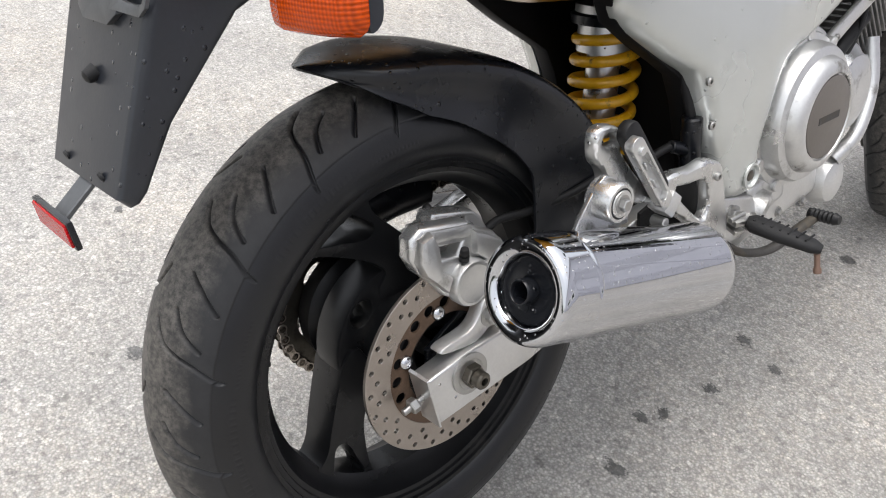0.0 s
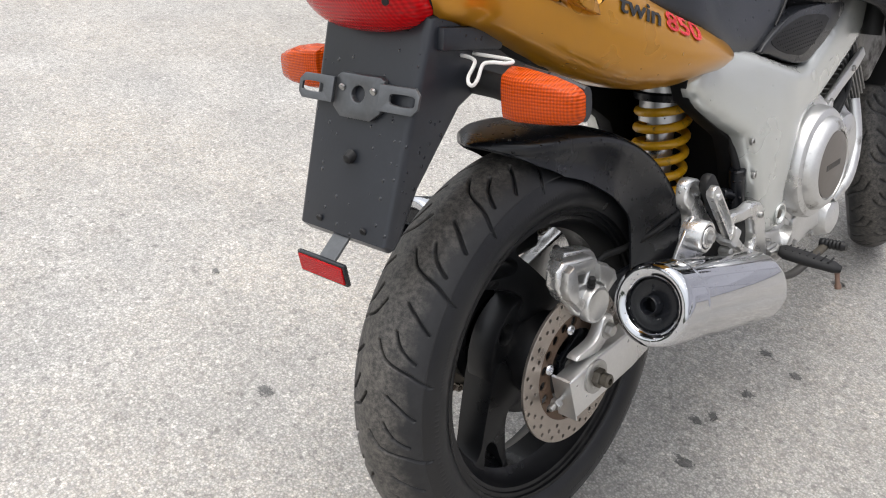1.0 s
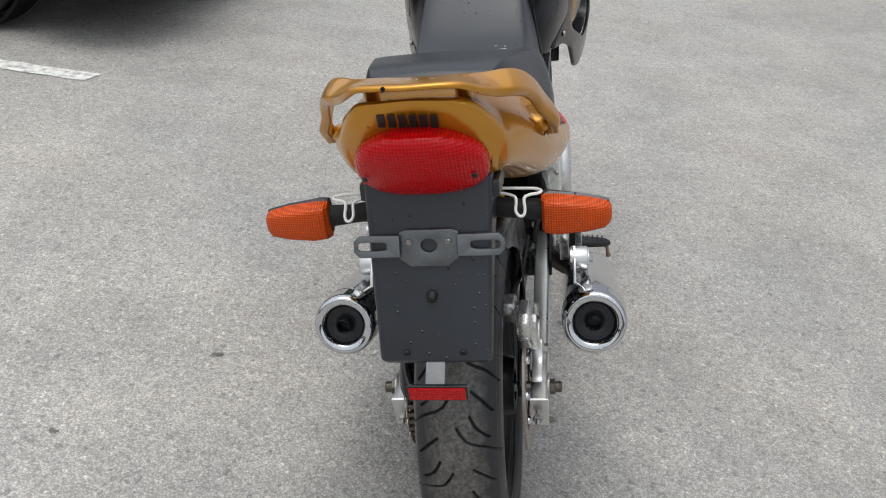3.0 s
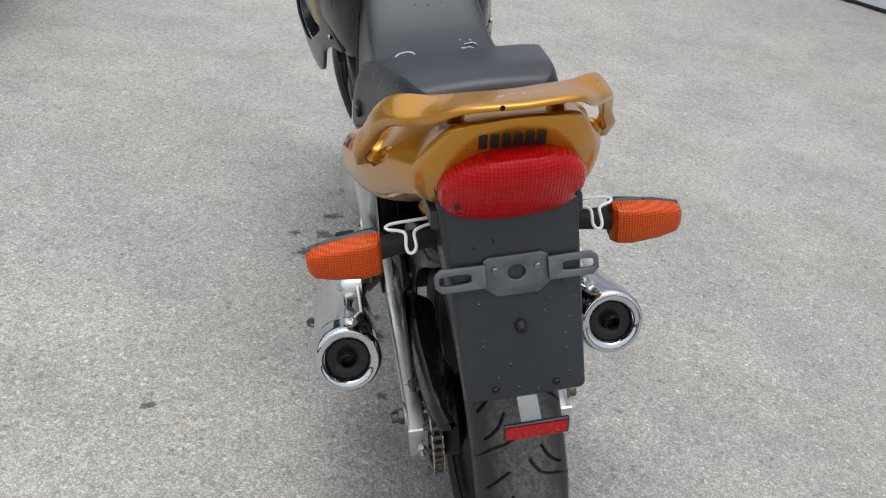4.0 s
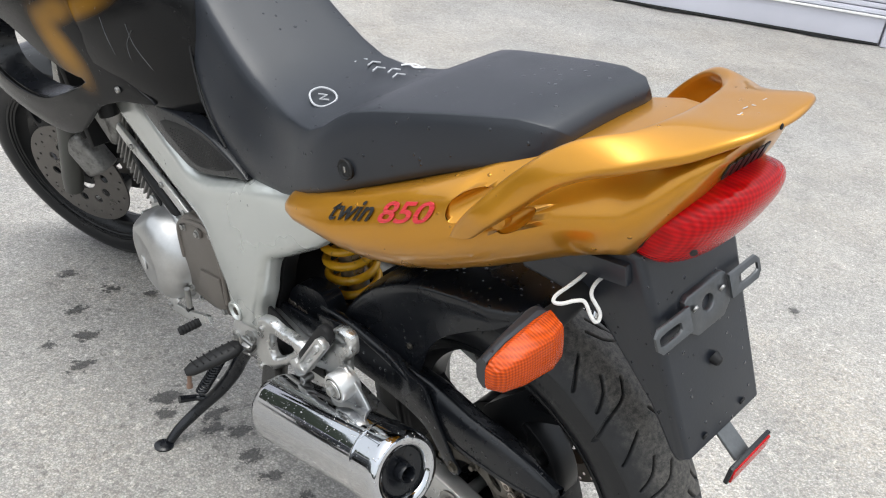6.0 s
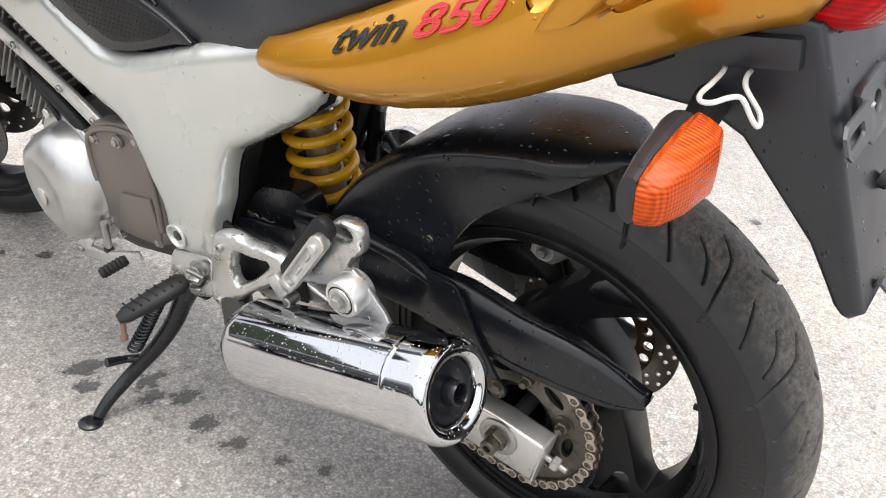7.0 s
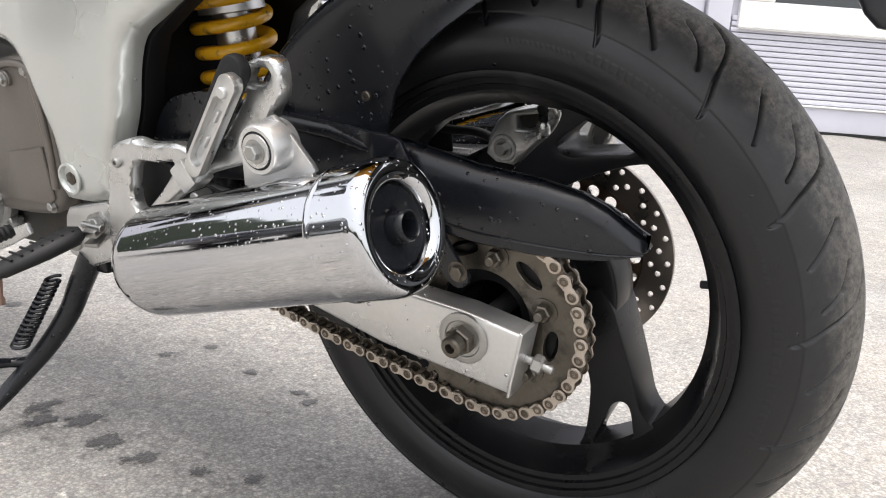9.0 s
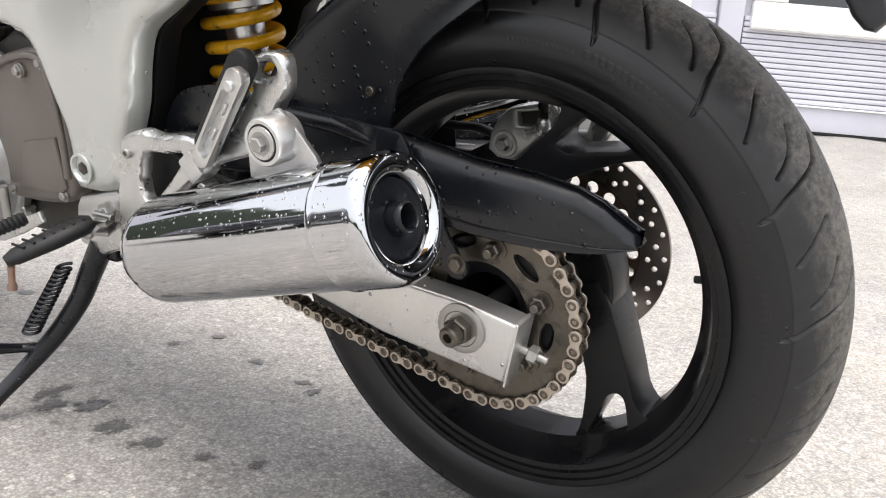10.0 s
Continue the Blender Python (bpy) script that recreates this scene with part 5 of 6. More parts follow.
part("badge_bar", box((.1942, .694, .140), (.001, .062, .011), (0, 0, 0), .0003, 1), DARKCAST, cl)
for k in range(9):
    a = radians(10 + 40 * k)
    part("cover_lug", rod((.126, .694 + .118 * math.cos(a), .140 + .118 * math.sin(a)), (.150, .694 + .118 * math.cos(a), .140 + .118 * math.sin(a)), .010, n=16), CAST, cl)
wp = part("water_pump", lathe([(0, 0), (0, .044), (.010, .045), (.030, .036), (.036, .022), (.036, 0)], (.112, .868, -.030), (1, 0, 0), 40), CAST, MOTO, "silver water pump housing")
part("front_cover", lathe([(0, 0), (0, .078), (.020, .080), (.026, .072), (.042, .062), (.050, .040), (.050, 0)], (.104, .875, .128), (1, 0, 0), 48), CAST, eng)
for k in range(6):
    a = radians(30 + 60 * k)
    part("cover_lug", rod((.106, .875 + .078 * math.cos(a), .128 + .078 * math.sin(a)), (.130, .875 + .078 * math.cos(a), .128 + .078 * math.sin(a)), .009, n=14), CAST, eng)
part("sump_cover", box((.108, .74, -.005), (.05, .17, .085), (6, 0, 0), .014, 3), CAST, eng)
for y_, z_ in ((.67, .02), (.74, .03), (.81, .02), (.70, -.035), (.78, -.04)):
    bolt((.133, y_, z_), 1, eng)
part("coolant_pipe", tube(catmull([(.135, .868, .01), (.150, .905, .05), (.140, .955, .12), (.12, .97, .20)], 5, False), .013, 14), CAST, wp)
part("oil_filter_housing", lathe([(0, 0), (0, .030), (.03, .032), (.036, .034), (.05, .034), (.055, .026), (.055, 0)], (.105, .60, .010), (.8, .3, -.25), 36), CAST, MOTO)
part("lower_cover", box((.118, .64, .02), (.05, .10, .07), (12, 0, 0), .012, 3), CAST, eng)

# ---------------------------------------------------------------- side stand, foot rests, levers
st_path = catmull([(-.142, .560, -.025), (-.150, .590, -.072), (-.165, .603, -.108), (-.190, .622, -.147), (-.215, .642, -.178), (-.243, .656, -.203), (-.278, .662, -.224), (-.302, .664, -.243)], 6, False)
stand = part("side_stand", tube(st_path, [.0165 - .0070 * k / (len(st_path) - 1) for k in range(len(st_path))], 16), BLACK, MOTO, "black steel side stand swung down")
part("foot", lathe([(0, 0), (0, .016), (.003, .0195), (.008, .0195), (.012, .014), (.013, 0)], (-.318, .664, -.2515), (.213, 0, .977), 20), BLACK, stand)
part("prong", tube([(-.205, .634, -.172), (-.230, .658, -.168), (-.262, .664, -.156)], [.009, .0065, .008], 10), BLACK, stand)
sp = []
for k in range(15 * 12 + 1):
    t = k / (15 * 12)
    c = V((-.172, .610, -.058)).lerp(V((-.222, .640, -.142)), t)
    a = 2 * math.pi * 15 * t
    sp.append(c + V(((.0100 + .002 * t) * math.cos(a), (.0100 + .002 * t) * math.sin(a), .0)))
part("return_spring", tube(sp, .0023, 6), BLACK, stand)
part("stand_bracket", box((-.130, .56, -.02), (.028, .05, .06), (0, 0, 0), .006, 2), BLACK, stand)
for s in (-1, 1):
    a, b = V((s * .168, .508, .030)), V((s * .280, .548, .002))
    pg = part("rider_foot_rest", tube([a.lerp(b, t) for t in (.12, .2, .5, .9, 1.0)], [.012, .0200, .0200, .0160, .0090], 16, flat=.60), RUBBER, MOTO, "black rubber rider foot rest")
    for k in range(7):
        c = a.lerp(b, .25 + .1 * k)
        part("rib", tube([c + V((0, -.0125, .0108)), c + V((0, .0125, .0108))], .0016, 6), RUBBER, pg)
    part("clevis", box(tuple(a + V((-s * .004, 0, -.004))), (.030, .020, .009), (0, s * 12, -s * 15), .002, 2), STEEL, pg)
    part("clevis", box(tuple(a + V((-s * .004, 0, -.018))), (.030, .020, .006), (0, s * 12, -s * 15), .002, 2), STEEL, pg)
    for q in ((.510, .032), (.572, .001)):
        part("washer", lathe([(0, 0), (0, .0125), (.0025, .0125), (.0030, .0115), (.0030, 0)], (s * .155, *q), (s, 0, 0), 24), STEEL, plate_of[s])
        bolt((s * .158, *q), s, plate_of[s], HEXMID)
    part("pivot_pin", rod(tuple(a + V((0, -.018, 0))), tuple(a + V((0, .018, 0))), .0045, n=12), STEEL, pg)
    part("feeler_bolt", lathe([(0, 0), (0, .0045), (.020, .004), (.024, .006), (.030, .006), (.032, 0)], tuple(b + V((-s * .006, 0, -.008))), (s * .15, .05, -1), 12), COPPER, pg)
lev = part("gear_lever", prism([(.826, -.040), (.808, -.024), (.782, -.012), (.772, -.018), (.786, -.032), (.745, -.026), (.690, -.004), (.648, .012), (.642, -.002), (.700, -.030), (.752, -.050), (.812, -.060), (.826, -.054)], -.172, -.164, bevel=.0025, segments=2), CAST, MOTO, "alloy gear change lever")
bolt((-.172, .815, -.046), -1, lev, ALLEN)
part("rubber_sleeve", lathe([(0, 0), (0, .008), *[(.003 + .0032 * k, .0098 if k % 2 else .0084) for k in range(12)], (.044, .007), (.044, 0)], (-.188, .651, .008), (-1, .22, -.15), 16), RUBBER, lev)
part("linkage", tube([(-.166, .738, -.022), (-.166, .730, .034)], .0062, 12), STEEL, lev)
part("ball_joint", lathe([(-.006, 0), (-.006, .006), (0, .009), (.006, .006), (.006, 0)], (-.166, .738, -.020), (1, 0, 0), 14), RUBBER, lev)
ped = part("brake_pedal", tube(catmull([(.150, .50, -.012), (.165, .54, -.040), (.178, .60, -.052), (.190, .66, -.034), (.195, .70, -.026)], 5, False), .009, 12, flat=.7), DARKCAST, MOTO, "dark grimy rear brake pedal")
part("pedal_pad", lathe([(0, 0), (0, .009), *[(.003 + .0035 * k, .0105 if k % 2 else .0088) for k in range(13)], (.05, .007), (.05, 0)], (.184, .702, -.022), (1, 0, .05), 16), RUBBER, ped)


# ---------------------------------------------------------------- tail
def half_ring(y, ctrl, sub=4):
    """A closed section across the machine from its right half, bottom to top."""
    pts = [(x, y, z) for x, z in ctrl] + [(-x, y, z) for x, z in ctrl[::-1] if x > 1e-6]
    return catmull(pts, sub)


def tail_ctrl(y, w, zb, zt):
    """Right half of the tail's section, bottom to top: full flanks, hollowed below the grab rail."""
    h = zt - zb
    k = max(0.0, min(1.0, (-y - .034) / .034)) * max(0.0, min(1.0, (y + .29) / .08))
    k = k * k * (3 - 2 * k)
    q = max(0.0, min(1.0, -y / .10)) * max(0.0, min(1.0, (y + .29) / .08))
    return [(0, zb + .006), (w * .60, zb), (w * .86, zb + .10 * h), (w * .985, zb + .34 * h), (w * (1 - .015 * k), zb + (.56 - .03 * k) * h), (w * (.93 - .10 * k), zb + (.84 - .08 * k) * h), (w * (.84 - .21 * q), zt - .02 * h), (w * (.66 - .14 * q), zt), (0, zt + .002)]


def tail_section(y, w, zb, zt):
    return half_ring(y, tail_ctrl(y, w, zb, zt))


TAIL = [(.303, .166, .400, .424), (.299, .172, .393, .430), (.288, .179, .388, .436), (.262, .186, .385, .444), (.21, .192, .387, .466), (.16, .193, .385, .484), (.11, .190, .390, .506), (.05, .184, .405, .534), (.0, .176, .424, .558), (-.022, .172, .434, .5695), (-.034, .1700, .440, .5755), (-.042, .1685, .444, .5795), (-.050, .167, .448, .584),
        (-.06, .165, .452, .589), (-.072, .1625, .4585, .595), (-.085, .160, .466, .602), (-.11, .154, .479, .614), (-.16, .140, .506, .631), (-.200, .126, .522, .636), (-.222, .117, .528, .638), (-.240, .111, .552, .642), (-.252, .104, .570, .647), (-.262, .097, .586, .651), (-.270, .091, .600, .655), (-.278, .084, .614, .659), (-.284, .077, .6285, .6605), (-.289, .070, .6420, .6610), (-.2925, .063, .6510, .6600)]
# as place along and up, half length, half width and slope
HOLLOWS = ((-.047, .546, .034, .014, 46), (-.118, .555, .027, .0095, 45))
tail_skin = loft([tail_section(*t) for t in TAIL])
bmesh.ops.recalc_face_normals(tail_skin, faces=tail_skin.faces)
tail = part("tail_fairing", tail_skin, GOLD, MOTO, "metallic gold tail fairing with printed lettering", 50)

def on_side(y, z, s):
    """The tail's flank at a place: its distance from the middle."""
    for a, b in zip(TAIL, TAIL[1:]):
        if b[0] <= y <= a[0]:
            t = (y - a[0]) / (b[0] - a[0])
            w, zb, zt = (a[k] + (b[k] - a[k]) * t for k in (1, 2, 3))
            break
    ct = tail_ctrl(y, w, zb, zt)[1:-1]
    cur = catmull([(x, 0, q) for x, q in ct], 24, False)
    best = min(cur, key=lambda p: abs(p.z - z))
    return s * best.x


# hollows in the flanks before and behind the front ends of the grab rail
for s in (-1, 1):
    for cy, cz, half, wide, turn in HOLLOWS:
        cut = bmesh.new()
        bmesh.ops.create_uvsphere(cut, u_segments=24, v_segments=16, radius=1)
        ca, sa = math.cos(radians(turn)), math.sin(radians(turn))
        base = on_side(cy, cz, 1) + .002
        along_y = (on_side(cy + .012, cz, 1) - on_side(cy - .012, cz, 1)) / .024
        up_z = (on_side(cy, cz + .008, 1) - on_side(cy, cz - .008, 1)) / .016
        for v in cut.verts:
            a, b, c = v.co.x * .013, v.co.y * half, v.co.z * wide
            y_, z_ = cy - b * ca + c * sa, cz + b * sa + c * ca
            v.co = V((s * (base + along_y * (y_ - cy) + up_z * (z_ - cz)) + a, y_, z_ + Z0))
        bmesh.ops.recalc_face_normals(cut, faces=cut.faces)
        tool = new("hollow", mesh_of("hollow", cut, GOLD))
        tool.parent = MOTO
        mod = tail.modifiers.new("hollow", "BOOLEAN")
        mod.operation, mod.solver, mod.object = "DIFFERENCE", "FAST", tool
        carved = bpy.data.meshes.new_from_object(tail.evaluated_get(bpy.context.evaluated_depsgraph_get()))
        tail.modifiers.clear()
        carved.name = "tail_fairing"
        tail.data = carved
        bpy.data.objects.remove(tool)

# grab rail
RAIL = [((.1695, -.080, .5290), (.1690, -.042, .5145)), ((.1710, -.094, .543), (.1700, -.056, .539)), ((.172, -.109, .558), (.169, -.077, .565)), ((.166, -.135, .584), (.161, -.106, .602)), ((.157, -.162, .610), (.147, -.138, .634)), ((.146, -.192, .630), (.130, -.165, .654)),
        ((.132, -.222, .643), (.112, -.188, .662)), ((.113, -.245, .651), (.088, -.206, .664)), ((.095, -.277, .665), (.062, -.217, .667)), ((.070, -.309, .684), (.038, -.221, .668)), ((.035, -.3205, .6885), (.018, -.223, .668)), ((0, -.3235, .6885), (0, -.223, .668))]
RAIL = [(V((o[0] * (1 if k < 3 else .95), *o[1:])), V((i[0] * (1 if k < 3 else .95), *i[1:]))) for k, (o, i) in enumerate(RAIL)]
RAIL = RAIL + [(V((-o.x, o.y, o.z)), V((-i.x, i.y, i.z))) for o, i in RAIL[-2::-1]]
n_r = len(RAIL)
rings = []
for i, (o, q) in enumerate(RAIL):
    mid = (o + q) / 2
    tan = (sum(RAIL[min(i + 1, n_r - 1)], V()) - sum(RAIL[max(i - 1, 0)], V())).normalized()
    across = q - o
    nv = across.cross(tan).normalized()
    if nv.dot(V((mid.x * 4, -.1, .7))) < 0:
        nv.negate()
    th = .0066 - .0032 * max(0.0, min(1.0, (.12 - abs(mid.x)) / .08))
    rings.append([o - nv * th, o + nv * th * .6, o.lerp(q, .12) + nv * th * 1.15, mid + nv * th * 1.3, o.lerp(q, .88) + nv * th * 1.1, q + nv * th * .4, q - nv * th * .7, mid - nv * th * .6, o.lerp(q, .12) - nv * th * 1.2])
rings = [catmull(r, 3) for r in rings]
dense = []
for i in range(len(rings[0])):
    dense.append(catmull([r[i] for r in rings], 4, False))
rail = part("grab_rail", loft([[d_[k] for d_ in dense] for k in range(len(dense[0]))]), GOLD, MOTO, "gold painted grab rail with a chipped rear edge", 60)
for s in (-1, 1):
    part("rail_foot", lathe([(-.012, 0), (-.012, .016), (.004, .014), (.014, .009), (.017, 0)], (s * .147, -.094, .550), (s * .75, -.45, .1), 20), GOLD, rail)
    part("rail_post", rod((s * .060, -.222, .632), (s * .060, -.240, .668), .011, n=16), GOLD, rail)
part("chip", lathe([(0, 0), (0, .0032), (.0006, .0028), (.0006, 0)], (-.024, -.3235, .6885), (0, -1, .1), 9), MATTEBLACK, rail)
# scribbled marks on the rail, not legible
for k in range(5):
    part("scribble", box((-.034 + .015 * k, -.285 + .003 * (k % 2), .6840), (.0014, .013 - .003 * (k % 3), .0006), (0, 0, 20 - 16 * (k % 3)), .0002, 1), SEATPRINT, rail)
    part("scribble", box((-.031 + .015 * k, -.283 + .004 * (k % 3), .6841), (.007, .0013, .0006), (0, 0, 14 * (k % 2) - 8), .0002, 1), SEATPRINT, rail)

# tail lamp
bm = bmesh.new()
bmesh.ops.create_uvsphere(bm, u_segments=64, v_segments=40, radius=1)
for v in bm.verts:
    x, y, z = v.co
    y2 = math.copysign(abs(y) ** .66, y)
    x2, z2 = math.copysign(abs(x) ** .86, x), math.copysign(abs(z) ** .80, z)
    v.co = V((x2 * .090, -.258 + y2 * (.046 if y < 0 else .03) + abs(x) ** 2 * .008, .570 + z2 * .0550 - abs(x) ** 2 * .010))
    v.co.y -= (v.co.z - .570) * .50
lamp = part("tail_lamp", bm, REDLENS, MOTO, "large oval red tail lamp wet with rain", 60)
bowl = loft([[V((.080 * q * math.cos(a), -.268 + .030 * (1 - q * q) - .045 * q * math.sin(a) * .5, .570 + .045 * q * math.sin(a))) for a in [2 * math.pi * k / 40 for k in range(40)]] for q in (1.0, .8, .6, .4, .2, .05)], caps=True)
part("lamp_bowl", bowl, BOWL, lamp, "bright bowl behind the lens")
surround = loft([[V((.093 * q * math.copysign(abs(math.cos(a)) ** .8, math.cos(a)), y_ - .056 * q * math.sin(a) * .5, .565 + .058 * q * math.sin(a))) for a in [2 * math.pi * k / 48 for k in range(48)]] for q, y_ in ((1.0, -.205), (1.03, -.236), (.99, -.244), (.90, -.240))])
part("lamp_surround", surround, MATTEBLACK, lamp)
for s in (-1, 1):
    part("screw", lathe([(0, 0), (0, .0042), (.002, .0035), (.002, 0)], (s * .072, -.284, .556), (s * .5, -.8, -.2), 12), RUBBER, lamp)

# printed words and badges
def text_mesh(body, size, depth=.0004, shear=0.0, bold=.022):
    cu = bpy.data.curves.new("words", "FONT")
    cu.body, cu.size, cu.extrude, cu.shear, cu.align_x, cu.align_y = body, size, depth, shear, "CENTER", "CENTER"
    cu.offset = size * bold
    ob = new("words", cu)
    me = bpy.data.meshes.new_from_object(ob.evaluated_get(bpy.context.evaluated_depsgraph_get()))
    bpy.data.objects.remove(ob)
    return me


def decal(body, size, y, z, s, rise, material, shear, sx=1.0, name="lettering"):
    me = text_mesh(body, size, .0003, shear, .016)
    me.name = name
    ca, sa = math.cos(radians(rise)), math.sin(radians(rise))
    for v in me.vertices:
        u, w = v.co.x * sx, v.co.y
        yy, zz = y + u * ca * s, z + u * sa * (1 if s < 0 else -1) + w * ca
        v.co = V((on_side(yy, zz, s) + s * (.0019 + v.co.z), yy, zz + Z0))
    me.materials.append(material)
    ob = new(name, me)
    ob.parent = tail
    return ob


for s, yt, zt_, yn, zn in ((-1, .132, .476, .036, .510), (1, .036, .510, .132, .476)):
    decal("twin", .037, yt, zt_, s, 20, BLACKPRINT, .45, 1.34)
    decal("850", .037, yn, zn, s, 20, REDPRINT, .28, 1.62)
for k in range(6):
    part("badge_bar", box((-.0395 + .0134 * k, -.2882, .6360 - .0006 * k), (.0094, .0020, .0195), (20, 0, 0), .0002, 1), BLACKPRINT, tail)

# ---------------------------------------------------------------- seat
def seat_section(y, w, zb, zt, round_=.82, crown=.004):
    h = zt - zb
    k = max(0.0, min(1.0, (y - .26) / .12))
    round_ -= .16 * k
    return half_ring(y, [(0, zb), (w * .80, zb), (w * .98, zb + .06 * h), (w * 1.0, zb + .30 * h), (w * (.965 - .09 * k), zb + .66 * h), (w * (.5 + round_ * .5 - .05 * k), zt - .07 * h), (w * round_, zt), (w * .3, zt + crown * .8), (0, zt + crown)])


SEAT = [(-.122, .070, .606, .622), (-.117, .088, .598, .634), (-.104, .100, .592, .640), (-.07, .110, .582, .641), (-.03, .119, .566, .634), (.02, .128, .545, .624), (.08, .140, .516, .611), (.13, .150, .492, .600), (.165, .158, .476, .590),
        (.188, .164, .466, .576), (.215, .167, .455, .556), (.25, .165, .440, .538), (.29, .158, .420, .528), (.34, .152, .396, .522), (.40, .147, .382, .530), (.45, .144, .380, .550), (.50, .140, .388, .580), (.55, .134, .408, .616), (.59, .126, .45, .646), (.612, .114, .50, .662), (.622, .09, .55, .667)]
seat = part("seat", loft([seat_section(*s_) for s_ in SEAT]), VINYL, MOTO, "two-level black vinyl seat beaded with rain", 60)
part("piping", tube([(x, y, z) for x, y, z in catmull([(q * x, y, z) for q, x, y, z in [(1, .1435, .500, .42), (1, .1385, .548, .46), (1, .127, .588, .52), (1, .114, .606, .585), (1, .082, .619, .648), (1, 0, .626, .674), (-1, .082, .619, .648), (-1, .114, .606, .585), (-1, .127, .588, .52), (-1, .1385, .548, .46), (-1, .1435, .500, .42)]], 4, False)], .0022, 8), RUBBER, seat)
part("seat_lock", lathe([(-.004, 0), (-.004, .0135), (.002, .0145), (.0035, .0130), (.0015, .0098), (.0020, .0090), (.0020, 0)], (-.1575, .163, .5145), (-1, 0, .12), 28), RUBBER, MOTO, "round black seat lock with a bright keyhole")
part("keyhole", box((-.1597, .163, .5145), (.0015, .0034, .0095), (0, -7, 8), .0004, 1), STEEL, bpy.data.objects["seat_lock"])
# white badge outline on the seat's dip
rb = bmesh.new()
ring = catmull([(.028, .0, 0), (.016, .018, 0), (-.016, .018, 0), (-.028, .004, 0), (-.012, -.016, 0), (.012, -.016, 0)], 5)
tube([p + V((0, 0, 0)) for p in ring] + [ring[0]], .0016, 6, rb)
tube([(-.010, -.006, 0), (-.006, .007, 0), (.004, -.005, 0), (.010, .007, 0)], .0013, 6, rb)
bmesh.ops.transform(rb, matrix=pose(-.06, .335, .530, 2, -6, 60), verts=rb.verts)
part("printed_badge", rb, SEATPRINT, seat)
for k, (bx, by) in enumerate(((.0, .40), (.006, .375), (-.004, .352), (.008, .33), (.0, .31))):
    part("printed_mark", tube([(bx + .05, by, .5325), (bx + .066, by + .008, .5315), (bx + .072, by - .004, .5315)], .0015, 6), SEATPRINT, seat)

part("printed_mark", tube(catmull([(.104, .352, .5245), (.112, .340, .5265), (.108, .326, .5270), (.118, .314, .5265), (.126, .322, .5225)], 4, False), .0016, 6), WHITEPRINT, seat)
part("printed_mark", tube(catmull([(.112, .352, .5235), (.121, .340, .5240), (.122, .328, .5240)], 4, False), .0014, 6), WHITEPRINT, seat)

# ---------------------------------------------------------------- number plate carrier, lamps, reflector
pc = part("plate_carrier", prism([(-.236, .535), (-.262, .462), (-.322, .292), (-.312, .2815), (-.304, .283), (-.295, .292), (-.286, .308), (-.264, .345), (-.192, .425), (-.160, .440), (-.075, .440), (-.055, .470), (-.100, .520), (-.160, .545)], -.080, .080, bevel=.014, segments=5), SATIN, MOTO, "black plastic number plate carrier without a plate")
for v in pc.data.vertices:
    v.co.x *= 1.0 + .12 * (v.co.z - Z0 - .29) / .25
def on_plate(x, z, lift=0.0):
    return (x, -.262 - (z - .462) * -.3529 - lift, z)
part("bump", lathe([(0, 0), (0, .0085), (.006, .007), (.010, .006), (.012, .003), (.012, 0)], on_plate(0, .381), (0, -1, -.35), 20), RUBBER, pc)
for s in (-1, 1):
    part("screw", lathe([(0, 0), (0, .0052), (.0025, .0045), (.0025, 0)], on_plate(s * .040, .303), (0, -1, -.35), 14), RUBBER, pc)
    part("screw", lathe([(0, 0), (0, .0045), (.0025, .0040), (.0025, 0)], on_plate(s * .027, .455, .008), (0, -1, -.35), 14), STEEL, pc)
hb = prism([(-.041, .432), (-.041, .466), (-.034, .470), (.034, .470), (.041, .466), (.041, .432), (.026, .422), (-.026, .422)], -.004, .004, [circle(0, .449, .0115, 18, .009)], .0015, 2, axis="y")
for s in (-1, 1):
    sl = [(p.x, p.y) for p in catmull([(s * .062, .4455, 0), (s * .094, .4455, 0), (s * .098, .451, 0), (s * .094, .4565, 0), (s * .062, .4565, 0), (s * .058, .451, 0)], 3)]
    prism([(s * .040, .437), (s * .096, .437), (s * .104, .444), (s * .104, .458), (s * .096, .465), (s * .040, .465)], -.009, -.0055, [sl], .0008, 1, axis="y", bm=hb)
for v in hb.verts:
    y, z = v.co.y, v.co.z - .451
    v.co.y, v.co.z = on_plate(0, .451)[1] - .003 + y + z * .3529, .451 + z
part("plate_bracket", hb, GALVANISED, pc, "dark slotted metal plate bracket")
rf = part("reflector", box((.004, -.354, .2615), (.086, .006, .028), (8, 0, 0), .002, 2), BLACK, MOTO, "red rear reflector on a steel strip")
part("reflector_face", box((.004, -.3575, .2610), (.080, .003, .022), (8, 0, 0), .001, 1), REFLECTOR, rf)
part("strip", prism([(-.318, .292), (-.300, .300), (-.298, .296), (-.317, .287), (-.347, .262), (-.350, .266)], -.014, .014, bevel=.0008, segments=1), GALVANISED, rf)

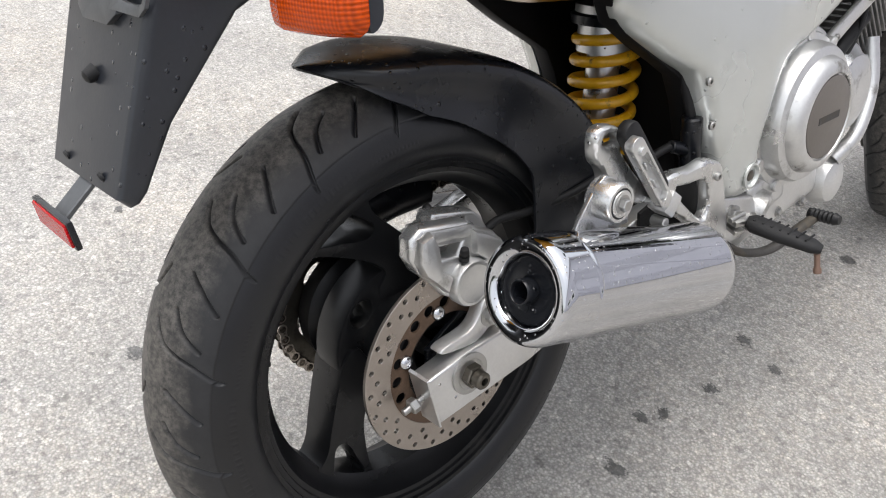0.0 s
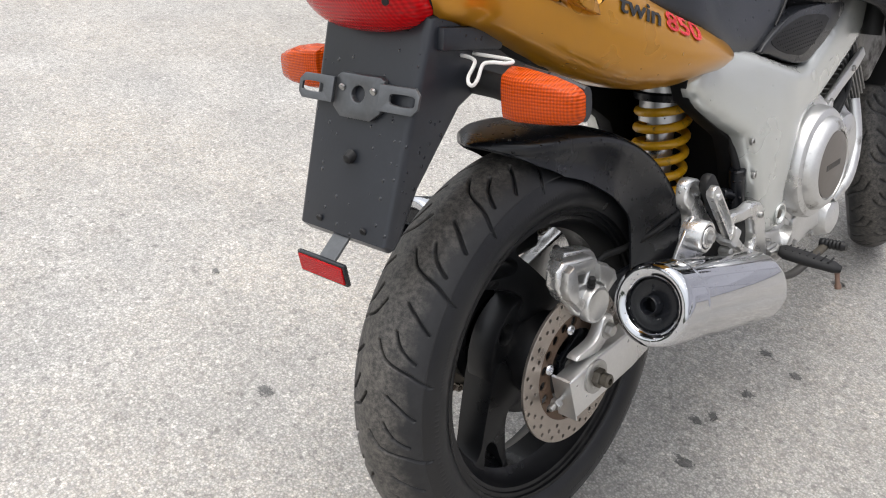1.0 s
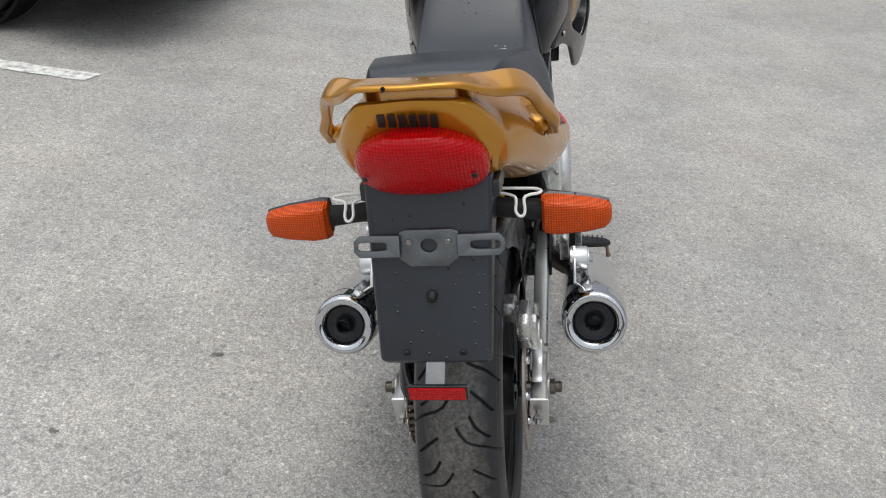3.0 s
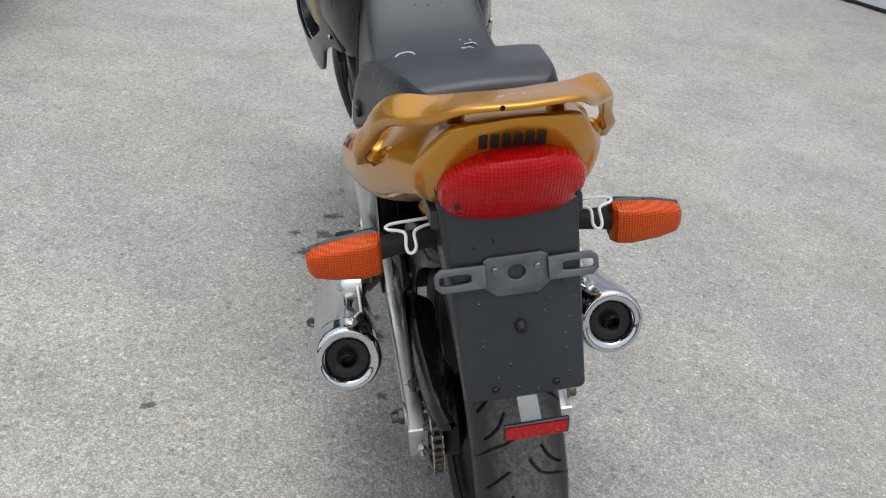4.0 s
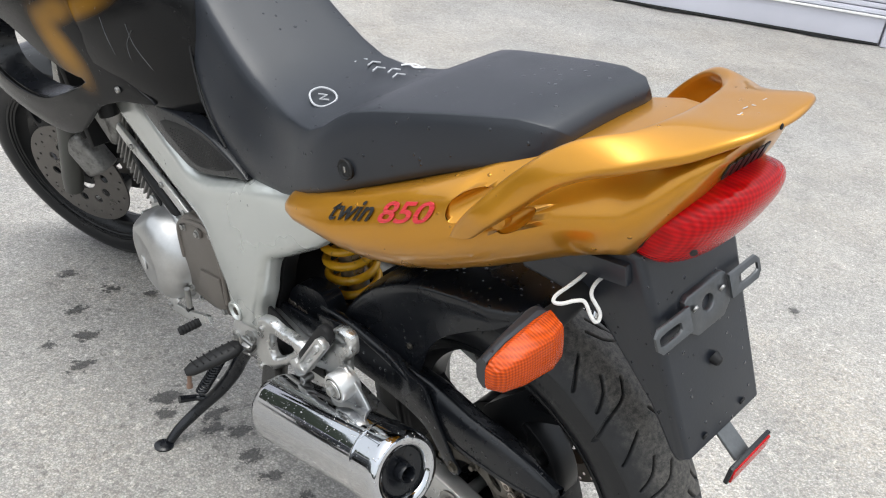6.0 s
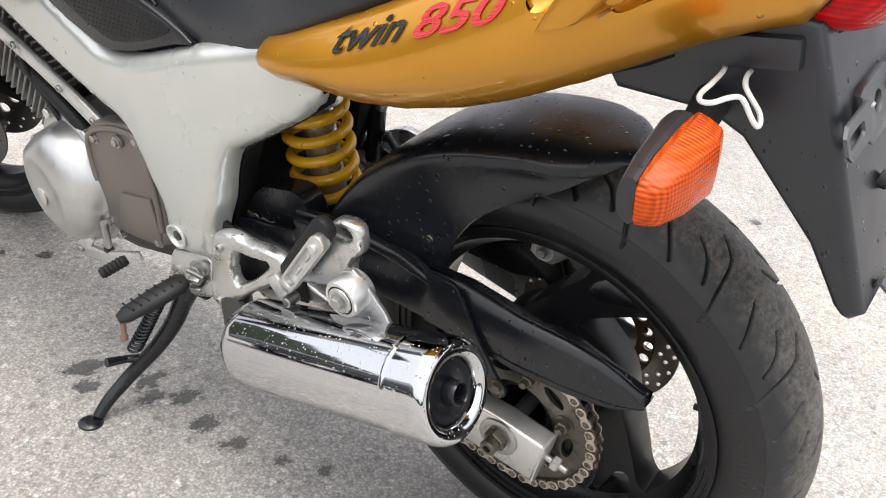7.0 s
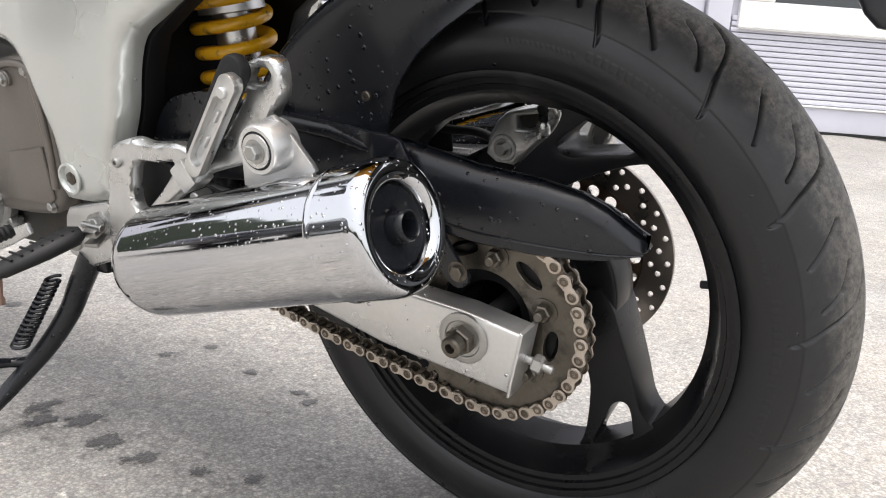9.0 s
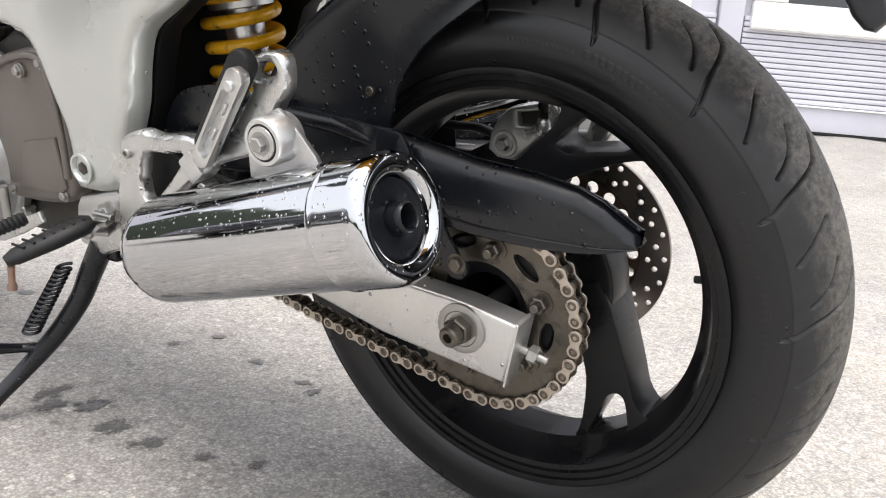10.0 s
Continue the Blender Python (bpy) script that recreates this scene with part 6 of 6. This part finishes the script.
for s in (-1, 1):
    zc, yc = .449, -.184
    hs = part("indicator", ribbon([[(s * .154, yc + .004, zc + .023), (s * .154, yc + .004, zc - .024), (s * .154, yc + .026, zc - .022), (s * .154, yc + .026, zc + .022)],
                                   [(s * .163, yc + .008, zc + .0262), (s * .163, yc + .008, zc - .0262), (s * .163, yc + .028, zc - .021), (s * .163, yc + .028, zc + .020)],
                                   [(s * .215, yc + .008, zc + .0212), (s * .215, yc + .008, zc - .0245), (s * .215, yc + .024, zc - .016), (s * .215, yc + .024, zc + .013)],
                                   [(s * .247, yc + .006, zc + .0135), (s * .247, yc + .006, zc - .0200), (s * .247, yc + .018, zc - .014), (s * .247, yc + .018, zc + .010)]]), SATIN, MOTO, "turn indicator with orange lens and black housing")
    def sec(x, top, bot, rear, front):
        return catmull([(s * x, front, zc + top), (s * x, rear + .006, zc + top * .95), (s * x, rear, zc + top * .62), (s * x, rear, zc + bot * .62), (s * x, rear + .006, zc + bot * .95), (s * x, front, zc + bot)], 3)
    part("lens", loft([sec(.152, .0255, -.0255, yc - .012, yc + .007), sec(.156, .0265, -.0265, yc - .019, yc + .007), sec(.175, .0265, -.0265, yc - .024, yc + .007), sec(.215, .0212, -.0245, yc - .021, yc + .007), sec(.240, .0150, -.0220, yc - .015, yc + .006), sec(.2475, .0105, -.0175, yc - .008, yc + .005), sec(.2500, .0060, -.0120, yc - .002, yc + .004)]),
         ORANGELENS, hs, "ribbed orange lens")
    part("lamp_bowl", loft([[(s * x, yc + dy, zc + q * h) for q, dy in ((-1, -.006), (-.5, .003), (0, .005), (.5, .003), (1, -.006), (.5, .0055), (0, .0062), (-.5, .0055))] for x, h in ((.160, .021), (.200, .019), (.236, .012))]), BOWL, hs)
    part("stalk", tube([(s * .070, yc + .022, zc + .004), (s * .12, yc + .014, zc + .002), (s * .160, yc + .012, zc)], [.016, .014, .017], 16), RUBBER, hs)
    clip = [(.050, -.150, .486), (.072, -.163, .486), (.092, -.171, .485), (.120, -.173, .4845), (.142, -.1725, .483), (.1516, -.177, .4817), (.148, -.185, .4815), (.136, -.193, .483), (.1285, -.200, .481), (.1294, -.210, .468), (.1270, -.2145, .4615), (.1210, -.2150, .4615), (.1165, -.2115, .468), (.1170, -.201, .481), (.110, -.195, .4845), (.096, -.191, .486), (.078, -.190, .487), (.055, -.186, .489)]
    part("wire_clip", tube(catmull([(s * x, y, z) for x, y, z in clip], 5, False), .0022, 8), WHITEWIRE, hs, "bent white coated wire clip")
    if s < 0:
        for ob in [hs] + [c for c in hs.children if c.name.split(".")[0] in ("lens", "lamp_bowl", "stalk")]:
            for v in ob.data.vertices:
                v.co.x -= .009
part("lamp_tray", box((0, -.178, .5035), (.196, .100, .026), (-8, 0, 0), .004, 2), SATIN)
for s in (-1, 1):
    part("luggage_hook", tube(catmull([(s * .10, .02, .432), (s * .125, .015, .425), (s * .128, .045, .415), (s * .10, .06, .415)], 5, False), .003, 8), STEEL)

# ---------------------------------------------------------------- tank and fairing
def tank_section(y, w, zb, zt):
    h = zt - zb
    return half_ring(y, [(0, zb), (w * .8, zb), (w * .97, zb + .12 * h), (w, zb + .40 * h), (w * .94, zb + .70 * h), (w * .74, zt - .06 * h), (w * .45, zt), (0, zt + .008)])


TANK = [(.585, .112, .44, .630), (.60, .126, .43, .660), (.65, .152, .42, .690), (.72, .174, .425, .714), (.82, .197, .43, .730), (.90, .204, .45, .726), (1.0, .180, .48, .705), (1.06, .13, .50, .68)]
tank = part("fuel_tank", loft([tank_section(*t) for t in TANK]), TANKPAINT, MOTO, "gloss black fuel tank with a faded gold streak", 60)


def on_tank(y, z):
    """The tank's flank at a place: its distance from the middle."""
    a, b = next((p, q) for p, q in zip(TANK, TANK[1:]) if p[0] <= y <= q[0])
    t = (y - a[0]) / (b[0] - a[0])
    w, zb, zt = (a[k] + (b[k] - a[k]) * t for k in (1, 2, 3))
    h = zt - zb
    cur = catmull([(w * .97, 0, zb + .12 * h), (w, 0, zb + .40 * h), (w * .94, 0, zb + .70 * h), (w * .74, 0, zt - .06 * h), (w * .45, 0, zt)], 24, False)
    return min(cur, key=lambda p: abs(p.z - z)).x


for s in (-1, 1):
    for k in range(6):
        y0, z0 = .752 + .017 * k, .652 + .004 * k
        x0 = on_tank(y0, z0)
        lean = math.degrees(math.atan2(on_tank(y0, z0 - .01) - on_tank(y0, z0 + .01), .02))
        part("maker_bar", box((s * (x0 + .0006), y0, z0), (.0012, .0130, .021), (0, -s * lean, 0), .0003, 1), WHITEPRINT, tank)
    # thin painted tendrils on the flank
    for pts in (((.640, .470), (.672, .510), (.700, .545), (.712, .578)), ((.690, .465), (.708, .500), (.716, .540), (.700, .570)), ((.752, .520), (.764, .550), (.772, .580))):
        part("painted_line", tube(catmull([(s * (on_tank(y0, z0) + .0002), y0, z0) for y0, z0 in pts], 6, False), .0007, 6), GALVANISED, tank)



def fair_warp(s):
    def f(v):
        y, z = v.y, v.z
        ax = .150 + .10 * math.sin(max(0, min(1, (y - .68) / .75)) * math.pi * .62) - .30 * max(0, y - 1.22) ** 1.2 - .25 * max(0, z - .62) - .16 * max(0, .40 - z)
        return V((s * (ax + abs(v.x)), y, z))
    return f


FAIR = [(.690, .440), (.738, .470), (.795, .510), (.842, .556), (.862, .606), (.874, .655), (.905, .700), (1.0, .742), (1.15, .765), (1.32, .77), (1.42, .75), (1.50, .70), (1.54, .60), (1.50, .50), (1.40, .41), (1.25, .348), (1.12, .316), (1.02, .305), (.95, .318), (.89, .362), (.84, .402), (.77, .428)]
HOLE = [(.862, .446), (.91, .456), (.98, .478), (1.04, .505), (1.10, .522), (1.17, .50), (1.21, .45), (1.19, .40), (1.11, .374), (1.02, .378), (.94, .407)]
for s in (-1, 1):
    fp = part("side_fairing", prism([(p.x, p.y) for p in catmull([(a, b, 0) for a, b in FAIR], 3)], 0, .010, [[(p.x, p.y) for p in catmull([(a, b, 0) for a, b in HOLE], 3)]], .004, 2, warp=fair_warp(s), cuts=2), FADEPAINT, MOTO, "gloss black side fairing with an oval opening and gold fade", 60)
    bolt((s * .184, .770, .452), s, fp, ALLEN)
    mouth = catmull([(a, b, 0) for a, b in HOLE], 3)
    duct = []
    for deep, wide in ((.001, 1.012), (.022, .985), (.050, .93), (.048, .95), (.020, 1.01), (.003, 1.03)):
        duct.append([fair_warp(s)(V((0, 1.035 + (p.x - 1.035) * wide, .446 + (p.y - .446) * wide))) - V((s * deep, 0, 0)) for p in mouth])
    part("duct_lining", loft(duct, caps=False), BLACK, fp)
    # added black disc, standing in for the duct's dark inner face
    part("duct_disc", lathe([(0, 0), (0, .036), (.006, .040), (.012, .036), (.016, .020), (.022, .018), (.022, 0)], (s * .150, 1.125, .492), (s, -.5, .1), 28), MATTEBLACK, MOTO, "round black disc behind the fairing opening")
    hs_ = part("coolant_hose", tube(catmull([(s * .150, .935, .34), (s * .152, .945, .40), (s * .150, .958, .442)], 5, False), .020, 14), RUBBER, MOTO)
    part("hose_clip", lathe([(0, .020), (0, .023), (.010, .023), (.010, .020)], (s * .1515, .950, .418), (0, .25, 1), 20), MATTEBLACK, hs_)
    part("hose_elbow", rod((s * .150, .945, .448), (s * .150, .990, .462), .011, n=14), MATTEBLACK, hs_)
part("nose_fairing", loft([half_ring(y, [(0, zb), (w * .8, zb + .01), (w, (zb + zt) / 2), (w * .8, zt - .02), (0, zt)]) for y, w, zb, zt in ((1.24, .20, .56, .80), (1.36, .19, .50, .82), (1.48, .15, .50, .80), (1.56, .09, .54, .76), (1.60, .03, .60, .70))]), GLOSSBLACK, MOTO, "", 60)
part("cockpit_tray", box((0, 1.14, .70), (.24, .24, .04), (8, 0, 0), .02, 2), BLACK)
part("radiator", box((0, 1.16, .29), (.27, .03, .20), (-18, 0, 0), .006, 2), MATTEBLACK)
for s in (-1, 1):
    bar = part("handlebar", tube(catmull([(0, 1.08, .80), (s * .10, 1.075, .81), (s * .18, 1.05, .85), (s * .36, .97, .83)], 5, False), .011, 14), BLACK)
    part("grip", tube([(s * .27, 1.01, .842), (s * .385, .955, .828)], .017, 16), RUBBER, bar)
    mir = part("mirror", ribbon([[(s * .30, 1.22, .90), (s * .44, 1.20, .91), (s * .445, 1.20, .98), (s * .31, 1.22, .98)], [(s * .31, 1.26, .915), (s * .43, 1.25, .92), (s * .43, 1.25, .97), (s * .32, 1.26, .97)]]), BLACK, MOTO, "black mirror")
    part("mirror_arm", tube([(s * .22, 1.24, .80), (s * .30, 1.23, .86), (s * .35, 1.23, .92)], .010, 10), BLACK, mir)

# ---------------------------------------------------------------- front end, steered to the left
STEER, RAKE = 24.0, 24.5
pivot = V((0, 1.436, 0))
axis_s = V((0, -math.sin(radians(RAKE)), math.cos(radians(RAKE))))
turn_m = Matrix.Translation(pivot) @ Matrix.Rotation(radians(STEER), 4, axis_s) @ Matrix.Translation(-pivot)
FA = V((0, 1.475, -.004))


def steered(bm):
    bmesh.ops.transform(bm, matrix=turn_m, verts=bm.verts)
    return bm


FRIM = [(x * .78, r + .0127) for x, r in RIM_PROFILE]
bmf = lathe(FRIM, tuple(FA), (1, 0, 0), 128, closed=True)
frim = part("front_wheel", steered(bmf), WHEELBLACK, MOTO, "satin black cast front wheel")
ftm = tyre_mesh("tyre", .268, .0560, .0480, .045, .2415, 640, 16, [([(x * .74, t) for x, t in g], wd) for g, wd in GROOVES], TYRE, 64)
fto = new("tyre", ftm)
fto.parent = frim
fto.matrix_basis = Matrix.Translation((0, 0, Z0)) @ turn_m @ Matrix.Translation(FA)
for deg in (10, 130, 250):
    sb = spoke(radians(deg), 1.06, .024, .018)
    bmesh.ops.translate(sb, vec=FA, verts=sb.verts)
    part("spoke", steered(sb), WHEELBLACK, frim)
part("hub", steered(rod(tuple(FA + V((-.06, 0, 0))), tuple(FA + V((.06, 0, 0))), .045)), WHEELBLACK, frim)
fholes = []
for k in range(30):
    a = 2 * math.pi * k / 30
    rr_ = .134 if k % 2 else .120
    fholes.append(circle(FA.y + rr_ * math.cos(a), FA.z + rr_ * math.sin(a), .004, 8))
for k in range(10):
    a = 2 * math.pi * k / 10
    fholes.append(circle(FA.y + .080 * math.cos(a), FA.z + .080 * math.sin(a), .013, 10))
for s in (-1, 1):
    db = prism(circle(FA.y, FA.z, .149, 80), s * .066, s * .071, [circle(FA.y, FA.z, .045, 30), *fholes], .0005, 1)
    part("front_brake_disc", steered(db), FRONTDISC, MOTO, "drilled steel front brake disc")
    leg0, leg1 = FA + V((s * .095, 0, 0)), FA + V((s * .095, 0, 0)) + axis_s * .74
    fk = part("fork_leg", steered(tube([leg0 - axis_s * .03, leg0 + axis_s * .02, leg0 + axis_s * .30, leg0 + axis_s * .305], [.024, .027, .026, .022], 24)), FORKGREY, MOTO, "dark grey painted fork slider")
    part("fork_tube", steered(tube([leg0 + axis_s * .30, leg1], .0205, 20)), STEEL, fk)
    cb2 = box(tuple(FA + V((s * .090, -.105, .105))), (.055, .075, .11), (-45 + 20, 0, 0), .012, 3)
    part("front_caliper", steered(cb2), FINMETAL, MOTO, "grimy grey front brake caliper")
    part("brake_hose", steered(tube(catmull([FA + V((s * .10, -.13, .16)), FA + V((s * .12, -.16, .28)), FA + V((s * .10, -.20, .45)), FA + V((s * .05, -.26, .60))], 5, False), .006, 8)), RUBBER)
fm = []
for k in range(30):
    ph = radians(35 + 100 * k / 29)
    r = .335
    fm.append([FA + V((.066 * u, -(r - .028 * abs(u) ** 3) * math.cos(ph), (r - .028 * abs(u) ** 3) * math.sin(ph))) for u in [j / 8 - 1 for j in range(17)]] +
              [FA + V((.062 * u, -(r - .0045 - .028 * abs(u) ** 3) * math.cos(ph), (r - .0045 - .028 * abs(u) ** 3) * math.sin(ph))) for u in [1 - j / 8 for j in range(17)]])
part("front_mudguard", steered(loft(fm)), GLOSSBLACK, MOTO, "black front mudguard", 60)


# ---------------------------------------------------------------- parked car
CARPAINT = mat("dark_grey_car_paint", (0.035, 0.037, 0.042), 0.22, metal=0.4, vary=0.05, bump=0.01, coat=0.7)
CARTRIM = mat("grey_bumper_plastic", (0.045, 0.046, 0.048), 0.6, vary=0.1, bump=0.2)
CARGLASS = mat("dark_car_glass", (0.02, 0.022, 0.024), 0.05, vary=0.05, bump=0.0, coat=0.5)
RIMSILVER = mat("silver_alloy_rim", (0.62, 0.63, 0.65), 0.3, metal=0.8, vary=0.06, bump=0.03)
CARTYRE = mat("dusty_car_tyre", (0.036, 0.036, 0.037), 0.7, vary=0.2, bump=0.3)
car = tagged(new("car"), "dark grey parked car with silver alloy wheels", "car")


def car_ring(x, w, zb, zt, top=.72):
    h = zt - zb
    c = [(0, zb), (w * .90, zb), (w * .98, zb + .10 * h), (w, zb + .42 * h), (w * .97, zb + .62 * h), (w * top, zt - .03 * h), (w * top * .6, zt), (0, zt + .01)]
    return catmull([(x, 3.22 + a, b) for a, b in c] + [(x, 3.22 - a, b) for a, b in c[::-1] if a > 0], 3)


CARS = [(-1.70, .56, .40, .60, .95), (-1.75, .72, .345, .66, .95), (-1.84, .80, .315, .70, .95), (-2.02, .86, .300, .75, .94), (-2.25, .89, .29, .80, .93), (-2.70, .90, .22, .86, .92), (-3.10, .90, .20, .92, .88), (-3.5, .90, .20, 1.15, .80),
        (-3.9, .90, .20, 1.40, .74), (-4.5, .90, .20, 1.46, .73), (-5.2, .90, .20, 1.42, .74), (-5.8, .89, .22, 1.20, .80), (-6.15, .87, .25, .95, .9), (-6.3, .80, .30, .85, .95)]
part("body", loft([car_ring(*c) for c in CARS]), CARPAINT, car, "", 50)
part("bumper_skirt", loft([catmull([V((x, 3.22 + u * w, z + dz)) for u, z in ((-.98, .285), (0, .280), (.98, .285), (1.0, .335), (0, .345), (-1, .335))], 2) for x, w, dz in ((-1.72, .50, .05), (-1.78, .70, .02), (-1.90, .81, 0), (-2.10, .865, -.01), (-2.24, .885, -.02))]), CARTRIM, car)
part("lower_grille", box((-1.725, 3.22, .44), (.04, 1.0, .09), (0, 0, 0), .015, 2), CARTRIM, car)
part("tow_flap", box((-2.25, 2.44, .245), (.06, .03, .07), (0, 20, 0), .008, 2), CARTRIM, car)
for s in (-1, 1):
    part("side_window", prism([(-3.45, 1.02), (-3.95, 1.36), (-4.6, 1.40), (-5.3, 1.36), (-5.75, 1.08)], 3.22 + s * .700, 3.22 + s * .765, bevel=.01, axis="y"), CARGLASS, car)
    part("head_lamp", box((-1.98, 3.22 + s * .70, .66), (.16, .26, .12), (0, 0, s * 25), .04, 3), CARGLASS, car)
part("windscreen", prism([(-3.12, .95), (-3.62, 1.27), (-3.66, 1.24), (-3.16, .92)], 2.62, 3.82, bevel=.01, axis="y"), CARGLASS, car)


def alloy_wheel(cx, y, s):
    o = (cx, y, .325)
    ax_ = (0, s, 0)
    tyre_c = part("wheel", lathe([(-.135, .215), (-.135, .262), (-.122, .308), (-.085, .324), (.062, .324), (.096, .308), (.106, .262), (.100, .226), (.088, .218)], o, ax_, 64), CARTYRE, car, "black road tyre on a silver ten-spoke rim")
    part("rim", lathe([(.080, .218), (.092, .220), (.094, .214), (.084, .205), (.02, .195), (-.08, .205)], o, ax_, 64), RIMSILVER, tyre_c)
    part("brake_disc", lathe([(.0, .03), (.0, .15), (.008, .15), (.008, .03)], o, ax_, 40), DISCSTEEL, tyre_c)
    part("hub", lathe([(.03, 0.07), (.070, .055), (.078, .03), (.079, 0)], o, ax_, 32), RIMSILVER, tyre_c)
    for k in range(10):
        a = 2 * math.pi * (k + .2) / 10
        wv = .014
        b = prism([(-wv, .04), (wv, .04), (wv * 1.5, .20), (wv * 2.0, .212), (-wv * 2.0, .212), (-wv * 1.5, .20)], .045, .072, bevel=.004, axis="y")
        for v in b.verts:
            u, d_, r_ = v.co.x, v.co.y + .014 * (v.co.z - .04) / .17, v.co.z
            v.co = V((o[0] + u * math.cos(a) + r_ * math.sin(a), o[1] + s * d_, o[2] - u * math.sin(a) + r_ * math.cos(a)))
        bmesh.ops.recalc_face_normals(b, faces=b.faces)
        part("spoke", b, RIMSILVER, tyre_c)
    part("arch_liner", lathe([(-.16, .37), (.055, .37), (.055, .355), (-.15, .34)], o, ax_, 48), MATTEBLACK, car)


for cx in (-2.66, -5.30):
    alloy_wheel(cx, 2.42, -1)
    alloy_wheel(cx, 4.02, 1)

# ---------------------------------------------------------------- garage front
WALLN = V((.863, .506, 0))
WALLD = 5.43
WALLT = V((-.506, .863, 0))
METALWALL = mat("pale_lilac_grey_coated_steel", (0.56, 0.56, 0.625), 0.42, vary=0.05, scale=2, bump=0.03)
WHITEFRAME = mat("white_window_frame", (0.78, 0.78, 0.77), 0.4, vary=0.04, bump=0.03)
SEAL = mat("black_door_seal", (0.02, 0.02, 0.02), 0.8, vary=0.3, bump=0.3)
WINGLASS = mat("dark_window_glass", (0.03, 0.035, 0.04), 0.04, vary=0.05, bump=0.0, coat=0.6)
WALLM = Matrix(((WALLT.x, -WALLN.x, 0, WALLN.x * WALLD), (WALLT.y, -WALLN.y, 0, WALLN.y * WALLD), (0, 0, 1, .27), (0, 0, 0, 1)))


def wall_part(name, bm, material, parent, label=""):
    bmesh.ops.transform(bm, matrix=WALLM, verts=bm.verts)
    ob = new(name, mesh_of(name, bm, material))
    ob.parent = parent
    if label:
        ob["label"] = label
    return ob


# along the wall u, out of it v, up w; u = 0 lies nearest to the place's origin line
hall = tagged(new("wall_garage"), "pale lilac-grey metal front of a garage hall", "wall", kind="structure")
wall_part("wall_core", box((0, -.35, 2.4), (26, .5, 4.9), (0, 0, 0), .01, 1), METALWALL, hall)
wall_part("roof_edge", box((0, -.25, 4.95), (26.4, .9, .25), (0, 0, 0), .02, 1), METALWALL, hall)
for d_i, (u0, u1) in enumerate(((-7.95, -4.95), (-4.75, -1.70), (-1.50, 1.55), (1.75, 4.75), (4.95, 7.95))):
    door = tagged(new("garage_door"), "closed pale grey ribbed sectional garage door", "garage door", "garage doors in the hall front")
    uc, ln = (u0 + u1) / 2, u1 - u0
    wall_part("bottom_rail", box((uc, -.06, .105), (ln, .05, .17), (0, 0, 0), .004, 2), METALWALL, door)
    wall_part("rubber_seal", box((uc, -.06, .012), (ln, .04, .022), (0, 0, 0), .004, 1), SEAL, door, "black rubber bottom seal")
    wall_part("ledge", box((uc, -.045, .196), (ln, .07, .014), (0, 0, 0), .003, 1), WHITEFRAME, door)
    for k in range(15):
        wall_part("rib", box((uc, -.0625, .225 + .0395 * k), (ln, .040, .0345), (0, 0, 0), .009, 2), METALWALL, door)
    wall_part("panel", box((uc, -.085, 1.60), (ln, .02, 2.8), (0, 0, 0), .002, 1), METALWALL, door)
    for k in range(14):
        wall_part("rib", box((uc, -.062, 1.85 + .08 * k), (ln, .036, .066), (0, 0, 0), .010, 2), METALWALL, door)
    for wu in ((), (-3.98, -2.56), (-.48,), (), ())[d_i]:
        win = wall_part("window", box((wu, -.055, 1.21), (1.16, .02, .62), (0, 0, 0), .002, 1), WINGLASS, door, "dark window in a white frame")
        for (cu, cw, su, sw) in ((wu, .800, 1.64, .20), (wu, 1.61, 1.64, .18), (wu - .70, 1.205, .24, .61), (wu + .70, 1.205, .24, .61)):
            wall_part("window_frame", box((cu, -.035, cw), (su, .06, sw), (0, 0, 0), .012, 2), WHITEFRAME, win)
        wall_part("window_ledge", box((wu, -.020, .722), (1.64, .05, .022), (0, 0, 0), .006, 2), WHITEFRAME, win)
for u in (-8.05, -4.85, -1.60, 1.65, 4.85, 8.05):
    wall_part("door_post", box((u, -.05, 1.55), (.17, .07, 3.1), (0, 0, 0), .006, 2), METALWALL, hall)
    wall_part("post_foot", box((u, -.03, .20), (.17, .07, .012), (0, 0, 0), .002, 1), SEAL, hall)

# unseen dark planting, added at a distance to cut horizon light on the open sides
HEDGE = mat("unseen_dark_hedge", (0.035, 0.045, 0.030), 0.9, vary=0.5, scale=0.4, fine=6, bump=0.6)
rngb = random.Random(3)
hb2 = bmesh.new()
prev = None
for k in range(97):
    a = radians(52 + 246 * k / 96)
    r = 24 + 2.5 * math.sin(a * 3)
    # raised ahead only to darken what the tank reflects
    ahead = max(0.0, 1 - abs(math.degrees(a) - 95) / 55)
    h = 1.9 + 4.5 * min(1, ahead * 1.6) + 1.0 * math.sin(k * .37) + rngb.uniform(-.5, .5)
    px_, py_ = r * math.cos(a), r * math.sin(a)
    col = [hb2.verts.new((px_ * f, py_ * f, z)) for f, z in ((1, -.1), (1.0, h * .6), (1.02, h), (1.12, h), (1.12, -.1))]
    if prev:
        for i in range(4):
            hb2.faces.new((prev[i], col[i], col[i + 1], prev[i + 1]))
    prev = col
tagged(new("backdrop", mesh_of("backdrop", hb2, HEDGE)), "unseen dark planting added round the yard", "backdrop", kind="structure")
